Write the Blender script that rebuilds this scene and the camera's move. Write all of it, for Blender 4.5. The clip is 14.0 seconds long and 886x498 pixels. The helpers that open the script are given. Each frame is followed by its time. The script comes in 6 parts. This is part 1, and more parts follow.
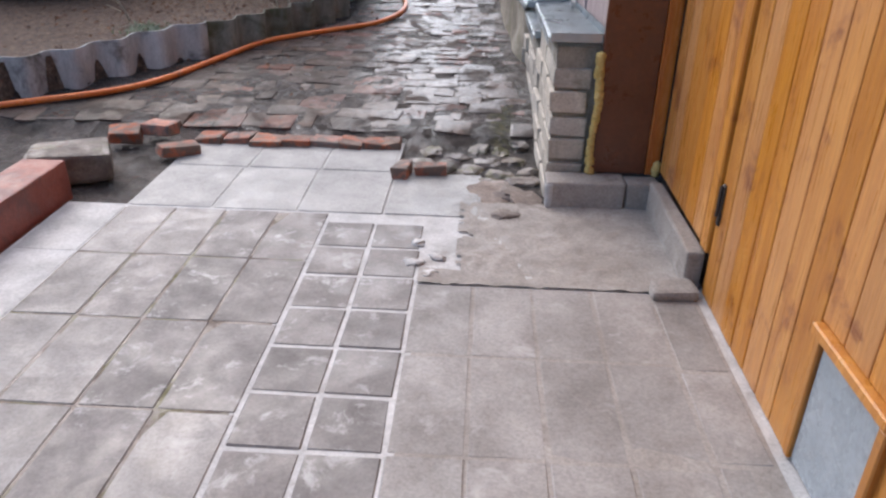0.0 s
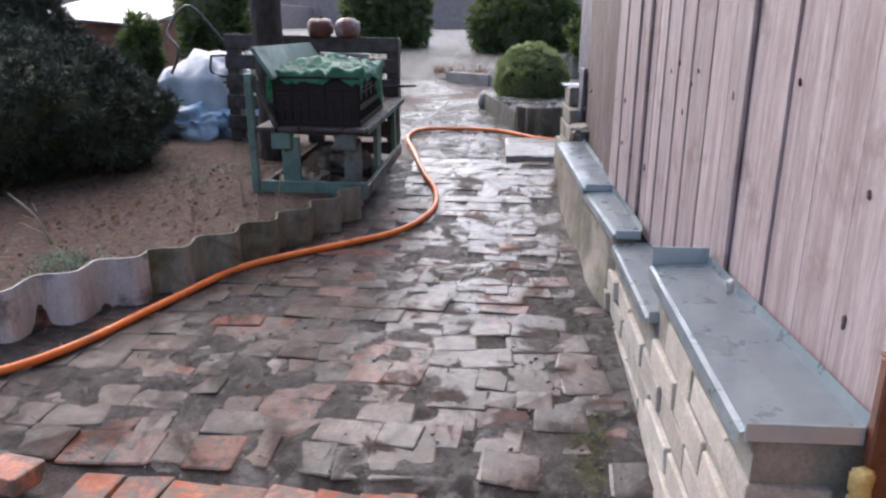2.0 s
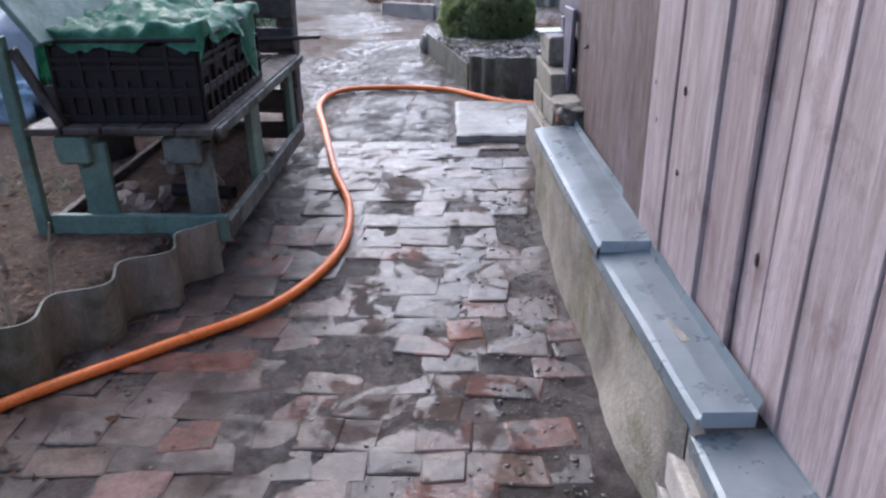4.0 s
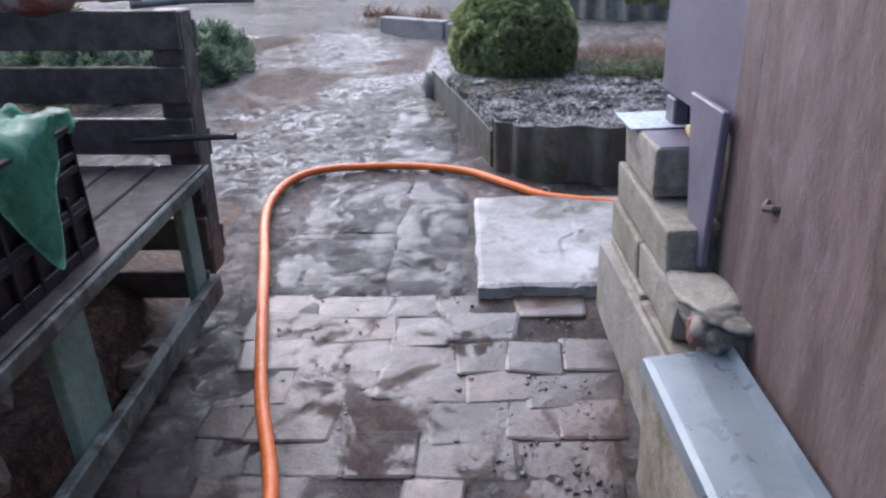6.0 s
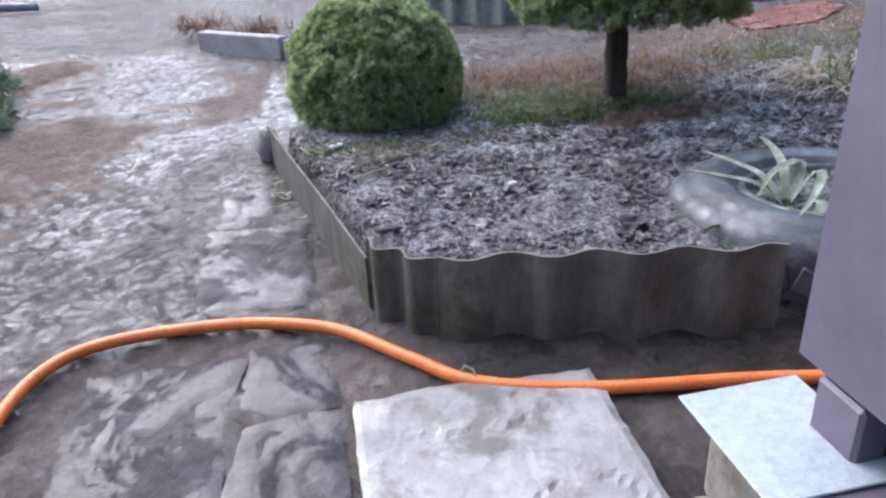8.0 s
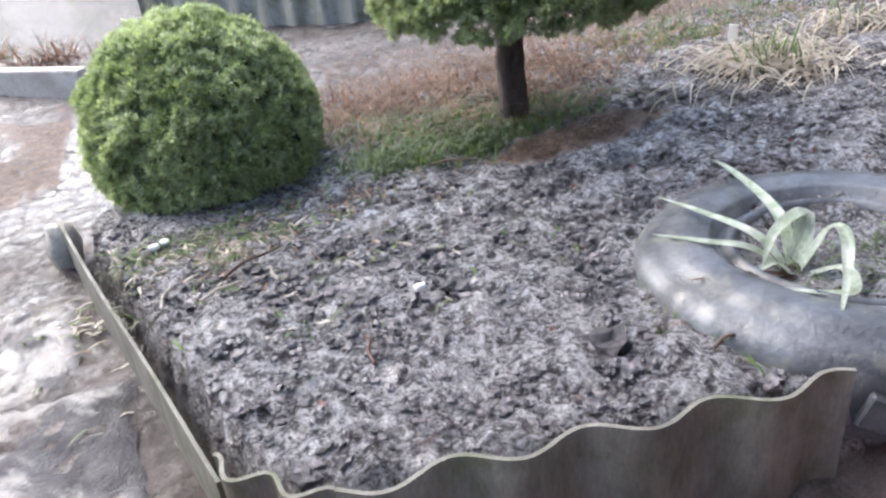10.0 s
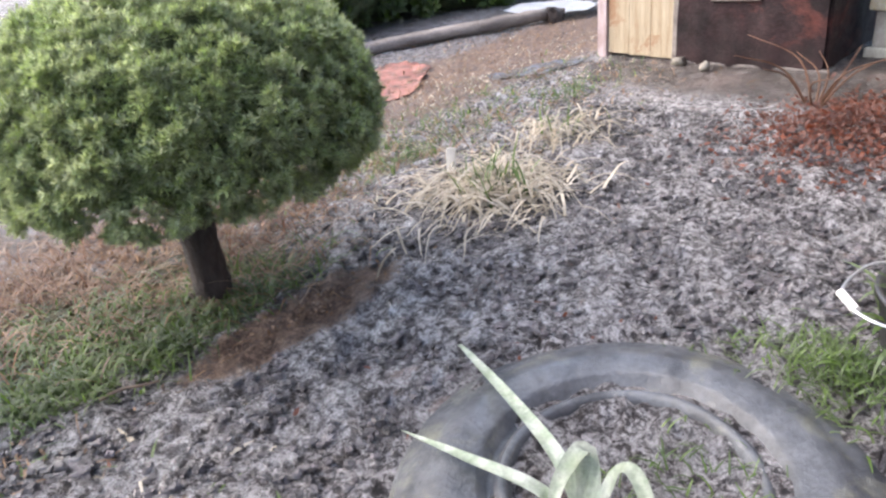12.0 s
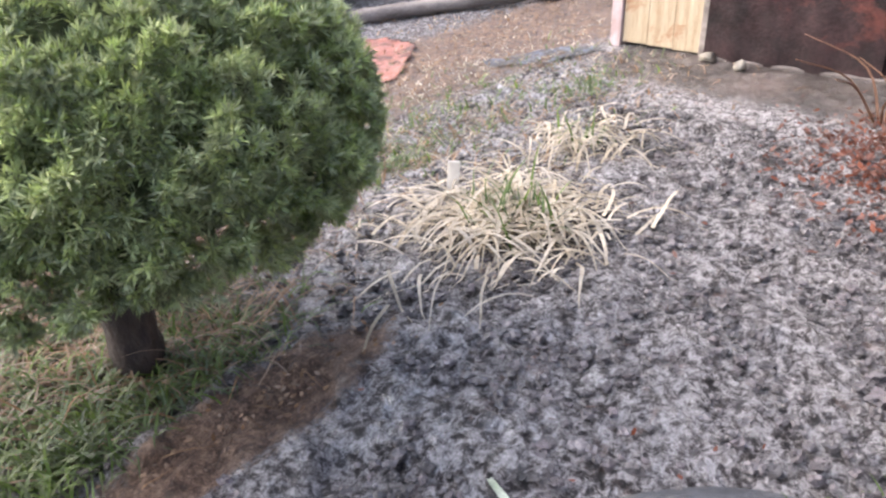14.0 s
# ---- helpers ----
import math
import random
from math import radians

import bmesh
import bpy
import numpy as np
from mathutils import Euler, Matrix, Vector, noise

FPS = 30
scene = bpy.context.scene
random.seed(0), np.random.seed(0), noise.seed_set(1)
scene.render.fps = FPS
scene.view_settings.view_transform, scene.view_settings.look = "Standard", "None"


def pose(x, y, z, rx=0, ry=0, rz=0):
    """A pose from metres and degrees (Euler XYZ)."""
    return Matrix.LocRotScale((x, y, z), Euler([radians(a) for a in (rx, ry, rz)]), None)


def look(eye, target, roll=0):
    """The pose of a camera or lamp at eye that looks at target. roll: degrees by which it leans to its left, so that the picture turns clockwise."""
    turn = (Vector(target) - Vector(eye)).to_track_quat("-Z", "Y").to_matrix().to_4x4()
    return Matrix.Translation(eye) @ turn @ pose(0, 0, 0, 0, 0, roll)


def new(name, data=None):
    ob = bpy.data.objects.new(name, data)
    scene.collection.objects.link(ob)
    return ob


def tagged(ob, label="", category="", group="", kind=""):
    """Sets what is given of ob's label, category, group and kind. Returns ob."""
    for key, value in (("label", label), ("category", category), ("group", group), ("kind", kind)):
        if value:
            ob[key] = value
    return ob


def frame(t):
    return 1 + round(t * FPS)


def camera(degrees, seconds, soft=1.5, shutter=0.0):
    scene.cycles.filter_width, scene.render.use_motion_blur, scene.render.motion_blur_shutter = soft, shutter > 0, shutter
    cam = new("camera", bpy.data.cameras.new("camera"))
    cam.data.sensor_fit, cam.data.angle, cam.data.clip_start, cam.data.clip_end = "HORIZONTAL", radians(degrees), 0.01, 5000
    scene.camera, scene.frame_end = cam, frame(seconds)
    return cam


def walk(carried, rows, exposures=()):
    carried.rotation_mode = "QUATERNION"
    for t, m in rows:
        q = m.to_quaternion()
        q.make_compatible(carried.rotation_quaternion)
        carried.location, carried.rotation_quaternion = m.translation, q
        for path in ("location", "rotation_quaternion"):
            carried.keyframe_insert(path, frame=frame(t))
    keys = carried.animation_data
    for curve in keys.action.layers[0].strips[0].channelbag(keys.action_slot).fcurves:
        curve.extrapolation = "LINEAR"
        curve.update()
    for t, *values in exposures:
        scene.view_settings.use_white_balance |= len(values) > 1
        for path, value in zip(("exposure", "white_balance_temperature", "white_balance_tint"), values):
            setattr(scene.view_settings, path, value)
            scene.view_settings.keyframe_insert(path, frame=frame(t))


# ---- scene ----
cam = camera(62.2, 14.0, soft=2.4)
METRES, EYE, TILT, LEAN, TURN = 7.405, 0.97, 0.0, 0.0, 2.6
ROWS = [
    (0.0, 0.0, 0.0, 0.0, 0.53, -26.81, -1.05),
    (0.5, -0.0027, 0.0435, 0.0028, -2.61, -23.19, -2.27),
    (1.0, -0.0012, 0.0954, 0.0071, 0.43, -19.76, -1.31),
    (1.5, -0.0072, 0.1433, 0.011, 0.23, -17.95, -1.61),
    (2.0, -0.0069, 0.1961, 0.0139, 3.15, -16.92, -0.41),
    (2.5, -0.0062, 0.2481, 0.0103, 3.65, -17.89, -0.7),
    (3.0, -0.003, 0.2979, 0.0093, -0.98, -21.05, 0.1),
    (5.5, 0.0039, 0.5366, 0.0224, 0.08, -23.12, 1.41),
    (6.0, 0.0046, 0.5874, 0.0227, 0.13, -23.22, 1.6),
    (6.5, 0.0078, 0.6344, 0.0259, -5.29, -22.16, 2.71),
    (7.0, 0.0083, 0.6752, 0.0281, -5.17, -22.04, 1.62),
    (7.5, 0.0087, 0.7101, 0.0301, -8.35, -23.92, 1.68),
    (10.0, 0.0332, 0.8362, 0.0334, -23.8, -27.79, 5.75),
    (10.5, 0.038, 0.8489, 0.035, -30.31, -29.46, 5.96),
    (11.0, 0.0505, 0.8649, 0.037, -33.34, -29.01, 5.66),
    (11.5, 0.0694, 0.8789, 0.0457, -35.94, -26.06, 4.21),
    (12.0, 0.0822, 0.8899, 0.0472, -45.14, -25.06, 5.11),
    (12.5, 0.1044, 0.902, 0.0436, -46.31, -24.45, 3.95),
    (13.0, 0.1177, 0.9128, 0.039, -43.81, -26.48, 4.41),
    (13.5, 0.1207, 0.9355, 0.0385, -46.12, -28.09, 5.68),
    (14.0, 0.1203, 0.9497, 0.0426, -47.36, -27.61, 1.69),
]
walk(cam, [(t, pose(0, 0, EYE, TILT, LEAN, TURN) @ pose(METRES * x, METRES * y, METRES * z, 90 + pitch, roll, yaw)) for t, x, y, z, yaw, pitch, roll in ROWS],
     exposures=((0, 0.60, 6150, 12), (1.5, 0.95, 6300, 14), (2.2, 0.87, 6100, 14), (3, 0.86, 5900, 14), (5.5, 0.92, 5700, 15), (7.5, 1.12, 5750, 14), (10, 2.08, 6250, 11), (12.5, 2.2, 6600, 13), (14, 2.36, 6700, 14)))

# ---- world and light ----
SUN_EL, SUN_AZ = 44.0, -33.0
world = bpy.data.worlds.new("overcast_sky")
scene.world = world
world.use_nodes = True
wn = world.node_tree.nodes
sky = wn.new("ShaderNodeTexSky")
sky.sky_type = "NISHITA"
sky.sun_disc = False
sky.sun_elevation = radians(SUN_EL)
sky.sun_rotation = radians(SUN_AZ)
sky.air_density, sky.dust_density, sky.ozone_density = 1.0, 3.0, 1.0
world.node_tree.links.new(sky.outputs[0], wn["Background"].inputs[0])
wn["Background"].inputs[1].default_value = 0.15
sun_data = bpy.data.lights.new("sun", "SUN")
sun_data.energy, sun_data.angle, sun_data.color = 1.8, radians(92), (1.0, 0.96, 0.93)
sun_lamp = new("sun", sun_data)
sun_lamp.matrix_world = look((0, 0, 30), Vector((0, 0, 30)) - Vector((math.sin(radians(SUN_AZ)) * math.cos(radians(SUN_EL)), math.cos(radians(SUN_AZ)) * math.cos(radians(SUN_EL)), math.sin(radians(SUN_EL)))))


# ---- materials ----
def ramp(nt, fac, stops):
    r = nt.nodes.new("ShaderNodeValToRGB")
    el = r.color_ramp.elements
    while len(el) < len(stops):
        el.new(0.5)
    for e, (p, c) in zip(el, stops):
        e.position, e.color = p, (*c, 1) if len(c) == 3 else c
    nt.links.new(fac, r.inputs[0])
    return r.outputs[0]


def grey(v):
    return (v, v, v)


def tex_noise(nt, vec, scale, detail=5, rough=0.6, warp=0.0):
    n = nt.nodes.new("ShaderNodeTexNoise")
    n.inputs["Scale"].default_value, n.inputs["Detail"].default_value = scale, detail
    n.inputs["Roughness"].default_value, n.inputs["Distortion"].default_value = rough, warp
    nt.links.new(vec, n.inputs["Vector"])
    return n.outputs[0]


def mixc(nt, fac, a, b, mode="MIX"):
    m = nt.nodes.new("ShaderNodeMix")
    m.data_type, m.blend_type = "RGBA", mode
    for k, v in ((0, fac), (6, a), (7, b)):
        if isinstance(v, (int, float)):
            m.inputs[k].default_value = v
        elif isinstance(v, tuple):
            m.inputs[k].default_value = (*v, 1)
        else:
            nt.links.new(v, m.inputs[k])
    return m.outputs[2]


def surf(name, a, b, scale=8.0, fine=90.0, rough=(0.5, 0.8), bump=0.3, stain=None, stain_scale=3.0, stain_at=(0.5, 0.65), vary=0.0,
         stretch=(1, 1, 1), metal=0.0, film=0.0, film_scale=4.0, warp=0.0, island=False, local=False, spec=0.5, grain=0.45, runnel=False):
    """Two-scale colour and relief; stain: a third colour in patches; film: a coat of water in patches; vary: change from piece to piece."""
    m = bpy.data.materials.new(name)
    m.use_nodes = True
    nt = m.node_tree
    bs = nt.nodes["Principled BSDF"]
    if local:
        vec = nt.nodes.new("ShaderNodeTexCoord").outputs["Object"]
    else:
        vec = nt.nodes.new("ShaderNodeNewGeometry").outputs["Position"]
    mp = nt.nodes.new("ShaderNodeMapping")
    mp.inputs["Scale"].default_value = stretch
    nt.links.new(vec, mp.inputs["Vector"])
    big = tex_noise(nt, mp.outputs[0], scale, 6, 0.65, warp)
    small = tex_noise(nt, mp.outputs[0], fine, 4, 0.7)
    col = ramp(nt, big, [(0.36, a), (0.64, b)])
    col = mixc(nt, grain, col, ramp(nt, small, [(0.36, grey(0.45)), (0.60, grey(1.0))]), "MULTIPLY")
    if stain:
        s = tex_noise(nt, vec, stain_scale, 6, 0.7, 0.4)
        col = mixc(nt, ramp(nt, s, [(stain_at[0], grey(0)), (stain_at[1], grey(1))]), col, stain)
    if vary:
        if island:
            rnd = nt.nodes.new("ShaderNodeNewGeometry").outputs["Random Per Island"]
        else:
            rnd = nt.nodes.new("ShaderNodeObjectInfo").outputs["Random"]
        h = nt.nodes.new("ShaderNodeHueSaturation")
        v = nt.nodes.new("ShaderNodeMapRange")
        v.inputs["To Min"].default_value, v.inputs["To Max"].default_value = 1 - vary, 1 + vary
        nt.links.new(rnd, v.inputs["Value"])
        nt.links.new(v.outputs[0], h.inputs["Value"])
        w = nt.nodes.new("ShaderNodeMath")
        w.operation, w.inputs[1].default_value = "FRACT", 0.0
        w2 = nt.nodes.new("ShaderNodeMath")
        w2.operation, w2.inputs[1].default_value = "MULTIPLY", 7.31
        nt.links.new(rnd, w2.inputs[0])
        nt.links.new(w2.outputs[0], w.inputs[0])
        v2 = nt.nodes.new("ShaderNodeMapRange")
        v2.inputs["To Min"].default_value, v2.inputs["To Max"].default_value = 1 - 0.8 * vary, 1 + 0.5 * vary
        nt.links.new(w.outputs[0], v2.inputs["Value"])
        nt.links.new(v2.outputs[0], h.inputs["Saturation"])
        nt.links.new(col, h.inputs["Color"])
        col = h.outputs[0]
    nt.links.new(col, bs.inputs["Base Color"])
    rg = ramp(nt, tex_noise(nt, mp.outputs[0], scale * 2.3, 5, 0.7), [(0.38, grey(rough[0])), (0.62, grey(rough[1]))])
    nt.links.new(rg, bs.inputs["Roughness"])
    bs.inputs["Metallic"].default_value = metal
    bs.inputs["Specular IOR Level"].default_value = spec
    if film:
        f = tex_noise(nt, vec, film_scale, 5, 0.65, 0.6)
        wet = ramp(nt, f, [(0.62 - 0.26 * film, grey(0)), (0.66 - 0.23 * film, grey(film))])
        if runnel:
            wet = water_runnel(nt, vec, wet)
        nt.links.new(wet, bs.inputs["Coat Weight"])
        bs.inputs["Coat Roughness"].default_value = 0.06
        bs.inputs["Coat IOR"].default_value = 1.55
    if bump:
        add = nt.nodes.new("ShaderNodeMath")
        add.operation = "MULTIPLY_ADD"
        add.inputs[1].default_value = 2.0
        nt.links.new(big, add.inputs[0])
        nt.links.new(small, add.inputs[2])
        bp = nt.nodes.new("ShaderNodeBump")
        bp.inputs["Strength"].default_value, bp.inputs["Distance"].default_value = bump, 0.012
        nt.links.new(add.outputs[0], bp.inputs["Height"])
        nt.links.new(bp.outputs[0], bs.inputs["Normal"])
        if film:
            cp = nt.nodes.new("ShaderNodeBump")
            cp.inputs["Strength"].default_value, cp.inputs["Distance"].default_value = min(1.0, 0.8 * bump), 0.02
            nt.links.new(tex_noise(nt, vec, 15, 7, 0.7, 0.5), cp.inputs["Height"])
            nt.links.new(cp.outputs[0], bs.inputs["Coat Normal"])
    return m


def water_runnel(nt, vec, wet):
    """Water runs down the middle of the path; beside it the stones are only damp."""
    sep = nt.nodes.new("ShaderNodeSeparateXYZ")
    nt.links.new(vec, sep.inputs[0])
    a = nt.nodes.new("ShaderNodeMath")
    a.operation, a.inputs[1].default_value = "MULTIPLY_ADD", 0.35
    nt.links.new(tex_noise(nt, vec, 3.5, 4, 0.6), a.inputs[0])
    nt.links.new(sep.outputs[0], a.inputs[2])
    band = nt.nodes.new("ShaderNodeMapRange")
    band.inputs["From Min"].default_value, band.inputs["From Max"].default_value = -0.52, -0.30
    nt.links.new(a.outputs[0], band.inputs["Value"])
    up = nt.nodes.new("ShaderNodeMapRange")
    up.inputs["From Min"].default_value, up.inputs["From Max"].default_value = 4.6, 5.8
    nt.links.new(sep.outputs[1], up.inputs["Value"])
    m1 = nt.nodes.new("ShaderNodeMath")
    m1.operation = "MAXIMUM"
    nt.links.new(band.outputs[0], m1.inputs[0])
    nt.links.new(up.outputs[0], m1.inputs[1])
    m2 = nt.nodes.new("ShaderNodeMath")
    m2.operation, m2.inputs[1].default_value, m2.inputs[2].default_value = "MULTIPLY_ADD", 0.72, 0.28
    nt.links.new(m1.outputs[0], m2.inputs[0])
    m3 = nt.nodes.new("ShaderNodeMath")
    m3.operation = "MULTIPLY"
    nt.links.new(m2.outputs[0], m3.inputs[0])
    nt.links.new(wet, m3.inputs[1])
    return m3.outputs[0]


def plain(name, c, rough=0.5, metal=0.0, spec=0.5):
    return surf(name, tuple(0.8 * v for v in c), c, 14, 120, (rough * 0.85, min(1, rough * 1.15)), 0.08, metal=metal, spec=spec)


def zone_ground():
    """Wet mud, black garden soil, brown dry litter, moss and purple-brown lawn, told apart by the mesh's zone colours."""
    m = bpy.data.materials.new("wet_ground")
    m.use_nodes = True
    nt = m.node_tree
    bs = nt.nodes["Principled BSDF"]
    vec = nt.nodes.new("ShaderNodeNewGeometry").outputs["Position"]
    at = nt.nodes.new("ShaderNodeAttribute")
    at.attribute_name = "zone"
    sep = nt.nodes.new("ShaderNodeSeparateColor")
    nt.links.new(at.outputs["Color"], sep.inputs[0])
    n1 = tex_noise(nt, vec, 5, 7, 0.7, 0.3)
    n2 = tex_noise(nt, vec, 34, 8, 0.8, 0.25)
    n3 = tex_noise(nt, vec, 170, 3, 0.7)
    mud = ramp(nt, n1, [(0.36, (0.020, 0.015, 0.013)), (0.5, (0.046, 0.036, 0.031)), (0.64, (0.098, 0.076, 0.068))])
    # dug soil: black crumbs, paler silt between; the palest greys also paint wet sheen
    silt_sheen_n = tex_noise(nt, vec, 27, 8, 0.74, 0.35)
    v1 = nt.nodes.new("ShaderNodeTexVoronoi")
    v1.inputs["Scale"].default_value = 70
    wv = nt.nodes.new("ShaderNodeVectorMath")
    wv.operation, wv.inputs[1].default_value = "MULTIPLY_ADD", (0.02, 0.02, 0.02)
    nw = nt.nodes.new("ShaderNodeTexNoise")
    nw.inputs["Scale"].default_value = 55
    nt.links.new(vec, nw.inputs["Vector"])
    nt.links.new(nw.outputs["Color"], wv.inputs[0])
    nt.links.new(vec, wv.inputs[2])
    nt.links.new(wv.outputs[0], v1.inputs["Vector"])
    d1 = v1.outputs["Distance"]
    silt = ramp(nt, silt_sheen_n, [(0.42, grey(0)), (0.49, grey(1))])
    flecks = nt.nodes.new("ShaderNodeMath")
    flecks.operation, flecks.inputs[1].default_value = "MULTIPLY_ADD", 0.6
    part_silt_sheen = nt.nodes.new("ShaderNodeMath")
    part_silt_sheen.operation, part_silt_sheen.inputs[1].default_value = "MULTIPLY", 0.4
    nt.links.new(silt_sheen_n, part_silt_sheen.inputs[0])
    nt.links.new(tex_noise(nt, vec, 62, 6, 0.72, 0.5), flecks.inputs[0])
    nt.links.new(part_silt_sheen.outputs[0], flecks.inputs[2])
    soil = ramp(nt, flecks.outputs[0], [(0.41, (0.014, 0.012, 0.013)), (0.46, (0.060, 0.051, 0.052)), (0.495, (0.205, 0.192, 0.197)), (0.56, (0.44, 0.427, 0.437))])
    rosy = ramp(nt, tex_noise(nt, vec, 6.5, 5, 0.7, 0.6), [(0.60, grey(0)), (0.68, grey(0.6))])
    soil = mixc(nt, rosy, soil, (0.27, 0.19, 0.165))
    litter = ramp(nt, n2, [(0.40, (0.075, 0.044, 0.031)), (0.50, (0.185, 0.118, 0.083)), (0.61, (0.33, 0.23, 0.17))])
    moss = ramp(nt, n2, [(0.40, (0.024, 0.024, 0.012)), (0.50, (0.085, 0.080, 0.034)), (0.61, (0.17, 0.145, 0.075))])

    def jag(chan):
        a = nt.nodes.new("ShaderNodeMath")
        a.operation, a.inputs[1].default_value, a.inputs[2].default_value = "MULTIPLY_ADD", 0.9, -0.45
        nt.links.new(n2, a.inputs[0])
        b = nt.nodes.new("ShaderNodeMath")
        b.operation = "ADD"
        nt.links.new(a.outputs[0], b.inputs[0])
        nt.links.new(chan, b.inputs[1])
        return ramp(nt, b.outputs[0], [(0.35, grey(0)), (0.65, grey(1))])

    col = mixc(nt, jag(sep.outputs[0]), mud, soil)
    col = mixc(nt, jag(sep.outputs[1]), col, litter)
    col = mixc(nt, jag(sep.outputs[2]), col, moss)
    col = mixc(nt, 0.65, col, ramp(nt, n3, [(0.38, grey(0.35)), (0.60, grey(1.0))]), "MULTIPLY")
    nt.links.new(col, bs.inputs["Base Color"])
    nt.links.new(ramp(nt, n2, [(0.42, grey(0.55)), (0.58, grey(0.9))]), bs.inputs["Roughness"])
    bs.inputs["Specular IOR Level"].default_value = 0.22
    mask_n = tex_noise(nt, vec, 15, 9, 0.74, 1.1)
    wet = ramp(nt, mask_n, [(0.46, grey(0.0)), (0.50, grey(1.0))])
    broad = ramp(nt, tex_noise(nt, vec, 2.2, 4, 0.6, 0.5), [(0.36, grey(0.4)), (0.54, grey(1.0))])
    wet = mixc(nt, 1.0, wet, broad, "MULTIPLY")
    less = nt.nodes.new("ShaderNodeMath")
    less.operation, less.inputs[1].default_value, less.inputs[2].default_value = "MULTIPLY_ADD", -0.15, 1.0
    nt.links.new(sep.outputs[0], less.inputs[0])
    damp = nt.nodes.new("ShaderNodeMath")
    damp.operation = "MULTIPLY"
    wet = mixc(nt, sep.outputs[0], wet, silt)
    nt.links.new(wet, damp.inputs[0])
    nt.links.new(less.outputs[0], damp.inputs[1])
    wet = damp.outputs[0]
    flow = nt.nodes.new("ShaderNodeMath")
    flow.operation = "MAXIMUM"
    run = mixc(nt, 1.0, at.outputs["Alpha"], ramp(nt, mask_n, [(0.40, grey(0.1)), (0.45, grey(1.0))]), "MULTIPLY")
    nt.links.new(wet, flow.inputs[0])
    nt.links.new(run, flow.inputs[1])
    wet = flow.outputs[0]
    dry = nt.nodes.new("ShaderNodeMath")
    dry.operation = "MAXIMUM"
    nt.links.new(sep.outputs[1], dry.inputs[0])
    nt.links.new(sep.outputs[2], dry.inputs[1])
    keep = nt.nodes.new("ShaderNodeMath")
    keep.operation, keep.inputs[0].default_value, keep.use_clamp = "SUBTRACT", 1.0, True
    nt.links.new(dry.outputs[0], keep.inputs[1])
    cw = nt.nodes.new("ShaderNodeMath")
    cw.operation = "MULTIPLY"
    nt.links.new(wet, cw.inputs[0])
    nt.links.new(keep.outputs[0], cw.inputs[1])
    nt.links.new(cw.outputs[0], bs.inputs["Coat Weight"])
    bs.inputs["Coat Roughness"].default_value = 0.07
    bs.inputs["Coat IOR"].default_value = 1.7
    add = nt.nodes.new("ShaderNodeMath")
    add.operation, add.inputs[1].default_value = "MULTIPLY_ADD", 2.2
    nt.links.new(n2, add.inputs[0])
    cr = nt.nodes.new("ShaderNodeMath")
    cr.operation, cr.inputs[1].default_value = "MULTIPLY_ADD", -0.9
    nt.links.new(d1, cr.inputs[0])
    nt.links.new(n3, cr.inputs[2])
    nt.links.new(cr.outputs[0], add.inputs[2])
    bp = nt.nodes.new("ShaderNodeBump")
    bp.inputs["Distance"].default_value = 0.022
    crumbly = nt.nodes.new("ShaderNodeMath")
    crumbly.operation = "MAXIMUM"
    nt.links.new(dry.outputs[0], crumbly.inputs[0])
    nt.links.new(sep.outputs[0], crumbly.inputs[1])
    relief = nt.nodes.new("ShaderNodeMapRange")
    relief.inputs["To Min"].default_value = 0.3
    nt.links.new(crumbly.outputs[0], relief.inputs["Value"])
    nt.links.new(relief.outputs[0], bp.inputs["Strength"])
    nt.links.new(add.outputs[0], bp.inputs["Height"])
    nt.links.new(bp.outputs[0], bs.inputs["Normal"])
    bp2 = nt.nodes.new("ShaderNodeBump")
    bp2.inputs["Strength"].default_value, bp2.inputs["Distance"].default_value = 0.9, 0.06
    rip = nt.nodes.new("ShaderNodeMath")
    rip.operation, rip.inputs[1].default_value = "MULTIPLY_ADD", -0.02
    nt.links.new(d1, rip.inputs[0])
    nt.links.new(tex_noise(nt, vec, 16, 8, 0.72, 0.6), rip.inputs[2])
    nt.links.new(rip.outputs[0], bp2.inputs["Height"])
    nt.links.new(bp2.outputs[0], bs.inputs["Coat Normal"])
    return m


M_GROUND = zone_ground()
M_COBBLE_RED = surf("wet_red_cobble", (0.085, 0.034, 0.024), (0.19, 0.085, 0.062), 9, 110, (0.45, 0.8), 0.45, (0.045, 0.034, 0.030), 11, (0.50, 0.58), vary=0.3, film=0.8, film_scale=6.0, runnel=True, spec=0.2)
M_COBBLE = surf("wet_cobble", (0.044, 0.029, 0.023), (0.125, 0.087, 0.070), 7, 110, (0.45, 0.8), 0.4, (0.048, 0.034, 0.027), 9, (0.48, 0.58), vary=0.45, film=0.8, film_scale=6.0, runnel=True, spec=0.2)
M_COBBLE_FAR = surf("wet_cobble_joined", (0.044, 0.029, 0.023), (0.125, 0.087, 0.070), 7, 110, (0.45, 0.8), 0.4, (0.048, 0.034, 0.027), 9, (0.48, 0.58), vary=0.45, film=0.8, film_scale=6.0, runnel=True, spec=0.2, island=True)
M_FLAG = surf("wet_flagstone", (0.014, 0.013, 0.015), (0.046, 0.043, 0.048), 7, 120, (0.4, 0.7), 0.5, (0.022, 0.017, 0.015), 4, (0.50, 0.60), vary=0.15, film=0.54, film_scale=4, spec=0.25)
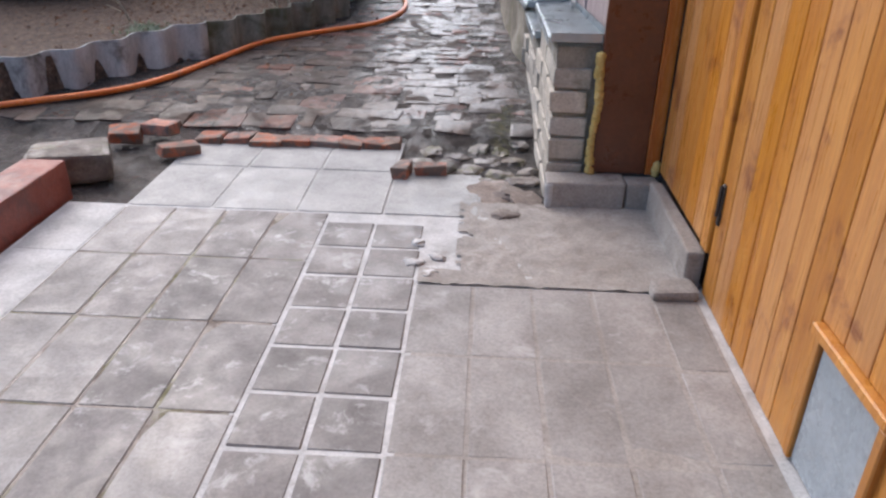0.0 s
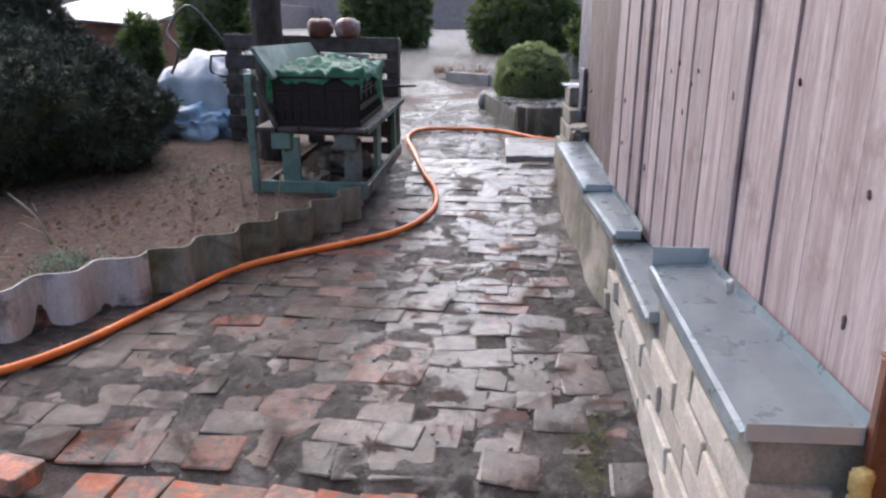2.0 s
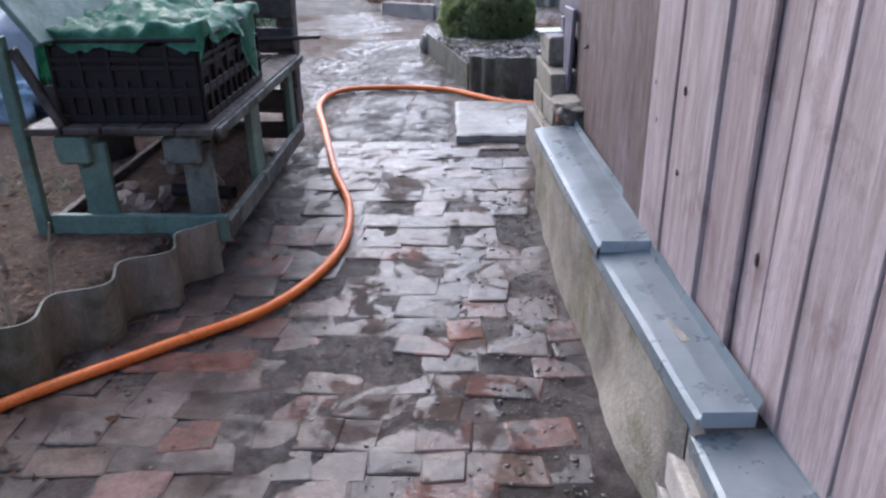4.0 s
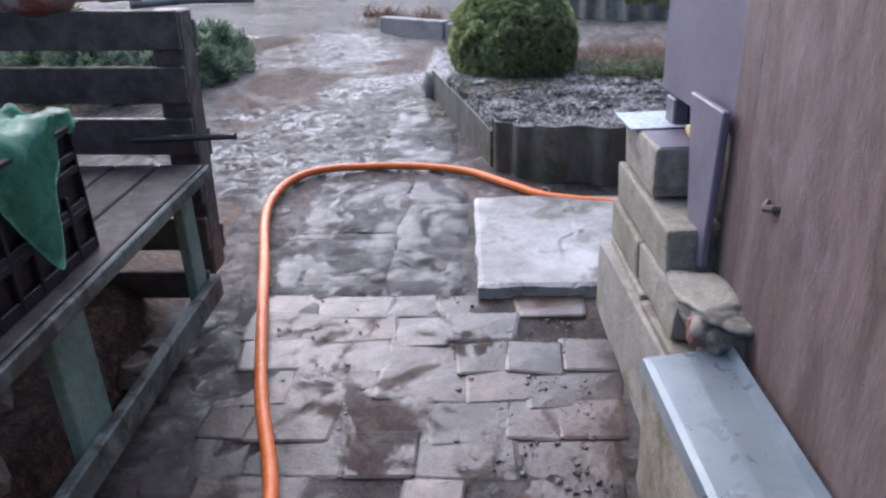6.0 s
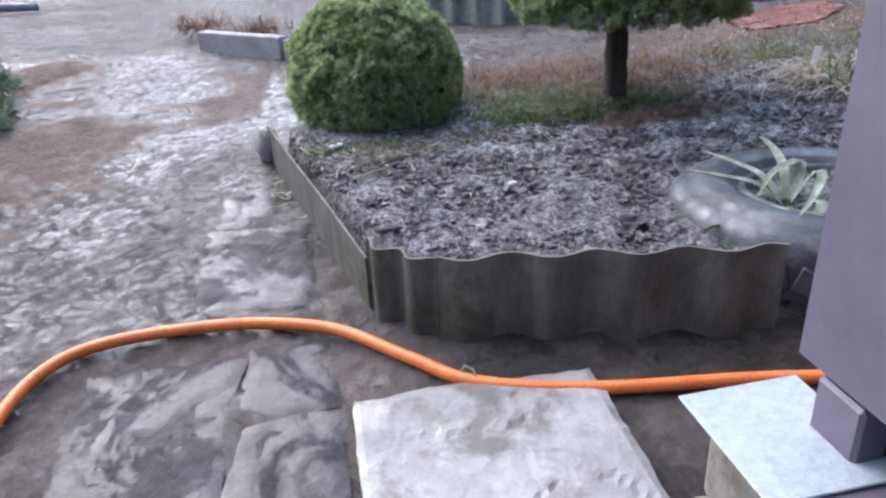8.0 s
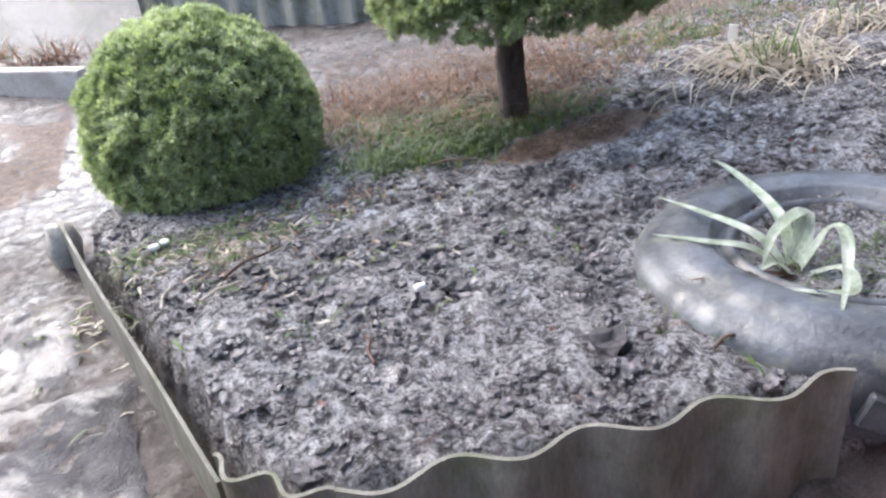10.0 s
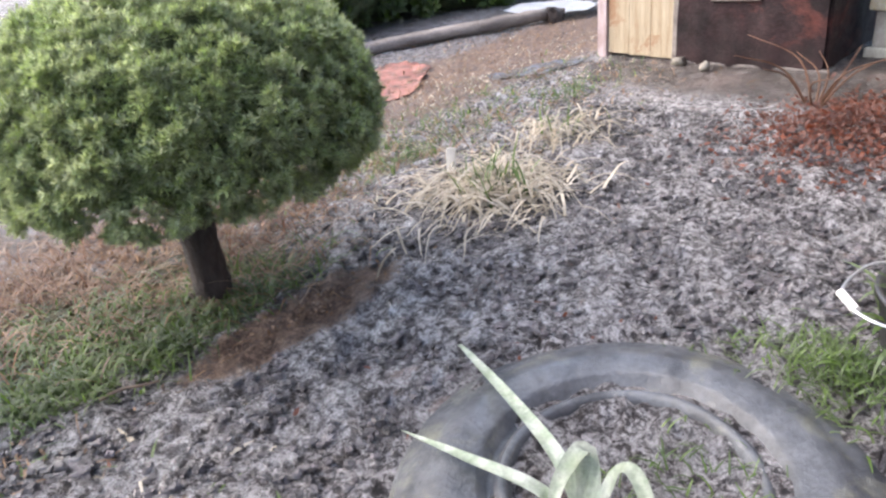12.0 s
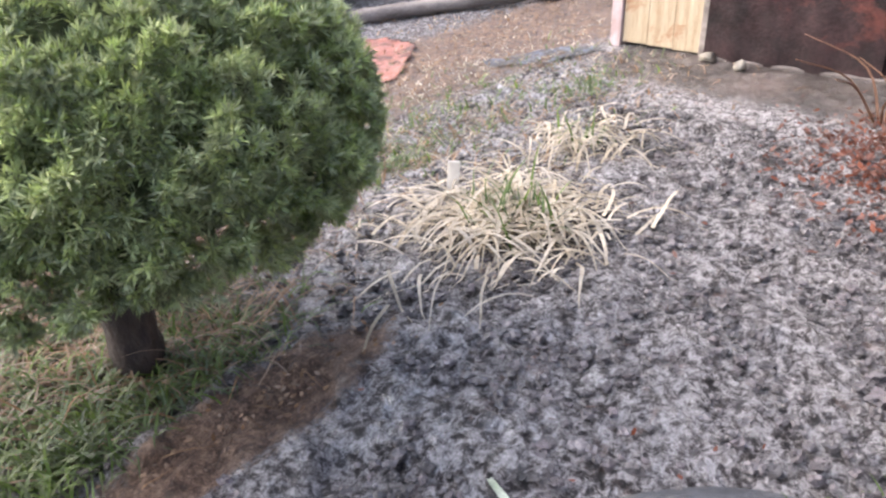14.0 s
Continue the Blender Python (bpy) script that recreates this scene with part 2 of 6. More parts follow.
M_SLAB = surf("pale_concrete", (0.22, 0.213, 0.20), (0.36, 0.355, 0.34), 5, 120, (0.4, 0.7), 0.3, (0.13, 0.12, 0.105), 6, (0.50, 0.62), film=0.5, grain=0.25)
M_TILE = surf("grey_paving_tile", (0.235, 0.214, 0.20), (0.365, 0.342, 0.325), 5, 130, (0.45, 0.75), 0.16, (0.43, 0.41, 0.40), 8, (0.56, 0.74), vary=0.10, film=0.25, film_scale=3)
M_TILE_LIGHT = surf("pale_paving_tile", (0.29, 0.285, 0.275), (0.41, 0.40, 0.385), 5, 130, (0.45, 0.7), 0.12, (0.36, 0.35, 0.34), 3.5, (0.52, 0.68), vary=0.08, film=0.3, film_scale=3)
M_TILE_WHITE = surf("whitewashed_paving_tile", (0.40, 0.39, 0.38), (0.60, 0.59, 0.58), 5, 130, (0.45, 0.7), 0.14, (0.28, 0.26, 0.245), 4, (0.54, 0.68), vary=0.08, film=0.3, film_scale=3)
M_TILE_DARK = surf("dark_paving_tile", (0.135, 0.120, 0.114), (0.25, 0.226, 0.216), 6, 130, (0.4, 0.7), 0.16, (0.40, 0.39, 0.38), 13, (0.56, 0.68), vary=0.10, film=0.3, film_scale=3)
M_GROUT = surf("white_grout", (0.44, 0.43, 0.42), (0.64, 0.63, 0.62), 10, 140, (0.6, 0.85), 0.2, (0.30, 0.27, 0.25), 7, (0.55, 0.7))
M_CONCRETE = surf("rough_concrete", (0.28, 0.25, 0.225), (0.42, 0.385, 0.355), 5, 110, (0.6, 0.9), 0.35, (0.20, 0.17, 0.15), 5, (0.55, 0.68), film=0.12)
M_REDBRICK = surf("red_brick", (0.36, 0.105, 0.055), (0.52, 0.19, 0.11), 9, 120, (0.5, 0.8), 0.45, (0.17, 0.115, 0.09), 16, (0.43, 0.53), vary=0.22, film=0.2)
M_REDPAINT = surf("red_painted_wood", (0.24, 0.060, 0.040), (0.33, 0.095, 0.065), 6, 110, (0.35, 0.6), 0.15, (0.16, 0.06, 0.05), 7)
M_STONE = surf("rubble_stone", (0.18, 0.14, 0.118), (0.33, 0.275, 0.24), 8, 110, (0.6, 0.9), 0.4, (0.14, 0.12, 0.07), 6, (0.6, 0.75), vary=0.2)
M_CREAM = surf("cream_brick", (0.44, 0.39, 0.325), (0.62, 0.565, 0.485), 7, 120, (0.6, 0.9), 0.3, (0.30, 0.27, 0.20), 7, (0.56, 0.72), vary=0.14)
M_MORTAR = surf("old_mortar", (0.26, 0.235, 0.20), (0.40, 0.37, 0.32), 9, 120, (0.7, 0.95), 0.5, (0.16, 0.15, 0.08), 5, (0.55, 0.7))
M_PLASTER = surf("dirty_plaster", (0.24, 0.205, 0.16), (0.44, 0.39, 0.31), 4, 90, (0.6, 0.9), 0.4, (0.13, 0.12, 0.055), 4.5, (0.52, 0.68))
M_PIER = surf("mossy_cream_brick", (0.19, 0.168, 0.125), (0.32, 0.29, 0.235), 6, 110, (0.6, 0.9), 0.3, (0.115, 0.098, 0.075), 6, (0.52, 0.66), vary=0.25)
M_ZINC = surf("galvanised_sheet", (0.34, 0.405, 0.445), (0.44, 0.50, 0.535), 6, 90, (0.25, 0.45), 0.05, (0.32, 0.37, 0.38), 8, (0.55, 0.7), metal=0.35, film=0.6, grain=0.1, vary=0.06)
M_BOARD = surf("faded_mauve_board", (0.30, 0.222, 0.212), (0.475, 0.385, 0.382), 5, 55, (0.5, 0.75), 0.3, (0.215, 0.145, 0.135), 5, (0.56, 0.7), vary=0.12, stretch=(9, 9, 0.7))
M_BOARD_DIRTY = surf("soiled_brown_board", (0.088, 0.058, 0.049), (0.175, 0.122, 0.110), 4, 60, (0.5, 0.75), 0.25, (0.19, 0.150, 0.165), 2.6, (0.57, 0.74), vary=0.10, stretch=(4, 4, 1.1), grain=0.45, warp=0.5)
M_KNOT = surf("dark_knot", (0.07, 0.04, 0.034), (0.13, 0.085, 0.075), 40, 160, (0.5, 0.8), 0.3)
M_RUBBLE = surf("muddy_rubble", (0.095, 0.072, 0.058), (0.23, 0.188, 0.158), 9, 100, (0.5, 0.85), 0.5, (0.095, 0.088, 0.040), 7, (0.5, 0.6), vary=0.3, film=0.65, film_scale=8)
M_GREENMUD = surf("muddy_green_paint", (0.085, 0.098, 0.085), (0.20, 0.23, 0.205), 6, 90, (0.4, 0.7), 0.25, (0.030, 0.024, 0.018), 8, (0.48, 0.6))
M_MAUVE = surf("mauve_paint", (0.112, 0.097, 0.127), (0.145, 0.128, 0.164), 4, 60, (0.35, 0.55), 0.05, (0.15, 0.128, 0.155), 3, grain=0.08)
M_PINE = surf("varnished_pine", (0.42, 0.155, 0.025), (0.58, 0.255, 0.047), 3.5, 32, (0.25, 0.45), 0.12, (0.24, 0.072, 0.014), 7, (0.56, 0.68), vary=0.12, stretch=(8, 8, 0.55), warp=0.6, grain=0.3)
M_PINE_TRIM = surf("orange_varnish", (0.42, 0.12, 0.025), (0.52, 0.18, 0.035), 4, 40, (0.2, 0.35), 0.1, stretch=(8, 8, 0.6))
M_BROWN = surf("dark_brown_varnish", (0.11, 0.036, 0.018), (0.18, 0.064, 0.029), 4, 60, (0.25, 0.45), 0.06, (0.11, 0.045, 0.025), 4)
M_FOAM = surf("yellow_foam", (0.62, 0.44, 0.13), (0.80, 0.62, 0.25), 20, 120, (0.6, 0.9), 0.5)
M_STEEL = plain("dark_steel", (0.10, 0.09, 0.085), 0.45, 0.8)
M_PALEPANEL = surf("blue_grey_panel", (0.30, 0.34, 0.37), (0.38, 0.42, 0.45), 6, 90, (0.2, 0.4), 0.05)
M_ORANGE = surf("orange_hose", (0.80, 0.17, 0.030), (0.88, 0.24, 0.05), 14, 160, (0.25, 0.45), 0.05, (0.45, 0.14, 0.05), 9, (0.62, 0.74))
M_ETERNIT = surf("mossy_fibre_cement", (0.075, 0.070, 0.055), (0.16, 0.150, 0.125), 6, 100, (0.55, 0.85), 0.25, (0.045, 0.052, 0.022), 5, (0.48, 0.64), stretch=(2, 2, 0.6))
M_ETERNIT_PALE = surf("grey_fibre_cement", (0.40, 0.40, 0.395), (0.62, 0.62, 0.61), 6, 100, (0.5, 0.8), 0.25, (0.15, 0.145, 0.135), 6, (0.52, 0.66), stretch=(2, 2, 0.5))
M_GREENPAINT = surf("old_green_paint", (0.105, 0.185, 0.15), (0.185, 0.29, 0.24), 6, 90, (0.45, 0.7), 0.2, (0.10, 0.085, 0.06), 8, (0.6, 0.72))
M_DARKWOOD = surf("wet_dark_wood", (0.036, 0.028, 0.024), (0.115, 0.093, 0.082), 6, 70, (0.35, 0.65), 0.3, stretch=(3, 3, 3), vary=0.15)
M_CRATE = plain("black_plastic", (0.022, 0.017, 0.019), 0.5, 0.0, 0.3)
M_CLOTH = surf("green_plastic_sheet", (0.050, 0.25, 0.145), (0.12, 0.42, 0.27), 7, 60, (0.2, 0.4), 0.2)
M_WHITEBAG = surf("white_woven_bag", (0.55, 0.58, 0.62), (0.74, 0.76, 0.78), 6, 160, (0.4, 0.6), 0.3)
M_BLUEBAG = surf("pale_blue_plastic", (0.27, 0.44, 0.60), (0.45, 0.60, 0.72), 6, 60, (0.2, 0.4), 0.2)
M_BARK = surf("wet_bark", (0.018, 0.012, 0.010), (0.055, 0.036, 0.028), 14, 120, (0.5, 0.8), 0.7, stretch=(2, 2, 0.6))
M_CONIFER = surf("conifer_needles", (0.27, 0.345, 0.13), (0.49, 0.56, 0.28), 5, 60, (0.4, 0.6), 0.0, vary=0.4, island=True)
M_SPRUCE = surf("spruce_needles", (0.225, 0.295, 0.112), (0.44, 0.50, 0.245), 5, 60, (0.35, 0.55), 0.0, vary=0.4, island=True)
M_DARKCON = surf("dark_juniper", (0.020, 0.030, 0.017), (0.056, 0.078, 0.042), 4, 60, (0.5, 0.7), 0.0, vary=0.35, island=True)
M_HEDGE = surf("hedge_leaves", (0.075, 0.12, 0.035), (0.19, 0.25, 0.085), 4, 60, (0.35, 0.6), 0.0, vary=0.4, island=True)
M_BLUEGREEN = surf("bluish_foliage", (0.10, 0.145, 0.085), (0.25, 0.33, 0.215), 5, 60, (0.4, 0.6), 0.0, vary=0.35, island=True)
M_GRASS = surf("grass_blades", (0.060, 0.105, 0.026), (0.145, 0.21, 0.060), 6, 60, (0.4, 0.6), 0.0, vary=0.35, island=True)
M_STRAW = surf("straw_blades", (0.36, 0.31, 0.23), (0.60, 0.54, 0.44), 6, 60, (0.45, 0.7), 0.0, vary=0.3, island=True)
M_BROWNSTEM = surf("dry_brown_stems", (0.11, 0.055, 0.034), (0.25, 0.145, 0.095), 6, 60, (0.5, 0.8), 0.0, vary=0.4, island=True)
M_TAN = surf("tan_dry_stems", (0.165, 0.098, 0.060), (0.34, 0.235, 0.155), 6, 60, (0.5, 0.8), 0.0, vary=0.4, island=True)
M_ETERNIT_MOSSY = surf("greenish_fibre_cement", (0.15, 0.145, 0.115), (0.30, 0.29, 0.245), 6, 100, (0.55, 0.85), 0.25, (0.085, 0.085, 0.045), 5, (0.48, 0.64), stretch=(2, 2, 0.6))
M_REDLEAF = surf("rust_leaves", (0.085, 0.028, 0.017), (0.20, 0.070, 0.042), 8, 60, (0.35, 0.6), 0.0, vary=0.35, island=True)
M_CLOD = surf("black_soil_clods", (0.013, 0.011, 0.012), (0.12, 0.105, 0.11), 24, 160, (0.3, 0.7), 0.6, vary=0.45, island=True, film=0.5, film_scale=9)
# Soil for inside the tyre: the hollow's shade is put into its dark colour.
M_SHADED_SOIL = surf("shaded_black_soil", (0.010, 0.009, 0.009), (0.040, 0.034, 0.033), 25, 140, (0.5, 0.8), 0.6, (0.10, 0.075, 0.05), 30, (0.58, 0.66))
M_RUBBER = surf("grey_weathered_rubber", (0.032, 0.034, 0.038), (0.098, 0.103, 0.112), 9, 90, (0.3, 0.5), 0.3, (0.13, 0.13, 0.10), 8, (0.54, 0.70), film=0.45, film_scale=6, spec=0.35)
M_LEAF = surf("pale_green_strap_leaf", (0.42, 0.50, 0.36), (0.80, 0.83, 0.76), 16, 120, (0.35, 0.55), 0.1, vary=0.12, local=True)
M_BLACKPL = plain("black_bucket_plastic", (0.030, 0.030, 0.032), 0.4)
M_WHITEPL = plain("white_plastic", (0.72, 0.70, 0.64), 0.4)
M_LABEL = surf("white_label_plastic", (0.72, 0.71, 0.68), (0.80, 0.79, 0.76), 14, 120, (0.4, 0.5), 0.05, grain=0.1)
M_WIRE = plain("zinc_wire", (0.55, 0.56, 0.57), 0.35, 0.7)
M_PLANK = surf("pale_yellow_plank", (0.27, 0.20, 0.12), (0.40, 0.33, 0.225), 4, 50, (0.45, 0.7), 0.2, (0.22, 0.12, 0.06), 7, (0.55, 0.66), stretch=(9, 9, 0.6))
M_TARPAPER = surf("brown_tar_paper", (0.013, 0.009, 0.009), (0.036, 0.020, 0.020), 5, 80, (0.7, 0.95), 0.3, (0.085, 0.030, 0.024), 3.2, (0.56, 0.68), spec=0.2)
M_BLOCK = surf("ochre_block", (0.36, 0.34, 0.27), (0.52, 0.48, 0.38), 6, 100, (0.6, 0.9), 0.3, (0.42, 0.31, 0.12), 4, (0.52, 0.68), vary=0.15)
M_TARP = surf("red_soaked_sheet", (0.44, 0.19, 0.155), (0.57, 0.30, 0.25), 6, 80, (0.35, 0.6), 0.3, (0.13, 0.085, 0.075), 9, (0.48, 0.62))
M_BLUETARP = surf("blue_soaked_sheet", (0.12, 0.14, 0.19), (0.24, 0.27, 0.33), 9, 80, (0.4, 0.7), 0.5, (0.11, 0.10, 0.09), 22, (0.45, 0.55))
M_LOG = surf("grey_log", (0.12, 0.10, 0.086), (0.25, 0.215, 0.19), 5, 80, (0.6, 0.9), 0.4, stretch=(1, 1, 3))
M_ROOF = surf("white_roof_sheet", (0.20, 0.21, 0.225), (0.32, 0.335, 0.35), 4, 60, (0.3, 0.5), 0.1)
M_FARBRICK = surf("far_orange_brick", (0.34, 0.13, 0.07), (0.46, 0.20, 0.12), 12, 80, (0.6, 0.9), 0.4, (0.44, 0.38, 0.32), 14, (0.6, 0.72))
M_PALEWALL = surf("far_pale_wall", (0.36, 0.27, 0.24), (0.48, 0.38, 0.35), 3, 40, (0.6, 0.9), 0.2)


def leafy(m, share=0.4):
    """Lets light through thin leaves and needles."""
    nt = m.node_tree
    bs, out = nt.nodes["Principled BSDF"], nt.nodes["Material Output"]
    tr = nt.nodes.new("ShaderNodeBsdfTranslucent")
    nt.links.new(bs.inputs["Base Color"].links[0].from_socket, tr.inputs["Color"])
    mx = nt.nodes.new("ShaderNodeMixShader")
    mx.inputs[0].default_value = share
    nt.links.new(bs.outputs[0], mx.inputs[1])
    nt.links.new(tr.outputs[0], mx.inputs[2])
    nt.links.new(mx.outputs[0], out.inputs["Surface"])


for leaf_mat in (M_LABEL, M_CONIFER, M_SPRUCE, M_HEDGE, M_BLUEGREEN, M_GRASS, M_STRAW, M_BROWNSTEM, M_TAN, M_REDLEAF, M_LEAF):
    leafy(leaf_mat, 0.5)


# ---- building helpers ----
def thing(name, label, category, at=(0, 0, 0), group="", turn=0.0):
    e = new(name)
    e.empty_display_size = 0.05
    e.matrix_world = pose(*at, 0, 0, turn)
    return tagged(e, label, category, group)


def link(name, me, parent=None, label=""):
    ob = new(name, me)
    if parent is not None:
        ob.parent = parent
    if label:
        ob["label"] = label
    return ob


def mesh_of(name, bm, material, smooth=False):
    me = bpy.data.meshes.new(name)
    bm.to_mesh(me)
    bm.free()
    me.materials.append(material)
    if smooth:
        me.shade_smooth()
    return me


def part(name, bm, material, parent, label="", smooth=False):
    return link(name, mesh_of(name, bm, material, smooth), parent, label)


def solid(name, bm, material, label, category, kind="", group="", smooth=False):
    return tagged(link(name, mesh_of(name, bm, material, smooth)), label, category, group, kind)


def raw(name, verts, faces, material, smooth=False):
    me = bpy.data.meshes.new(name)
    me.from_pydata(verts, [], faces)
    me.materials.append(material)
    if smooth:
        me.shade_smooth()
    return me


def box(bm, a, b, bevel=0.004, m=None, segs=1, wob=0.0):
    """A bevelled box between two corners; wob: how far its corners stray."""
    r = bmesh.ops.create_cube(bm, size=1.0)
    vs = r["verts"]
    for v in vs:
        v.co = Vector([a[i] + (v.co[i] + 0.5) * (b[i] - a[i]) for i in range(3)])
        if wob:
            v.co += Vector((random.uniform(-wob, wob), random.uniform(-wob, wob), random.uniform(-wob, wob)))
    if bevel:
        es = list({e for v in vs for e in v.link_edges})
        res = bmesh.ops.bevel(bm, geom=es, offset=bevel, segments=segs, affect="EDGES", profile=0.6)
        vs = list({v for f in res["faces"] for v in f.verts} | {v for v in vs if v.is_valid})
    if m is not None:
        bmesh.ops.transform(bm, matrix=m, verts=vs)
    return vs


def bx(a, b, bevel=0.004, m=None, segs=1, wob=0.0):
    bm = bmesh.new()
    box(bm, a, b, bevel, m, segs, wob)
    return bm


def tube(bm, pts, r, sides=8, taper=1.0, caps=True):
    """A swept round bar through pts; r may shrink to r * taper."""
    pts = [Vector(p) for p in pts]
    rings = []
    for i, p in enumerate(pts):
        d = (pts[min(i + 1, len(pts) - 1)] - pts[max(i - 1, 0)]).normalized()
        u = d.orthogonal() if abs(d.z) > 0.95 else d.cross(Vector((0, 0, 1))).normalized()
        u.normalize()
        w = d.cross(u)
        rr = r * (1 + (taper - 1) * i / max(1, len(pts) - 1))
        rings.append([bm.verts.new(p + (u * math.cos(k * math.tau / sides) + w * math.sin(k * math.tau / sides)) * rr) for k in range(sides)])
    for a, b in zip(rings, rings[1:]):
        for k in range(sides):
            bm.faces.new((a[k], a[(k + 1) % sides], b[(k + 1) % sides], b[k]))
    if caps:
        bm.faces.new(rings[0][::-1])
        bm.faces.new(rings[-1])
    return bm


def spline(pts, n=8):
    """A smooth run through pts (Catmull-Rom)."""
    P = [Vector(p) for p in pts]
    P = [2 * P[0] - P[1]] + P + [2 * P[-1] - P[-2]]
    out = []
    for i in range(1, len(P) - 2):
        for k in range(n):
            t = k / n
            a, b, c, d = P[i - 1:i + 3]
            out.append(0.5 * ((2 * b) + (c - a) * t + (2 * a - 5 * b + 4 * c - d) * t * t + (3 * b - a - 3 * c + d) * t ** 3))
    return out + [P[-2]]


def fit_normals(bm):
    bmesh.ops.recalc_face_normals(bm, faces=bm.faces)
    return bm


def sheet(bm, pts, up, thick, n=1):
    """A thick strip from a plan line pts, up: its height (a vector)."""
    pts = [Vector(p) for p in pts]
    up = Vector(up)
    L, R = [], []
    for i, p in enumerate(pts):
        d = (pts[min(i + 1, len(pts) - 1)] - pts[max(i - 1, 0)])
        s = Vector((-d.y, d.x, 0)).normalized() * thick / 2
        L.append((bm.verts.new(p + s), bm.verts.new(p + s + up)))
        R.append((bm.verts.new(p - s), bm.verts.new(p - s + up)))
    for i in range(len(pts) - 1):
        bm.faces.new((L[i][0], L[i + 1][0], L[i + 1][1], L[i][1]))
        bm.faces.new((R[i + 1][0], R[i][0], R[i][1], R[i + 1][1]))
        bm.faces.new((L[i][1], L[i + 1][1], R[i + 1][1], R[i][1]))
        bm.faces.new((R[i][0], R[i + 1][0], L[i + 1][0], L[i][0]))
    for i in (0, -1):
        bm.faces.new((L[i][0], L[i][1], R[i][1], R[i][0]))
    return fit_normals(bm)


def rock(rx, ry, rz, seed, rough=0.25, sub=2):
    """A worn, lumpy stone about its centre."""
    bm = bmesh.new()
    bmesh.ops.create_icosphere(bm, subdivisions=sub, radius=1.0)
    off = Vector((seed * 3.7, seed * 1.9, seed * 5.3))
    for v in bm.verts:
        c = v.co.copy()
        k = 1 + rough * noise.noise(c * 1.6 + off) + 0.4 * rough * noise.noise(c * 4 + off)
        q = Vector([math.copysign(abs(t) ** 0.72, t) for t in c])
        v.co = Vector((q.x * rx, q.y * ry, q.z * rz)) * k
    return bm


def sm(v, a, b):
    u = np.clip((v - a) / (b - a), 0, 1)
    return u * u * (3 - 2 * u)


# ---- the lie of the land ----
def height(x, y):
    base = np.interp(y, [-30, 2.90, 3.0, 3.5, 5.0, 6.0, 7.0, 8.2, 10, 14, 40, 200], [-.035, -.035, .012, .075, .16, .255, .30, .36, .42, .52, .8, 1.5])
    lawn = .455 + .055 * np.clip(x - .8, 0, 3) + .02 * np.clip(y - 9, 0, 30)
    xl = np.interp(y, [6.9, 7.12, 8.2, 8.6], [-.03, -.12, -.40, -.40])
    yf = np.where(x < .8, 6.93 - .165 * x, 6.8)
    r = sm(x - xl - .03, 0, .02 + .6 * sm(y, 8.2, 9.0)) * sm(y - yf - .035, 0, .02)
    z = base + (lawn - base) * r
    xe = np.interp(y, [3.0, 3.3, 3.65, 4.1, 4.45, 4.8, 5.2, 6.0], [-2.3, -1.95, -1.62, -1.3, -1.1, -.95, -.92, -.95])
    bed = np.interp(y, [3.0, 4.8, 5.8, 7.5, 40], [.19, .27, .34, .36, .9])
    k = sm(xe - .04 - x, 0, .02 + .5 * sm(y, 5.8, 6.5)) * sm(y, 2.98, 3.02) * (1 - sm(y, 7.0, 8.0))
    return z + (bed - z) * k


def gz(x, y):
    return float(height(np.array(float(x)), np.array(float(y))))


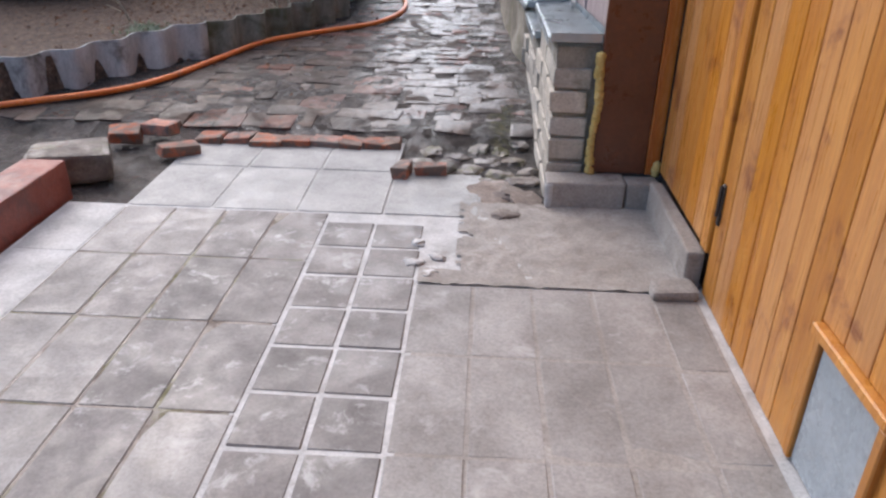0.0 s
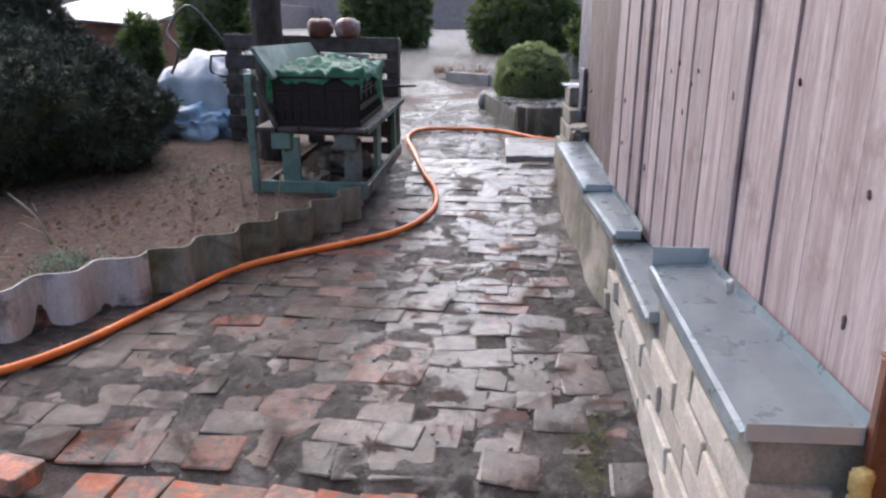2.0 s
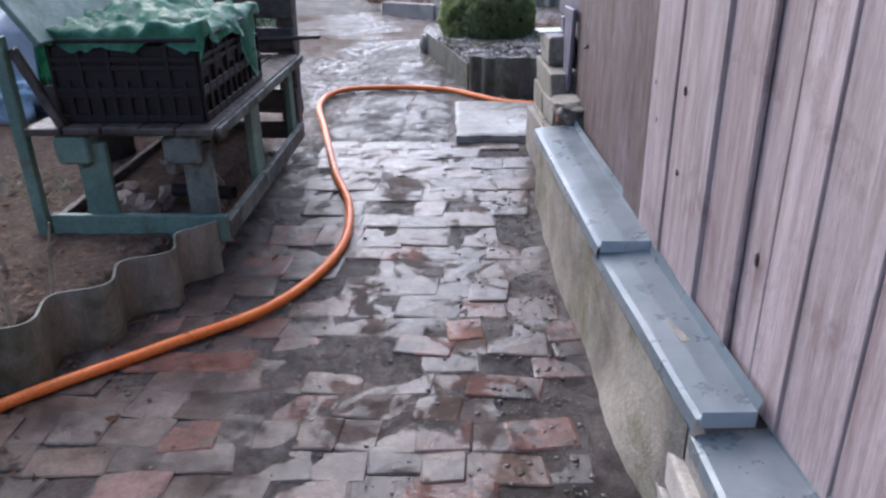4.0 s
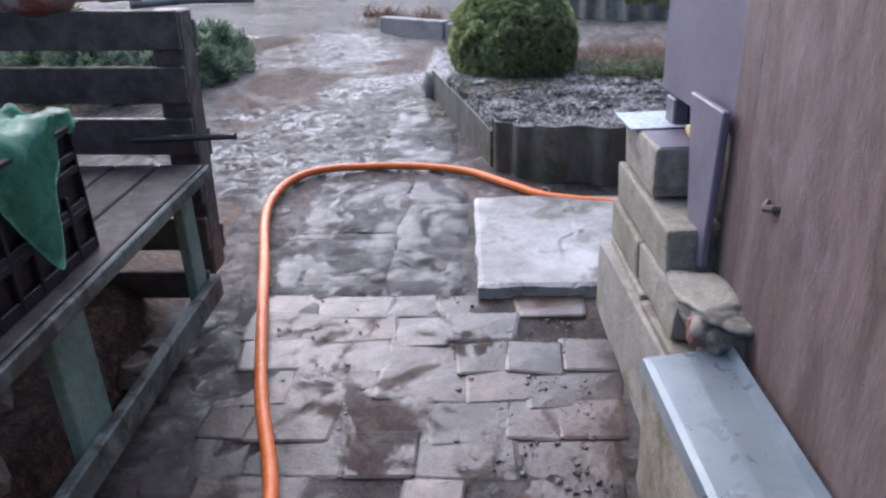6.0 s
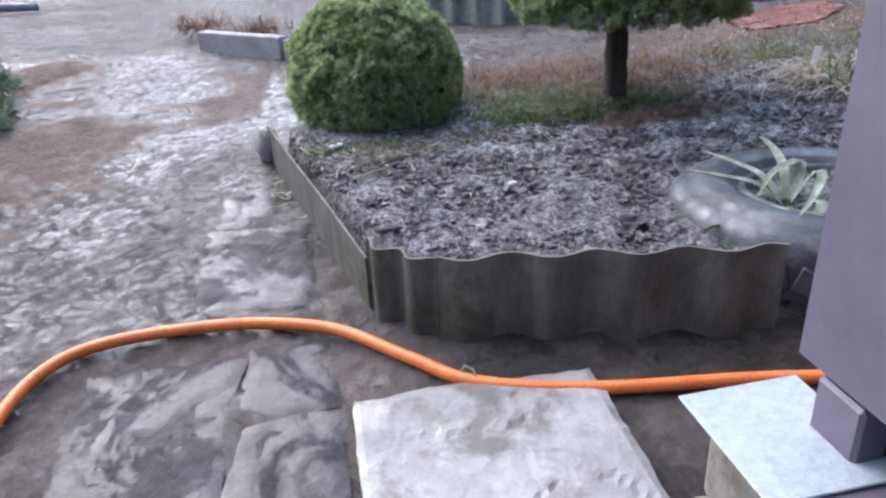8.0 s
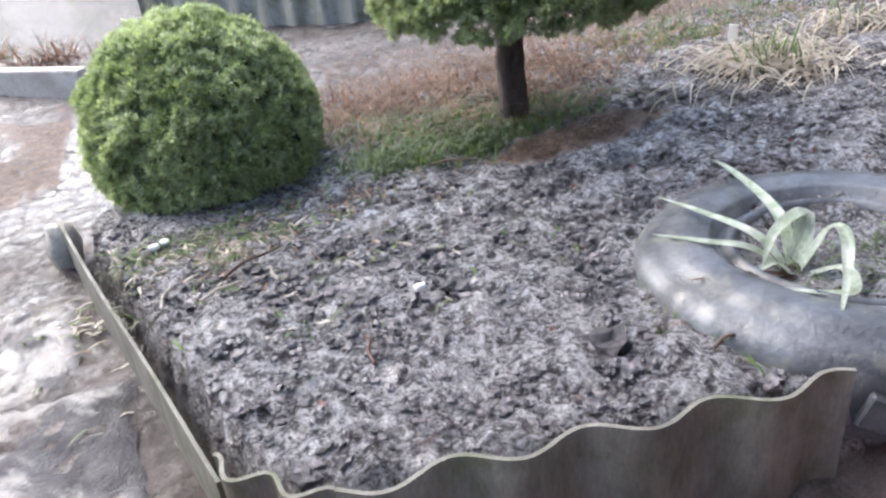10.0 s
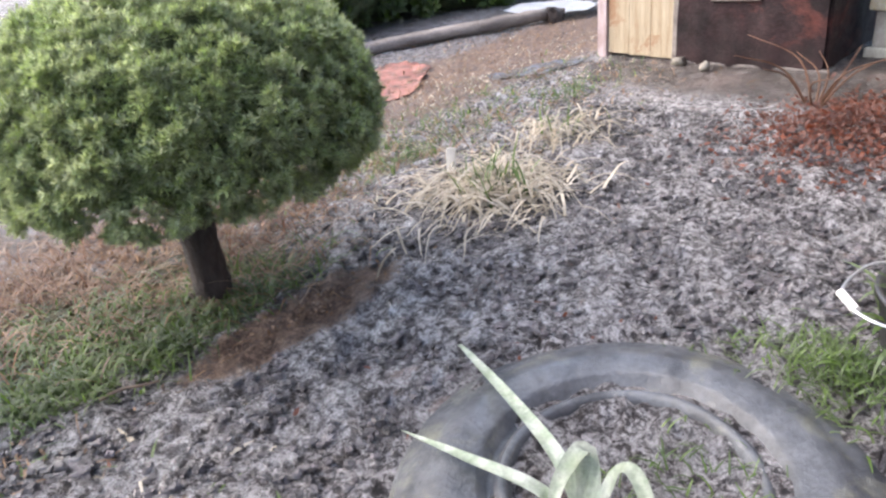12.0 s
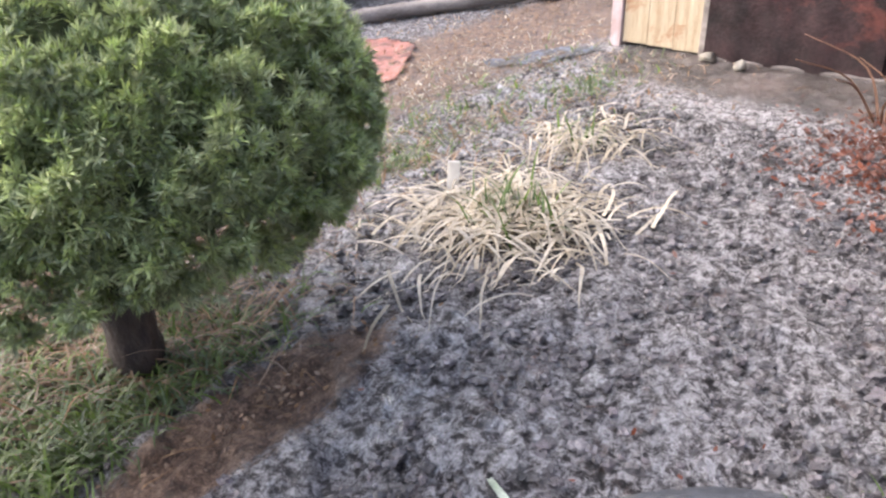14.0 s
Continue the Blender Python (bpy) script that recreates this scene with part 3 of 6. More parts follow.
def make_ground():
    def axis(lo, hi, step, far):
        core = np.arange(lo, hi + 1e-6, step)
        grow = step * np.cumsum(1.28 ** np.arange(1, 60))
        grow = grow[grow < far]
        return np.concatenate([lo - grow[::-1], core, hi + grow])
    xs, ys = axis(-2.6, 3.6, 0.024, 400), axis(2.4, 10.2, 0.024, 400)
    X, Y = np.meshgrid(xs, ys)
    Z = height(X, Y)
    xl = np.interp(Y, [6.9, 7.12, 8.2, 8.6], [-.03, -.12, -.40, -.40])
    yf = np.where(X < .8, 6.93 - .165 * X, 6.8)
    bed = sm(X - xl, 0, .06) * sm(Y - yf, 0, .06) * (1 - sm(Y, 8.7, 9.3))
    bed = bed * (1 - .8 * sm(X, 2.6, 3.1))
    xe = np.interp(Y, [3.0, 3.3, 3.65, 4.1, 4.45, 4.8, 5.2, 6.0], [-2.3, -1.95, -1.62, -1.3, -1.1, -.95, -.92, -.95])
    lbed = sm(xe - X, 0, .05) * sm(Y, 3.0, 3.1) * (1 - sm(Y, 6.4, 7.2))
    bare = np.clip(1.5 * np.exp(-((X - 1.02) ** 2 / .085 + (Y - 8.0 - .08 * (X - 1)) ** 2 / .0075)), 0, 1)
    ring = np.clip(1.3 * np.exp(-((X - .82) ** 2 / .17 + (Y - 8.38) ** 2 / .085)), 0, 1)
    front = np.exp(-((X + .08) ** 2 / .09 + (Y - 7.9) ** 2 / .03))
    far_lawn = sm(Y, 8.55, 8.9) * sm(X, 1.2, 2.0) * (1 - sm(Y, 10.2, 11))
    redpath = np.exp(-((X + 1.4) ** 2 / .4 + (Y - 9.6) ** 2 / .8)) + sm(Y, 8.75, 9.0) * (1 - sm(Y, 9.5, 9.7)) * sm(X, -.2, .2)
    near = (np.abs(X - .5) < 3.4) & (np.abs(Y - 6.3) < 4.2)
    bump = np.zeros_like(Z)
    strewn = np.zeros_like(Z)
    idx = np.argwhere(near)
    for i, j in idx:
        p = Vector((X[i, j], Y[i, j], 0))
        b = bed[i, j]
        if b < .05 and Y[i, j] > 7.2 and X[i, j] < -.5:
            strewn[i, j] = 3.0 * (noise.noise(p * 1.5 + Vector((3.3, 1.2, 5))) + .4 * noise.noise(p * 5) - .12 + .25 * min(1.0, (-.9 - X[i, j]) / .8)) * min(1.0, (Y[i, j] - 7.2) / .6)
        if b > .05:
            bump[i, j] = b * (.022 * noise.noise(p * 7) + .026 * max(0, noise.noise(p * 17) - .05) + .016 * noise.noise(p * 31))
        else:
            damp = .36 if Y[i, j] < 6.1 and X[i, j] > -.95 else (.6 if Y[i, j] < 7.0 else 1.0)
            bump[i, j] = damp * (.010 * noise.noise(p * 5) + .007 * noise.noise(p * 14) + (.011 * noise.noise(p * 24) if Y[i, j] > 6.8 else .003 * noise.noise(p * 26)))
    Z = Z + bump
    Z = np.where((X > .28) & (Y < 6.0) & (X < 4), Z - .12, Z)
    rows, cols = Z.shape
    k = np.arange(rows * cols).reshape(rows, cols)
    faces = np.stack([k[:-1, :-1], k[:-1, 1:], k[1:, 1:], k[1:, :-1]], -1).reshape(-1, 4)
    me = raw("ground", np.stack([X, Y, Z], -1).reshape(-1, 3).tolist(), faces.tolist(), M_GROUND, True)
    zone = np.zeros((rows, cols, 4), np.float32)
    zone[..., 0] = np.clip(bed + .55 * far_lawn, 0, 1)
    zone[..., 1] = np.clip(.75 * lbed + 1.1 * bare + .5 * front + .22 * far_lawn + .38 * redpath + .75 * np.clip(strewn, 0, 1), 0, 1)
    foot = np.exp(-((X - .10) ** 2 / .006 + (Y - 3.3) ** 2 / .35))
    zone[..., 2] = np.clip(1.0 * ring * (1 - bare) + .35 * front + .22 * far_lawn + .75 * foot + .25 * lbed, 0, 1)
    left, right = np.interp(Y, [5, 6.8, 7.6, 9, 13], [-.7, -.7, -1.0, -1.35, -1.7]), np.interp(Y, [5, 8.3, 9.4, 13], [-.05, -.35, .1, .4])
    zone[..., 3] = sm(X - left, -.25, .15) * (1 - sm(X - right, -.1, .12)) * sm(Y, 4.3, 4.9) * (1 - sm(Y, 14.0, 16.0)) * (1 - .6 * sm(Y, 6.9, 7.2) * (1 - sm(Y, 8.2, 8.8)))
    at = me.color_attributes.new("zone", "FLOAT_COLOR", "POINT")
    at.data.foreach_set("color", zone.ravel())
    return tagged(link("ground", me), "wet muddy garden ground with black soil beds", "ground", kind="structure")


make_ground()

# ---- the wooden building: wall, plinth, caps ----
WALL = Matrix.Translation((0.405, 2.44, 0)) @ Matrix.Rotation(math.atan(0.045), 4, "Z")


def make_board_wall():
    wall = solid("wall_east", bx((0.034, 0.03, 0.30), (0.12, 3.56, 2.62), 0.003), M_DARKWOOD, "old timber wall of faded mauve vertical boards", "wall", "structure")
    wall.matrix_world = WALL
    s = 0.0
    k = 0
    while s < 3.14:
        w = random.choice((0.10, 0.125, 0.145, 0.16))
        w = min(w, 3.15 - s)
        lo = 0.515 if s < 0.74 else 0.375 + 0.03 * max(0, s - 0.8)
        out = random.uniform(-0.002, 0.003) - (0.004 if k % 5 == 3 else 0) - 0.034 * math.exp(-((s - 2.0) / 0.75) ** 2)
        bm = bx((out, s + 0.0004, lo + random.uniform(-0.012, 0.012)), (0.033, s + w - 0.0006, 2.6), 0.0015)
        part("board", bm, M_BOARD_DIRTY if s > 2.05 else M_BOARD, wall)
        if k % 7 == 4 and s < 1.8:
            part("batten", bx((out - 0.013, s + w - 0.018, lo + 0.02), (out - 0.0015, s + w + 0.014, 2.6), 0.003), M_BOARD, wall)
        s += w
        k += 1
    knot_rng = random.Random(12)
    for k in range(26):
        y, z = knot_rng.uniform(0.1, 2.9), knot_rng.uniform(0.6, 1.5)
        bulge = -0.034 * math.exp(-((y - 2.0) / 0.75) ** 2)
        kn = part("knot", rock(0.0035, knot_rng.uniform(0.003, 0.006), knot_rng.uniform(0.006, 0.014), k, 0.4, 1), M_KNOT, wall)
        kn.matrix_local = pose(bulge + 0.0005, y, z, knot_rng.uniform(-25, 5), 0, 0)
    # the newer, flat panel that closes the far corner, with the loose plank below it
    part("corner_panel", bx((-0.006, 3.10, 0.808), (0.033, 3.585, 2.6), 0.004), M_MAUVE, wall, "flat mauve painted corner panel")
    bm = bx((-0.030, 3.135, 0.57), (-0.016, 3.31, 0.855), 0.003)
    for v in bm.verts:
        v.co.x += 0.05 * (0.855 - v.co.z) * -0.6
        if v.co.z < 0.7 and v.co.y > 3.2:
            v.co.y = 3.215
    part("loose_plank", bm, M_MAUVE, wall, "narrow mauve plank hanging loose")
    part("corner_post", bx((0.0, 3.50, 0.735), (0.034, 3.56, 0.80), 0.004), M_MAUVE, wall)
    for z in (0.757,):
        part("iron_hook", tube(bmesh.new(), [(0.0, 2.93, z), (-0.014, 2.935, z), (-0.018, 2.955, z - 0.006), (-0.008, 2.97, z - 0.002)], 0.006), M_STEEL, wall, "short rusty iron hook")
    return wall


make_board_wall()

# end of that wall over the porch, and the far gable, so that the house is closed
gable = solid("wall_south", bx((0.440, 2.452, 0.60), (0.66, 2.52, 2.62), 0.003), M_DARKWOOD, "short mauve boarded return wall over the plinth", "wall", "structure")
sx = 0.404
for w in (0.075, 0.085, 0.058):
    part("board", bx((sx + 0.001, 2.424, 0.648 + random.uniform(0, 0.006)), (sx + w - 0.003, 2.451, 2.6), 0.003), M_BOARD, gable)
    sx += w
north = solid("wall_north", bx((0.37, 5.93, 0.28), (4.2, 6.0, 2.62), 0.003), M_MAUVE, "mauve painted end wall of the wooden house", "wall", "structure")
bm = bx((0.40, -2.2, 2.62), (4.4, 6.1, 2.70), 0.01)
box(bm, (0.30, 2.40, 2.64), (0.398, 6.1, 2.69), 0.006)
solid("roof", bm, M_DARKWOOD, "dark board roof edge of the wooden house", "roof", "structure")


def face(s):
    """How far the plinth stands out from the boards."""
    return float(np.interp(s, [0, 0.75, 1.4, 2.0, 3.0], [-0.168, -0.136, -0.112, -0.130, -0.150]))


def make_plinth():
    core = bmesh.new()
    box(core, (-0.115, 0.012, -0.08), (0.02, 0.76, 0.49), 0.004)
    box(core, (-0.090, 0.75, -0.05), (0.02, 1.60, 0.365), 0.004)
    box(core, (-0.085, 1.595, 0.0), (0.02, 3.60, 0.43), 0.004)
    for v in core.verts:
        if v.co.x < -0.05:
            v.co.x = face(v.co.y) + (0.013 if v.co.y < 1.55 else 0.03)
    plinth = solid("plinth", core, M_MORTAR, "low cream brick plinth with crumbling mortar along the wall", "plinth", "structure")
    plinth.matrix_world = WALL
    shapes = []
    for k in range(6):
        b = bx((0, 0, 0), (0.122, 0.236, 0.070), 0.006, None, 2, 0.004)
        shapes.append(mesh_of("brick", b, M_CREAM))
    heads = []
    for k in range(3):
        heads.append(mesh_of("brick", bx((0, 0, 0), (0.128, 0.118, 0.070), 0.006, None, 2, 0.005), M_CREAM))
    for c in range(7):
        z = -0.055 + c * 0.0815
        s = 0.0 if c % 2 else -0.004
        first = True
        while s < 1.62:
            top = 0.50 if s < 0.62 else 0.34
            use = heads if (first and c % 2) else shapes
            ln = 0.118 if use is heads else 0.236
            if z + 0.07 < top:
                ob = link("brick", random.choice(use), plinth)
                ob.matrix_local = Matrix.Translation((face(s + ln / 2) + random.uniform(-0.006, 0.004), s + random.uniform(-0.003, 0.003), z)) @ Matrix.Rotation(radians(random.uniform(-1.5, 1.5) - 2.4), 4, "Z") @ Matrix.Rotation(radians(random.uniform(-1.2, 1.2)), 4, "X")
            s += ln + 0.013
            first = False
    # plastered run beyond the bare bricks, uneven
    bm = bmesh.new()
    n, h = 60, 10
    vs = [[None] * (h + 1) for _ in range(n + 1)]
    for i in range(n + 1):
        for j in range(h + 1):
            s = 1.5 + (3.02 - 1.5) * i / n
            z = 0.02 + j / h * (0.345 + 0.035 * (s - 1.5))
            p = Vector((0, s, z))
            x = face(s) - 0.002 - 0.010 * noise.noise(p * 5) - 0.006 * noise.noise(p * 17) - 0.03 * max(0, 1 - (z - 0.12) / 0.10) * (0.5 + noise.noise(p * 3))
            if i == 0:
                x = -0.095
            vs[i][j] = bm.verts.new((x, s, z))
    for i in range(n):
        for j in range(h):
            bm.faces.new((vs[i][j], vs[i][j + 1], vs[i + 1][j + 1], vs[i + 1][j]))
    part("plaster", fit_normals(bm), M_PLASTER, plinth, "stained plaster coat", True)
    return plinth


make_plinth()


def make_cap(name, s0, s1, z0, z1, x0, xb, x1, label, end_up=False):
    """A folded zinc sheet on the plinth: top, front drip fold, upstand against the boards."""
    t = thing(name, label, "wall cap", (0, 0, 0), "zinc caps on the plinth")
    t.matrix_world = WALL @ Matrix.Translation((0, s0, z0)) @ Matrix.Rotation(math.atan2(z1 - z0, s1 - s0), 4, "X")
    ln = math.hypot(s1 - s0, z1 - z0)
    bm = bmesh.new()
    drop = 0.014
    prof = [(x0 + 0.004, -0.038), (x0 - 0.003, -0.022), (x0, 0.0), (x0 + 0.010, 0.003), ((x0 + x1) / 2, 0.003 + drop / 2), (x1 - 0.006, drop), (x1, drop + 0.020)]
    n = 10
    rows = []
    for i in range(n + 1):
        y = ln * i / n
        rows.append([bm.verts.new((px + (xb - x0) * i / n * (x1 - px) / (x1 - x0), y, pz + 0.002 * noise.noise(Vector((px * 20, y * 9 + s0 * 7, 0))))) for px, pz in prof])
    for a, b in zip(rows, rows[1:]):
        for k in range(len(prof) - 1):
            bm.faces.new((a[k], a[k + 1], b[k + 1], b[k]))
    bmesh.ops.solidify(bm, geom=bm.faces[:], thickness=0.0025)
    part("sheet", fit_normals(bm), M_ZINC, t)
    part("near_fold", bx((x0 + 0.006, -0.004, -0.012), (x1 - 0.006, -0.0005, 0.010 + drop * 0.5), 0.001), M_ZINC, t, "narrow folded edge")
    if end_up:
        part("end_upstand", bx((xb + 0.004, ln - 0.003, 0.006), (x1, ln + 0.001, 0.052), 0.001), M_ZINC, t, "dented upturned end")
        part("foam_blob", rock(0.010, 0.008, 0.016, 4, 0.4), M_WHITEPL, t, "hardened white foam blob").location = (x1 - 0.02, ln * 0.72, drop + 0.016)
    return t


make_cap("wall_cap", -0.018, 0.765, 0.520, 0.512, -0.190, -0.152, -0.012, "wide grey zinc cap with upturned end on the brick plinth", end_up=True)
make_cap("wall_cap", 0.74, 1.40, 0.388, 0.378, -0.155, -0.128, -0.010, "narrow grey zinc cap lying lower along the boards")
make_cap("wall_cap", 1.39, 2.03, 0.416, 0.424, -0.128, -0.150, -0.034, "weathered zinc cap bent at its near end")
make_cap("wall_cap", 1.99, 2.99, 0.445, 0.475, -0.152, -0.168, -0.030, "long clean zinc cap beside the mauve boards")

# stepped bricks at the far corner of the plinth
steps = thing("corner_pier", "stepped cream bricks splashed with mauve paint at the wall's corner", "brick pier")
steps.matrix_world = WALL
PIER = [(-0.076, 3.33, 0.640, 0.02, 3.60, 0.738), (-0.088, 3.17, 0.545, 0.02, 3.60, 0.634), (-0.092, 3.08, 0.452, 0.02, 3.34, 0.540), (-0.094, 3.345, 0.452, 0.02, 3.60, 0.540),
        (-0.100, 3.04, 0.36, 0.02, 3.27, 0.446), (-0.098, 3.28, 0.36, 0.02, 3.60, 0.446), (-0.104, 3.03, 0.27, 0.02, 3.30, 0.352), (-0.102, 3.31, 0.27, 0.02, 3.60, 0.352)]
for a in PIER:
    part("brick", bx(a[:3], a[3:], 0.008, None, 2, 0.005), M_PIER, steps)
part("mortar", rock(0.062, 0.10, 0.030, 9, 0.5, 4), M_PIER, steps, "lump of mossy mortar", True).location = (-0.030, 3.075, 0.530)
part("mortar", rock(0.045, 0.060, 0.045, 17, 0.5, 4), M_PIER, steps, "", True).location = (-0.020, 3.03, 0.485)
part("brick_shard", rock(0.028, 0.016, 0.03, 5, 0.4), M_REDBRICK, steps, "shard of red brick").location = (-0.065, 3.012, 0.515)
part("paint_skin", bx((-0.070, 3.335, 0.7385), (0.015, 3.56, 0.741), 0.001), M_MAUVE, steps, "mauve paint on the top brick")
tagged(solid("cover_plate", bx((-0.082, 3.475, 0.7425), (0.05, 3.63, 0.7455), 0.001, Matrix.Rotation(radians(-1), 4, "Y")), M_PALEPANEL, "bent grey metal plate lying on the corner pier", "metal plate")).matrix_world = WALL
tagged(solid("foam_seam", rock(0.010, 0.024, 0.014, 3, 0.4, 3), M_FOAM, "yellow foam squeezed out under the corner panel", "foam", smooth=True)).matrix_world = WALL @ Matrix.Translation((0.0, 3.36, 0.765))


# ---- porch: pine wall, brown panel, threshold ----
def make_pine_wall():
    wall = solid("wall_porch", bx((0.645, -2.0, -0.05), (0.74, 2.42, 2.6), 0.003), M_DARKWOOD, "wall of glossy honey-coloured tongue and groove pine", "wall", "structure")
    y = 2.375
    k = 0
    while y > -1.9:
        w = 0.088
        if abs(y - 1.79) < 0.05 and k < 8:
            y = 1.755
        lo = 0.095 if y > 1.80 else -0.018
        if 0.86 < y - w / 2 < 1.14:
            lo = 0.285
        part("pine_board", bx((0.622 - random.uniform(0, 0.0015), y - w + 0.0015, lo), (0.644, y - 0.0015, 2.58), 0.004, None, 2), M_PINE, wall)
        y -= w
        k += 1
    part("door_trim", bx((0.610, 1.757, 0.10), (0.6435, 1.812, 2.55), 0.004), M_PINE, wall)
    return wall


make_pine_wall()
flap = thing("pet_flap", "blue-grey flap set in a small pine frame low in the boards", "pet flap", (0.62, 1.0, 0))
part("panel", bx((0.006, -0.115, -0.015), (0.018, 0.115, 0.262), 0.002), M_PALEPANEL, flap)
part("frame_top", bx((-0.016, -0.14, 0.262), (0.02, 0.135, 0.284), 0.003), M_PINE, flap)
part("frame_side", bx((-0.012, -0.14, -0.016), (0.02, -0.117, 0.261), 0.003), M_PINE, flap)
part("frame_side", bx((-0.002, 0.117, -0.016), (0.02, 0.137, 0.261), 0.003), M_PINE, flap)
latch = thing("door_latch", "short dark steel latch on the pine boards", "latch", (0.62, 1.73, 0.25))
part("plate", bx((-0.006, -0.008, -0.055), (0.002, 0.008, 0.055), 0.002), M_STEEL, latch)
part("bolt", tube(bmesh.new(), [(-0.010, 0, -0.03), (-0.010, 0, 0.05)], 0.004), M_STEEL, latch)
panel = thing("brown_panel", "dark brown varnished panel beside the brick plinth", "wall panel", (0.39, 2.40, 0.075))
part("board", bx((0.0, 0.0, 0), (0.185, 0.022, 0.572), 0.003), M_BROWN, panel)
part("edge_strip", bx((0.186, -0.006, 0), (0.232, 0.022, 0.582), 0.003), M_PINE_TRIM, panel, "orange varnished edge strip")
part("top_lath", bx((-0.002, 0.004, 0.573), (0.185, 0.02, 0.578), 0.001), M_BROWN, panel)


def make_foam(name, pts, r, seed):
    bm = bmesh.new()
    for i, p in enumerate(spline(pts, 7)):
        q = rock(r * random.uniform(0.7, 1.25), r * random.uniform(0.6, 1), r * random.uniform(0.9, 1.5), seed + i, 0.5, 1)
        bmesh.ops.translate(q, verts=q.verts, vec=p)
        me = bpy.data.meshes.new("t")
        q.to_mesh(me)
        q.free()
        bm.from_mesh(me)
        bpy.data.meshes.remove(me)
    return solid(name, bm, M_FOAM, "bead of hardened yellow mounting foam in a joint", "foam", smooth=True)


make_foam("foam_bead", [(0.386, 2.394, 0.085), (0.383, 2.396, 0.20), (0.392, 2.394, 0.30), (0.387, 2.396, 0.40), (0.384, 2.398, 0.47)], 0.015, 1)
make_foam("foam_bead", [(0.610, 2.388, 0.085), (0.612, 2.388, 0.11)], 0.014, 20)
make_foam("foam_bead", [(0.545, 2.420, 0.655), (0.546, 2.420, 0.69), (0.547, 2.421, 0.72), (0.547, 2.421, 0.76)], 0.009, 30)

sill = thing("threshold_kerb", "worn concrete kerb that steps round the porch corner", "kerb", (0, 0, 0))
part("front_block", bx((0.240, 2.30, -0.03), (0.50, 2.405, 0.072), 0.010, None, 2, 0.004), M_CONCRETE, sill)
part("corner_block", bx((0.502, 2.31, -0.03), (0.615, 2.405, 0.070), 0.010, None, 2, 0.004), M_CONCRETE, sill)
part("side_block", bx((0.575, 1.78, -0.03), (0.621, 2.306, 0.088), 0.010, None, 2, 0.004), M_CONCRETE, sill)
part("broken_end", bx((0.48, 1.70, -0.03), (0.60, 1.775, 0.012), 0.014, None, 2, 0.008), M_CONCRETE, sill, "chipped concrete lump")
part("plaster_edge", bx((0.232, 2.298, -0.02), (0.262, 2.33, 0.066), 0.008, None, 2, 0.004), M_GROUT, sill, "whitewashed corner")


# ---- the garden beds' edgings, hose, slab ----
def wavy(pts, pitch, amp, step=0.012, phase=0.0):
    """A plan line through pts with corrugations across it."""
    run = spline(pts, 40)
    out, d, last = [], 0.0, run[0]
    for i, p in enumerate(run):
        d += (p - last).length
        last = p
        t = (run[min(i + 1, len(run) - 1)] - run[max(i - 1, 0)]).normalized()
        nrm = Vector((-t.y, t.x, 0))
        out.append(p + nrm * amp * math.sin(math.tau * d / pitch + phase))
    return out


def edging(name, pts, h, pitch, amp, mat, label, phase=0.0, sink=0.05):
    line = wavy(pts, pitch, amp, phase=phase)
    bm = sheet(bmesh.new(), [(p.x, p.y, p.z - sink) for p in line], (0, 0, h + sink), 0.007)
    ob = solid(name, bm, mat, label, "garden edging", group="corrugated bed edgings", smooth=False)
    return ob


edging("bed_edging", [(-2.35, 3.02, 0.03), (-1.95, 3.32, 0.05), (-1.62, 3.67, 0.09), (-1.44, 3.88, 0.10)], 0.180, 0.21, 0.034, M_ETERNIT_PALE, "pale grey corrugated fibre cement sheet holding up the soil")
edging("bed_edging", [(-1.435, 3.89, 0.10), (-1.28, 4.12, 0.11), (-1.09, 4.45, 0.125), (-0.93, 4.80, 0.14), (-0.90, 4.92, 0.15)], 0.172, 0.21, 0.036, M_ETERNIT_MOSSY, "darker grey corrugated fibre cement sheet beside the hose", 1.0)
edging("bed_edging", [(0.02, 6.925, 0.30), (0.20, 6.90, 0.30), (0.50, 6.85, 0.30), (0.775, 6.805, 0.30)], 0.205, 0.19, 0.017, M_ETERNIT, "dark mossy corrugated sheet standing along the front of the bed", 2.6)
edging("bed_edging", [(-0.135, 7.085, 0.30), (-0.09, 7.03, 0.30), (0.012, 6.935, 0.30)], 0.195, 0.10, 0.015, M_ETERNIT, "short bent piece of corrugated sheet at the bed's corner", 1.2)
edging("bed_edging", [(-0.13, 7.09, 0.31), (-0.22, 7.45, 0.33), (-0.33, 7.85, 0.35), (-0.42, 8.20, 0.36)], 0.135, 2.0, 0.004, M_ETERNIT, "flat mossy sheet that runs along the path's edge")
edging("bed_edging", [(-0.15, 11.12, 0.47), (0.35, 10.78, 0.485), (0.92, 10.32, 0.487), (1.7, 9.95, 0.52)], 0.24, 0.18, 0.02, M_ETERNIT_MOSSY, "low corrugated sheet round the far bed", 0.5)
stump_end = solid("edging_stone", rock(0.04, 0.05, 0.07, 12, 0.4), M_MORTAR, "mossy stone at the end of the flat edging sheet", "stone", smooth=True)
stump_end.location = (-0.43, 8.22, 0.41)
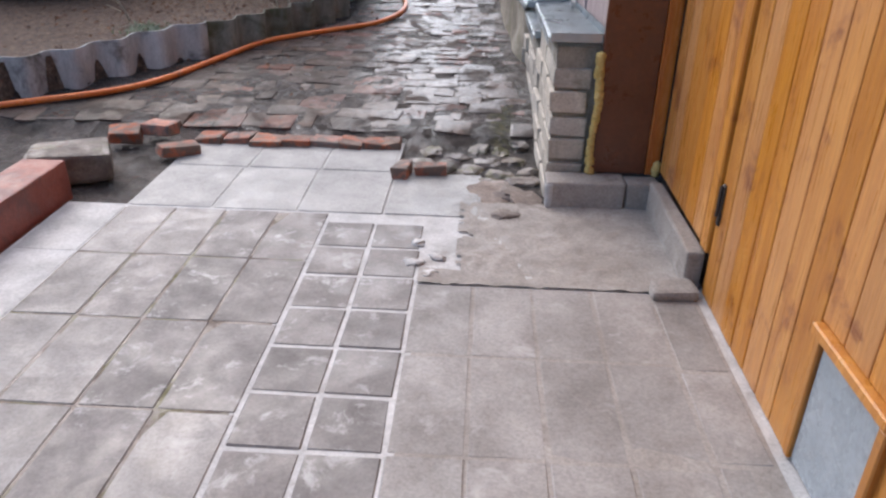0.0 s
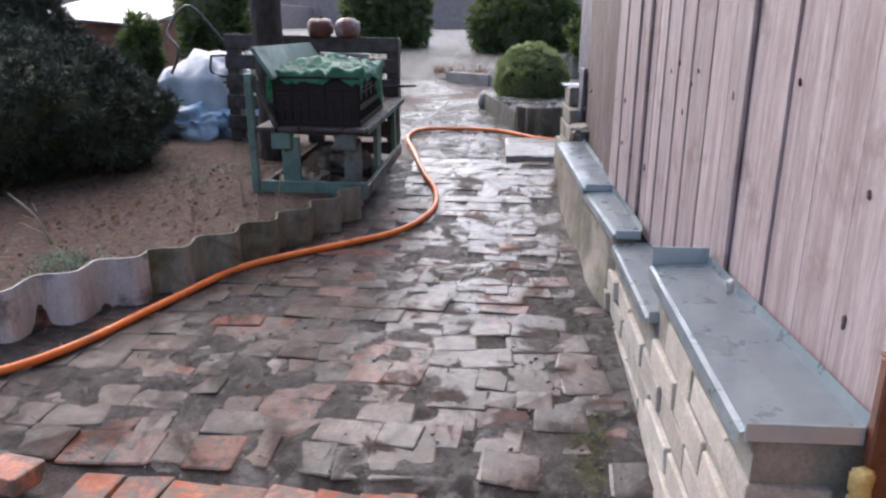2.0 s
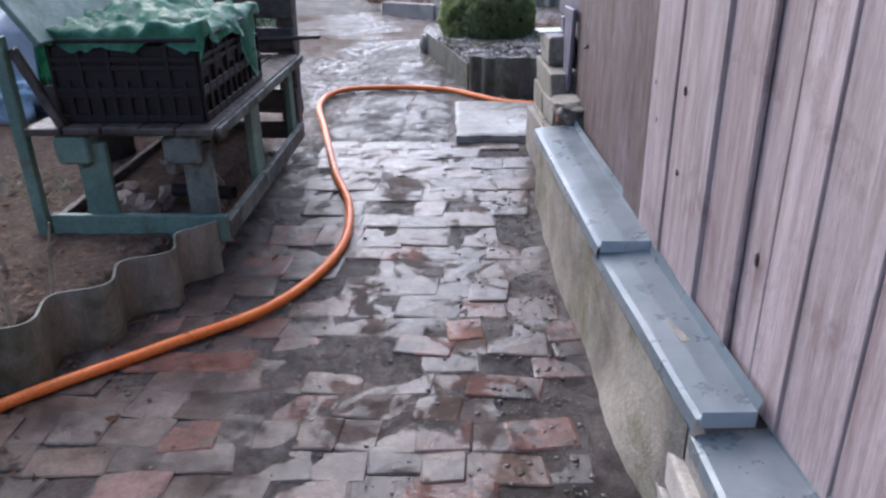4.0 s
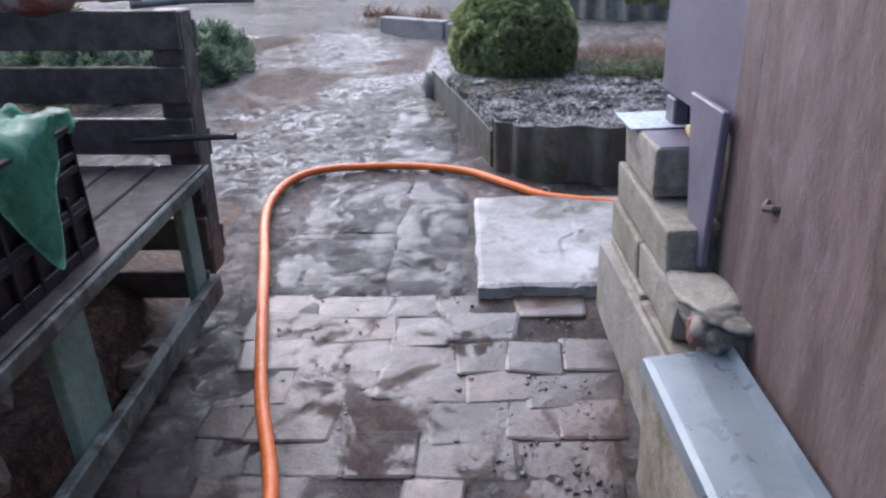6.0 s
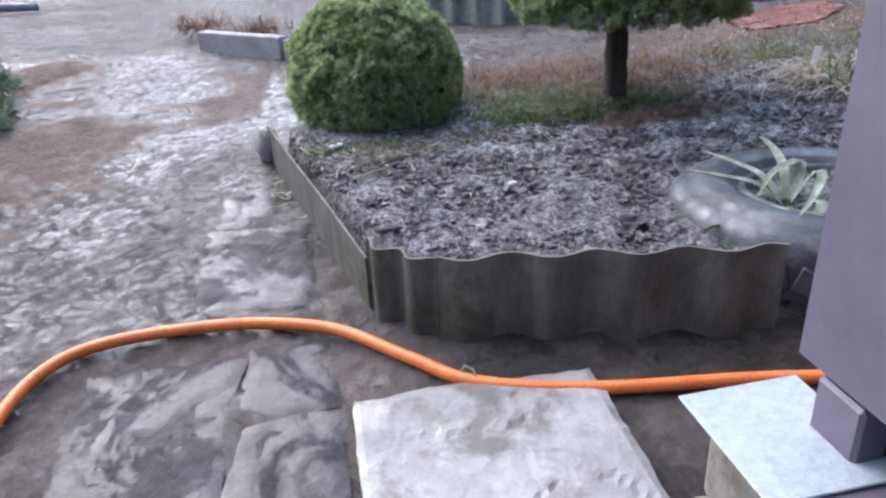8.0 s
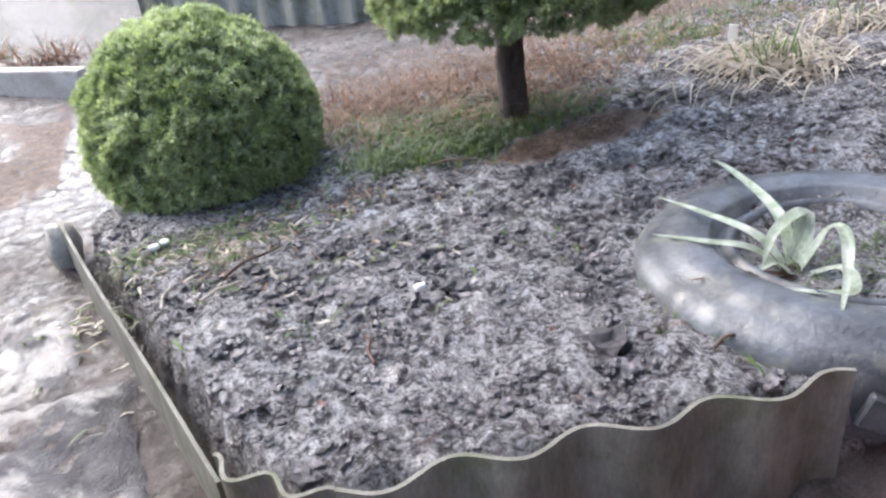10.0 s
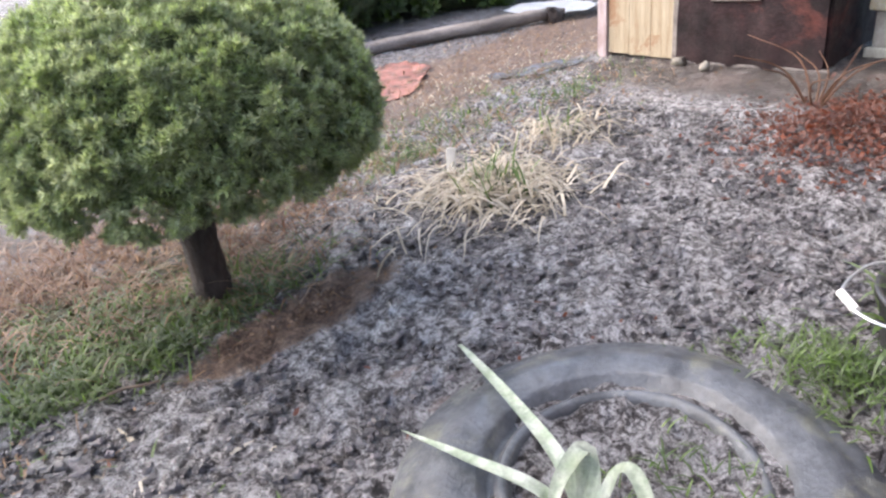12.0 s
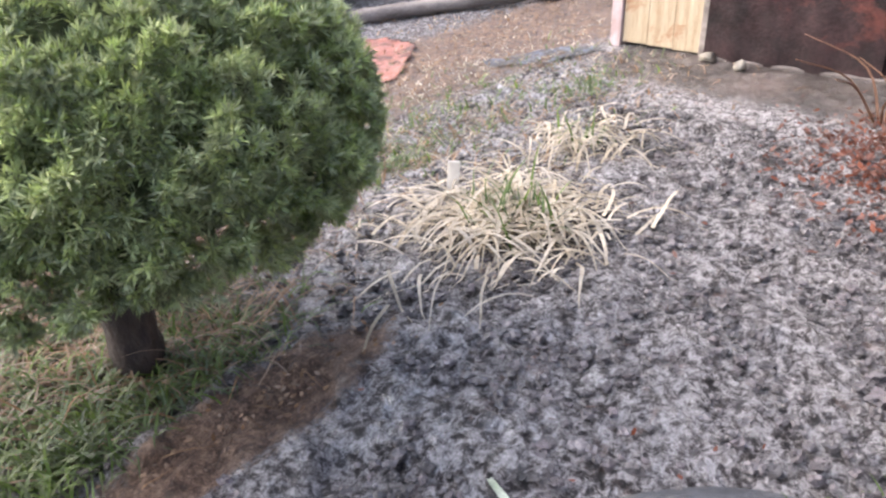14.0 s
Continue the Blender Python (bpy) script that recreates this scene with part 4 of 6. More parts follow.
for i, (a, b) in enumerate((((-0.95, 10.42), (-0.42, 9.95)), ((-0.41, 9.94), (0.03, 9.72)))):
    d = math.degrees(math.atan2(b[1] - a[1], b[0] - a[0]))
    kb = solid("kerb_stone", bx((0, -0.04, -0.1), (math.dist(a, b) - 0.01, 0.04, 0.12), 0.012, None, 2, 0.004), M_CONCRETE, "wet grey concrete kerb of the far bed", "kerb", group="far bed kerbs")
    kb.matrix_world = pose(a[0], a[1], gz(*a), 0, 0, d)

HOSE = [(-2.6, 2.9), (-2.13, 3.06), (-1.70, 3.27), (-1.50, 3.46), (-1.36, 3.80), (-1.20, 4.18), (-0.90, 4.46), (-0.65, 4.69), (-0.53, 5.02), (-0.545, 5.35), (-0.65, 5.68), (-0.775, 6.18), (-0.895, 6.70),
        (-0.82, 7.0), (-0.52, 7.065), (-0.245, 7.005), (-0.066, 6.85), (0.064, 6.735), (0.306, 6.665), (0.7, 6.62), (1.3, 6.5)]
bm = tube(bmesh.new(), spline([(x, y, gz(x, y) + 0.018) for x, y in HOSE], 10), 0.0145, 12)
hose = thing("garden_hose", "long orange garden hose winding over the wet path", "hose")
part("tube", bm, M_ORANGE, hose, "", True)
part("tie", tube(bmesh.new(), [(0.030, 6.752, 0.312), (0.045, 6.762, 0.330), (0.060, 6.745, 0.330), (0.066, 6.725, 0.312)], 0.003, 6), M_STRAW, hose, "twist of straw round the hose")

def make_slab(lx, ly, h):
    """A cast slab with ragged edges, a broken corner and a rough top."""
    bm = bmesh.new()
    n, m = 34, 44
    g = []
    for i in range(n + 1):
        col = []
        for j in range(m + 1):
            x, y = lx * i / n, ly * j / m
            p = Vector((x * 9, y * 9, 2.5))
            rim = min(i, n - i, j, m - j)
            if rim == 0:
                x += 0.008 * noise.noise(p) + 0.004 * noise.noise(p * 4)
                y += 0.010 * noise.noise(p + Vector((7, 1, 0))) + 0.004 * noise.noise(p * 4)
            z = h + 0.0035 * noise.noise(p * 0.8) + 0.002 * noise.noise(p * 4) - (0.006 if rim == 0 else 0)
            broken = (lx - x) + 0.8 * y - 0.085 + 0.03 * noise.noise(p * 1.5)
            if broken < 0:
                z -= 0.045 + 0.012 * noise.noise(p * 5)
            if abs(noise.noise(Vector((x * 4, y * 4, 9)))) < 0.018 and x > 0.25 * lx:
                z -= 0.004
            col.append(bm.verts.new((x, y, z)))
        g.append(col)
    for i in range(n):
        for j in range(m):
            bm.faces.new((g[i][j], g[i + 1][j], g[i + 1][j + 1], g[i][j + 1]))
    ring = [g[i][0] for i in range(n)] + [g[n][j] for j in range(m)] + [g[i][m] for i in range(n, 0, -1)] + [g[0][j] for j in range(m, 0, -1)]
    low = [bm.verts.new((v.co.x, v.co.y, 0)) for v in ring]
    for k in range(len(ring)):
        q = (k + 1) % len(ring)
        bm.faces.new((ring[q], ring[k], low[k], low[q]))
    bm.faces.new(low[::-1])
    return fit_normals(bm)


slab = solid("concrete_slab", make_slab(0.50, 0.66, 0.075), M_SLAB, "thick pale concrete slab with a broken corner", "slab")
slab.matrix_world = pose(-0.178, 6.062, 0.222, 1.5, 0, 1.5)

# ---- low red beam and stones by the porch ----
beam = solid("painted_beam", bx((-1.52, -0.8, -0.04), (-1.375, 2.26, 0.105), 0.008, None, 2), M_REDPAINT, "dark red painted timber beam along the paving", "beam")
st = solid("grey_block", bx((-0.13, -0.10, 0), (0.13, 0.10, 0.13), 0.02, None, 2, 0.015), M_RUBBLE, "weathered grey stone block beside the paving", "stone")
st.matrix_world = pose(-1.46, 2.44, -0.04, 0, 0, 24)


def loose_brick(x, y, z, turn, size=(0.125, 0.11, 0.062), tilt=0.0, label="broken red brick laid along the paving's edge"):
    b = bx((-size[0] / 2, -size[1] / 2, 0), (size[0] / 2, size[1] / 2, size[2]), 0.008, None, 2, 0.008)
    ob = solid("red_brick", b, M_REDBRICK, label, "brick", group="red bricks along the paving")
    ob.matrix_world = pose(x, y, z, tilt, random.uniform(-4, 4), turn)
    return ob


for i, (x, w) in enumerate(((-1.09, 0.11), (-0.98, 0.12), (-0.855, 0.13), (-0.73, 0.12), (-0.61, 0.12), (-0.50, 0.10), (-0.41, 0.085), (-0.335, 0.065))):
    loose_brick(x - 0.01, 2.88 + 0.01 * math.sin(i * 2.1), -0.058, random.uniform(-4, 4) - 2, (w + 0.004, 0.12, 0.060), -3)
loose_brick(-0.275, 2.555, -0.032, 78, (0.11, 0.06, 0.055), 0, "red brick shard at the paving's corner")
loose_brick(-0.165, 2.572, -0.03, 6, (0.12, 0.05, 0.05), 0, "red brick shard at the paving's corner")
loose_brick(-1.31, 2.88, 0.0, -14, (0.13, 0.09, 0.05), -6, "loose red brick lying askew")
loose_brick(-1.17, 2.69, -0.02, 38, (0.16, 0.09, 0.045), 4, "loose red brick lying askew")
loose_brick(-1.44, 2.82, -0.01, 20, (0.13, 0.10, 0.05), 6, "loose red brick lying askew")
for i, (x, y, r) in enumerate(((0.03, 2.40, 0.085), (0.13, 2.47, 0.075), (0.19, 2.36, 0.055), (0.10, 2.29, 0.07), (0.20, 2.27, 0.05), (0.02, 2.53, 0.06), (0.17, 2.57, 0.06), (-0.06, 2.56, 0.045), (0.09, 2.62, 0.05), (0.20, 2.66, 0.045), (-0.02, 2.66, 0.05), (-0.13, 2.68, 0.055), (0.04, 2.75, 0.05), (0.15, 2.78, 0.05), (-0.22, 2.72, 0.05), (-0.08, 2.80, 0.05), (0.10, 2.88, 0.04), (-0.19, 2.86, 0.055), (0.0, 2.90, 0.05), (0.17, 2.94, 0.04))):
    s = solid("rubble_stone", rock(r * (1.45 if i < 5 else 1.15), r * (1.15 if i < 5 else 0.95), 0.026, i + 40, 0.35, 3), M_STONE if i < 5 else M_RUBBLE, "broken stone in the crumbling corner of the paving", "stone", group="rubble by the porch", smooth=False)
    s.matrix_world = pose(x, y, -0.046 + max(0.0, gz(x, y) + 0.030), random.uniform(-12, 12), random.uniform(-12, 12), random.uniform(0, 180))
for i, (x, y) in enumerate(((-0.17, 1.86), (-0.12, 1.80), (-0.165, 1.99), (-0.10, 1.90))):
    s = solid("mortar_lump", rock(0.022, 0.017, 0.005, i + 70, 0.9, 3), M_GROUT, "pale mortar lump in the broken paving joint", "mortar lump", group="mortar lumps in the paving", smooth=True)
    s.matrix_world = pose(x, y, -0.018, 0, 0, i * 50)

# ---- plants ----
def rand_dirs(rng, n):
    v = rng.normal(size=(n, 3))
    return v / np.linalg.norm(v, axis=1, keepdims=True)


def tufts(name, P, N, size, needles, width, spread, mat, seed=1):
    """Needle tufts at P growing along N: one joined mesh, every tuft an island."""
    rng = np.random.default_rng(seed)
    n = len(P)
    size = np.broadcast_to(size, (n,))
    V, F = [], []
    D = N[:, None, :] + spread * rand_dirs(rng, n * needles).reshape(n, needles, 3)
    D /= np.linalg.norm(D, axis=2, keepdims=True)
    S = np.cross(D, rand_dirs(rng, n * needles).reshape(n, needles, 3))
    S /= np.linalg.norm(S, axis=2, keepdims=True) + 1e-9
    L = (size[:, None] * rng.uniform(0.6, 1.15, (n, needles)))[..., None]
    mid = P[:, None, :] + D * L * 0.5
    a, b, tip = mid + S * width * L, mid - S * width * L, P[:, None, :] + D * L
    block = np.concatenate([P[:, None, :], np.stack([a, tip, b], 2).reshape(n, needles * 3, 3)], 1)
    V = block.reshape(-1, 3)
    base = (np.arange(n) * (1 + 3 * needles))[:, None]
    k = np.arange(needles)[None, :]
    F = np.stack([np.broadcast_to(base, (n, needles)), base + 1 + 3 * k, base + 2 + 3 * k, base + 3 + 3 * k], -1).reshape(-1, 4)
    return raw(name, V.tolist(), F.tolist(), mat)


def crown_points(rng, n, centre, radii, bottom=-1.0, lump=0.06, freq=3.0, inner=0.12, clump=11, size=0.016):
    """Points and outward normals over a lumpy, clipped crown: sprays of clump tufts with gaps between them."""
    m = n // clump
    d = rand_dirs(rng, int(m * 2.4))
    d = d[d[:, 2] > bottom][:m]
    k = np.array([1 + lump * noise.noise(Vector(v) * freq) + 0.6 * lump * noise.noise(Vector(v) * freq * 3) for v in d])
    k = k - inner * rng.random(len(d)) ** 2.5
    R = np.array(radii)
    P = np.array(centre) + d * R * k[:, None]
    N = d / R
    N /= np.linalg.norm(N, axis=1, keepdims=True)
    P, N = np.repeat(P, clump, 0), np.repeat(N, clump, 0)
    off = rand_dirs(rng, len(P)) * size * rng.random((len(P), 1)) ** 0.5
    N2 = N + 0.9 * off / size + np.array([0, 0, 0.25])
    return P + off, N2 / np.linalg.norm(N2, axis=1, keepdims=True)


def core(name, centre, radii, mat, bottom=-1.0, shrink=0.86):
    bm = bmesh.new()
    bmesh.ops.create_icosphere(bm, subdivisions=4, radius=1.0)
    for v in bm.verts:
        c = v.co.copy()
        c.z = max(c.z, bottom)
        k = shrink * (1 + 0.07 * noise.noise(c * 3) + 0.05 * noise.noise(c * 9))
        v.co = Vector((c.x * radii[0], c.y * radii[1], c.z * radii[2])) * k
    return bm


# Dull green core added inside each crown; its colour paints shade in the gaps.
M_SHADE_NEEDLES = surf("shade_core", (0.055, 0.070, 0.030), (0.14, 0.17, 0.075), 20, 120, (0.7, 0.95), 0.6)


def shrub(name, label, category, at, centre, radii, n, size, needles, mat, bottom=-0.6, lump=0.06, width=0.10, spread=0.9, seed=1, inner=0.12, freq=3.0, group=""):
    t = thing(name, label, category, at, group)
    rng = np.random.default_rng(seed)
    P, N = crown_points(rng, n, centre, radii, bottom, lump, freq, inner, 11, 0.7 * size)
    link("crown", tufts("crown", P, N, size, needles, width, spread, mat, seed), t)
    inside = part("shade_core", core("shade_core", centre, radii, mat, bottom, 0.95 - inner * 0.4), M_SHADE_NEEDLES, t)
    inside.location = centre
    return t


def trunk(name, pts, r, taper, parent, mat=M_BARK):
    bm = tube(bmesh.new(), spline(pts, 6), r, 12, taper)
    for v in bm.verts:
        p = v.co.copy()
        v.co += Vector((noise.noise(p * 22), noise.noise(p * 22 + Vector((5, 1, 2))), 0)) * r * 0.18
    return part(name, bm, mat, parent, "", True)


# clipped ball of conifer on the bed
ball = shrub("clipped_bush", "dense clipped ball of bright green dwarf conifer on the bed", "bush", (0.005, 8.44, 0.44), (0, 0, 0.150), (0.325, 0.325, 0.325), 34000, 0.021, 8, M_CONIFER, -0.44, 0.085, 0.085, 0.9, 3, 0.10, 5.0)
part("stem", tube(bmesh.new(), [(0, 0, -0.03), (0, 0, 0.12)], 0.03, 8), M_BARK, ball)
# standard tree: trunk and a clipped mushroom crown
std = thing("standard_tree", "clipped mushroom-shaped spruce on one dark trunk", "tree", (0.955, 8.285, 0.44))
trunk("trunk", [(0.0, 0.0, -0.03), (-0.008, 0.0, 0.02), (-0.015, 0.0, 0.18), (-0.02, -0.01, 0.34), (-0.02, -0.01, 0.56)], 0.052, 0.7, std)
for k in range(7):
    a = k * 0.9
    trunk("limb", [(-0.02, -0.01, 0.36 + 0.02 * k), (0.12 * math.cos(a), 0.12 * math.sin(a), 0.40 + 0.03 * k), (0.33 * math.cos(a), 0.33 * math.sin(a), 0.43 + 0.035 * k)], 0.014, 0.4, std)
rng = np.random.default_rng(8)
P, N = crown_points(rng, 38000, (0.014, -0.015, 0.50), (0.432, 0.434, 0.314), -0.42, 0.085, 6.5, 0.12, 10, 0.015)
link("crown", tufts("crown", P, N, 0.019, 10, 0.075, 0.95, M_SPRUCE, 8), std)
part("shade_core", core("shade_core", (0, 0, 0), (0.428, 0.430, 0.310), M_SPRUCE, -0.38, 0.84), M_SHADE_NEEDLES, std).location = (0.014, -0.015, 0.50)

# dark juniper over the left bed
jun = shrub("dark_juniper", "big dark spreading juniper behind the soil bed", "bush", (-3.06, 5.35, 0.3), (0, 0, 0.26), (0.88, 0.80, 0.45), 16000, 0.06, 7, M_DARKCON, -0.55, 0.16, 0.05, 1.2, 5, 0.2, 2.6)
shrub("dark_juniper", "taller dark juniper standing behind the spreading one", "bush", (-3.47, 6.1, 0.3), (0, 0, 0.35), (0.46, 0.5, 0.76), 9000, 0.06, 7, M_DARKCON, -0.55, 0.16, 0.05, 1.2, 6, 0.2, 2.6)
# hedges and shrubs along the far path
shrub("far_hedge", "dark clipped hedge beyond the far bed", "hedge", (-0.02, 17.1, 0.57), (0, 0, 0.5), (1.08, 0.7, 0.85), 3600, 0.13, 6, M_HEDGE, -0.66, 0.08, 0.10, 0.9, 11, 0.12, group="far shrubs")
shrub("far_shrub", "light green young shrub beside the far hedge", "bush", (1.02, 13.2, 0.57), (0, 0, 0.30), (0.33, 0.33, 0.42), 700, 0.12, 6, M_HEDGE, -0.7, 0.25, 0.16, 1.1, 12, 0.5, group="far shrubs")
shrub("far_conifer", "yellowish green conifer by the far path", "bush", (-3.30, 19.5, 0.60), (0, 0, 0.75), (1.01, 1.01, 1.2), 4200, 0.15, 6, M_HEDGE, -0.7, 0.14, 0.09, 0.9, 13, 0.2, group="far shrubs")
shrub("far_conifer", "tall green conifer behind the pallet", "bush", (-3.61, 10.0, 0.45), (0, 0, 0.65), (0.38, 0.38, 1.0), 2400, 0.11, 6, M_HEDGE, -0.7, 0.14, 0.09, 0.9, 14, 0.2, group="far shrubs")
shrub("far_conifer", "small yellowish conifer near the brick hut", "bush", (-4.38, 9.7, 0.5), (0, 0, 0.25), (0.16, 0.16, 0.36), 600, 0.11, 6, M_HEDGE, -0.75, 0.1, 0.09, 0.9, 15, 0.2, group="far shrubs")
shrub("low_shrub", "low bluish green perennials lying over the path's edge", "bush", (-2.35, 9.0, 0.38), (0, 0, 0.02), (0.64, 0.87, 0.20), 4200, 0.075, 7, M_BLUEGREEN, -0.1, 0.3, 0.10, 1.0, 16, 0.35, 3.0)
for x, w, k in ((3.0, 0.9, 0), (4.5, 1.0, 1), (6.2, 1.1, 2)):
    shrub("garden_hedge", "leafy green hedge behind the log", "hedge", (x, 11.1 - 0.25 * k, 0.62), (0, 0, 0.35), (w, 0.5, 0.62), 2200, 0.10, 6, M_HEDGE, -0.62, 0.14, 0.20, 1.1, 20 + k, 0.2, group="hedge behind the lawn")


def blades(name, roots, length, width, lean, droop, mat, seed=1, segs=5, up=1.0):
    """Arching strap blades from roots, joined."""
    rng = np.random.default_rng(seed)
    V, F = [], []
    for p in roots:
        az = rng.uniform(0, math.tau)
        h = np.array([math.cos(az), math.sin(az), 0])
        side = np.array([-h[1], h[0], 0])
        ln = length * rng.uniform(0.55, 1.2)
        el = rng.uniform(*lean)
        q = np.array(p, float)
        b0 = len(V)
        bend = droop * rng.uniform(0.5, 1.3) / segs
        w = width * rng.uniform(0.6, 1.2)
        for s in range(segs + 1):
            ww = w * (1 - (s / segs) ** 2 * 0.9)
            V += [(q + side * ww).tolist(), (q - side * ww).tolist()]
            d = h * math.cos(el) + np.array([0, 0, 1]) * math.sin(el)
            q = q + d * ln / segs
            floor = gz(q[0], q[1]) + 0.006 if s > 1 else -9
            if q[2] < floor:
                q[2] = floor
                el = max(el, 0.0)
            el -= bend
            h = h + side * rng.uniform(-0.15, 0.15)
            h /= np.linalg.norm(h)
        for s in range(segs):
            a = b0 + 2 * s
            F.append((a, a + 1, a + 3, a + 2))
    return raw(name, V, F, mat)


def scatter(rng, n, cx, cy, sx, sy, turn=0.0, lift=0.0):
    g = rng.normal(size=(n, 2)) * (sx, sy)
    c, s = math.cos(turn), math.sin(turn)
    x, y = cx + g[:, 0] * c - g[:, 1] * s, cy + g[:, 0] * s + g[:, 1] * c
    return np.stack([x, y, height(x, y) + lift], 1)


rng = np.random.default_rng(4)
# dry sedge clumps
for i, (cx, cy, r, n, ln) in enumerate(((1.80, 8.12, 0.085, 560, 0.215), (2.30, 8.25, 0.07, 130, 0.19))):
    t = thing("sedge_clump", "pale straw-coloured dry clump of strap leaves" if i == 0 else "smaller dry clump of straw leaves", "grass clump", (0, 0, 0), "dry sedge clumps")
    link("dry_leaves", blades("dry_leaves", scatter(rng, n, cx, cy, r * 1.3, r * 1.3, 0, 0.03), ln, 0.0040, (-0.1, 0.65), 2.0, M_STRAW, 30 + i, 8), t)
    link("green_leaves", blades("green_leaves", scatter(rng, n // 10, cx, cy, r * 0.7, r * 0.7), ln * 0.7, 0.004, (0.9, 1.45), 0.9, M_GRASS, 40 + i, 5), t, "few fresh green blades")
tag_ob = solid("plant_label", bx((-0.015, -0.002, -0.05), (0.015, 0.002, 0.066), 0.0007), M_LABEL, "blank white plastic plant label in the dry clump", "plant label")
tag_ob.matrix_world = pose(1.83, 8.33, 0.545, 6, 4, -40)


def stuff(name, me, label, category):
    return tagged(link(name, me), label, category, kind="stuff")


stuff("grass", blades("grass", np.concatenate([scatter(rng, 700, 0.66, 8.14, 0.11, 0.045, -0.1), scatter(rng, 380, 0.48, 8.16, 0.07, 0.05), scatter(rng, 200, 0.98, 8.16, 0.14, 0.03), scatter(rng, 700, 0.72, 8.30, 0.17, 0.09), scatter(rng, 220, 1.1, 8.26, 0.10, 0.06), scatter(rng, 500, 0.58, 8.45, 0.17, 0.10)]), 0.085, 0.0024, (0.3, 1.35), 2.2, M_GRASS, 50, 4), "short green grass round the trunk", "grass")
stuff("bluish_grass", blades("bluish_grass", np.concatenate([scatter(rng, 160, 0.90, 8.20, 0.10, 0.05), scatter(rng, 140, 0.42, 8.22, 0.07, 0.06), scatter(rng, 120, 0.75, 8.5, 0.16, 0.06)]), 0.06, 0.0026, (0.2, 1.2), 2.0, M_BLUEGREEN, 56, 4), "low bluish green blades among the grass", "grass")
stuff("lawn_grass", blades("lawn_grass", np.concatenate([scatter(rng, 300, 1.75, 8.75, 0.22, 0.12), scatter(rng, 120, 2.75, 8.55, 0.10, 0.05), scatter(rng, 600, 2.3, 8.75, 0.45, 0.18), scatter(rng, 160, 1.85, 8.62, 0.12, 0.06), scatter(rng, 80, -0.9, 11.3, 0.2, 0.15)]), 0.06, 0.003, (0.4, 1.3), 1.4, M_GRASS, 51, 4), "thin wet grass tufts on the lawn", "grass")
stuff("dry_litter", blades("dry_litter", np.concatenate([scatter(rng, 240, 0.72, 8.36, 0.18, 0.10), scatter(rng, 200, 1.12, 8.27, 0.14, 0.08), scatter(rng, 800, 0.55, 8.62, 0.26, 0.14), scatter(rng, 800, 1.15, 8.62, 0.30, 0.16), scatter(rng, 300, 0.9, 8.42, 0.2, 0.14), scatter(rng, 1500, 0.85, 8.85, 0.42, 0.15), scatter(rng, 160, 1.9, 8.62, 0.3, 0.1)]), 0.13, 0.0024, (0.0, 0.9), 1.6, M_TAN, 52, 5), "tangled brown dry stems behind the tree", "dry stems")
stuff("frosted_litter", blades("frosted_litter", np.concatenate([scatter(rng, 160, 0.75, 8.45, 0.2, 0.14), scatter(rng, 420, 1.85, 8.6, 0.30, 0.14), scatter(rng, 200, 1.3, 8.7, 0.30, 0.14), scatter(rng, 60, -0.1, 7.86, 0.13, 0.06)]), 0.06, 0.0016, (0.0, 0.7), 1.4, M_STRAW, 53, 4), "pale straw lying on the bed", "straw")
stuff("lawn_litter", blades("lawn_litter", np.concatenate([scatter(rng, 1100, 2.5, 9.2, 0.7, 0.38), scatter(rng, 700, 2.5, 8.55, 0.4, 0.22), scatter(rng, 500, 3.4, 9.4, 0.4, 0.3), scatter(rng, 200, 1.2, 9.2, 0.6, 0.25)]), 0.06, 0.003, (0.0, 0.9), 1.6, M_TAN, 57, 3), "brown dead stems and leaves strewn on the lawn", "leaf litter")
stuff("tangled_stems", blades("tangled_stems", np.concatenate([scatter(rng, 260, 0.45, 8.78, 0.20, 0.08), scatter(rng, 260, 0.95, 8.85, 0.22, 0.09), scatter(rng, 160, 1.5, 8.75, 0.20, 0.08), scatter(rng, 90, 1.25, 8.5, 0.12, 0.06)]), 0.19, 0.0022, (0.2, 1.3), 2.4, M_BROWNSTEM, 64, 6), "tangle of taller dead reddish stems behind the tree", "dry stems")
stuff("brown_litter", blades("brown_litter", np.concatenate([scatter(rng, 260, 0.05, 7.84, 0.20, 0.08), scatter(rng, 120, 0.33, 8.0, 0.10, 0.08)]), 0.05, 0.003, (0.0, 0.5), 1.4, M_TAN, 65, 3), "brown dead stalks before the clipped bush", "leaf litter")
stuff("lawn_straw", blades("lawn_straw", np.concatenate([scatter(rng, 1500, 2.5, 9.0, 0.6, 0.28), scatter(rng, 300, 1.75, 8.72, 0.2, 0.12)]), 0.045, 0.0026, (0.0, 0.9), 1.6, M_STRAW, 59, 3), "bleached straw strewn over the lawn", "straw")
stuff("yellow_litter", blades("yellow_litter", np.concatenate([scatter(rng, 380, -0.10, 7.89, 0.14, 0.055), scatter(rng, 70, 0.2, 7.7, 0.25, 0.12)]), 0.055, 0.005, (0.0, 0.6), 1.6, M_STRAW, 58, 4), "yellowed leaves before the clipped bush", "leaf litter")
stuff("bed_litter", blades("bed_litter", np.concatenate([scatter(rng, 520, -0.06, 7.91, 0.16, 0.06), scatter(rng, 70, 0.25, 7.6, 0.25, 0.15)]), 0.06, 0.004, (0.0, 0.7), 1.6, M_GRASS, 54, 4), "wilted green and yellow litter before the bush", "leaf litter")


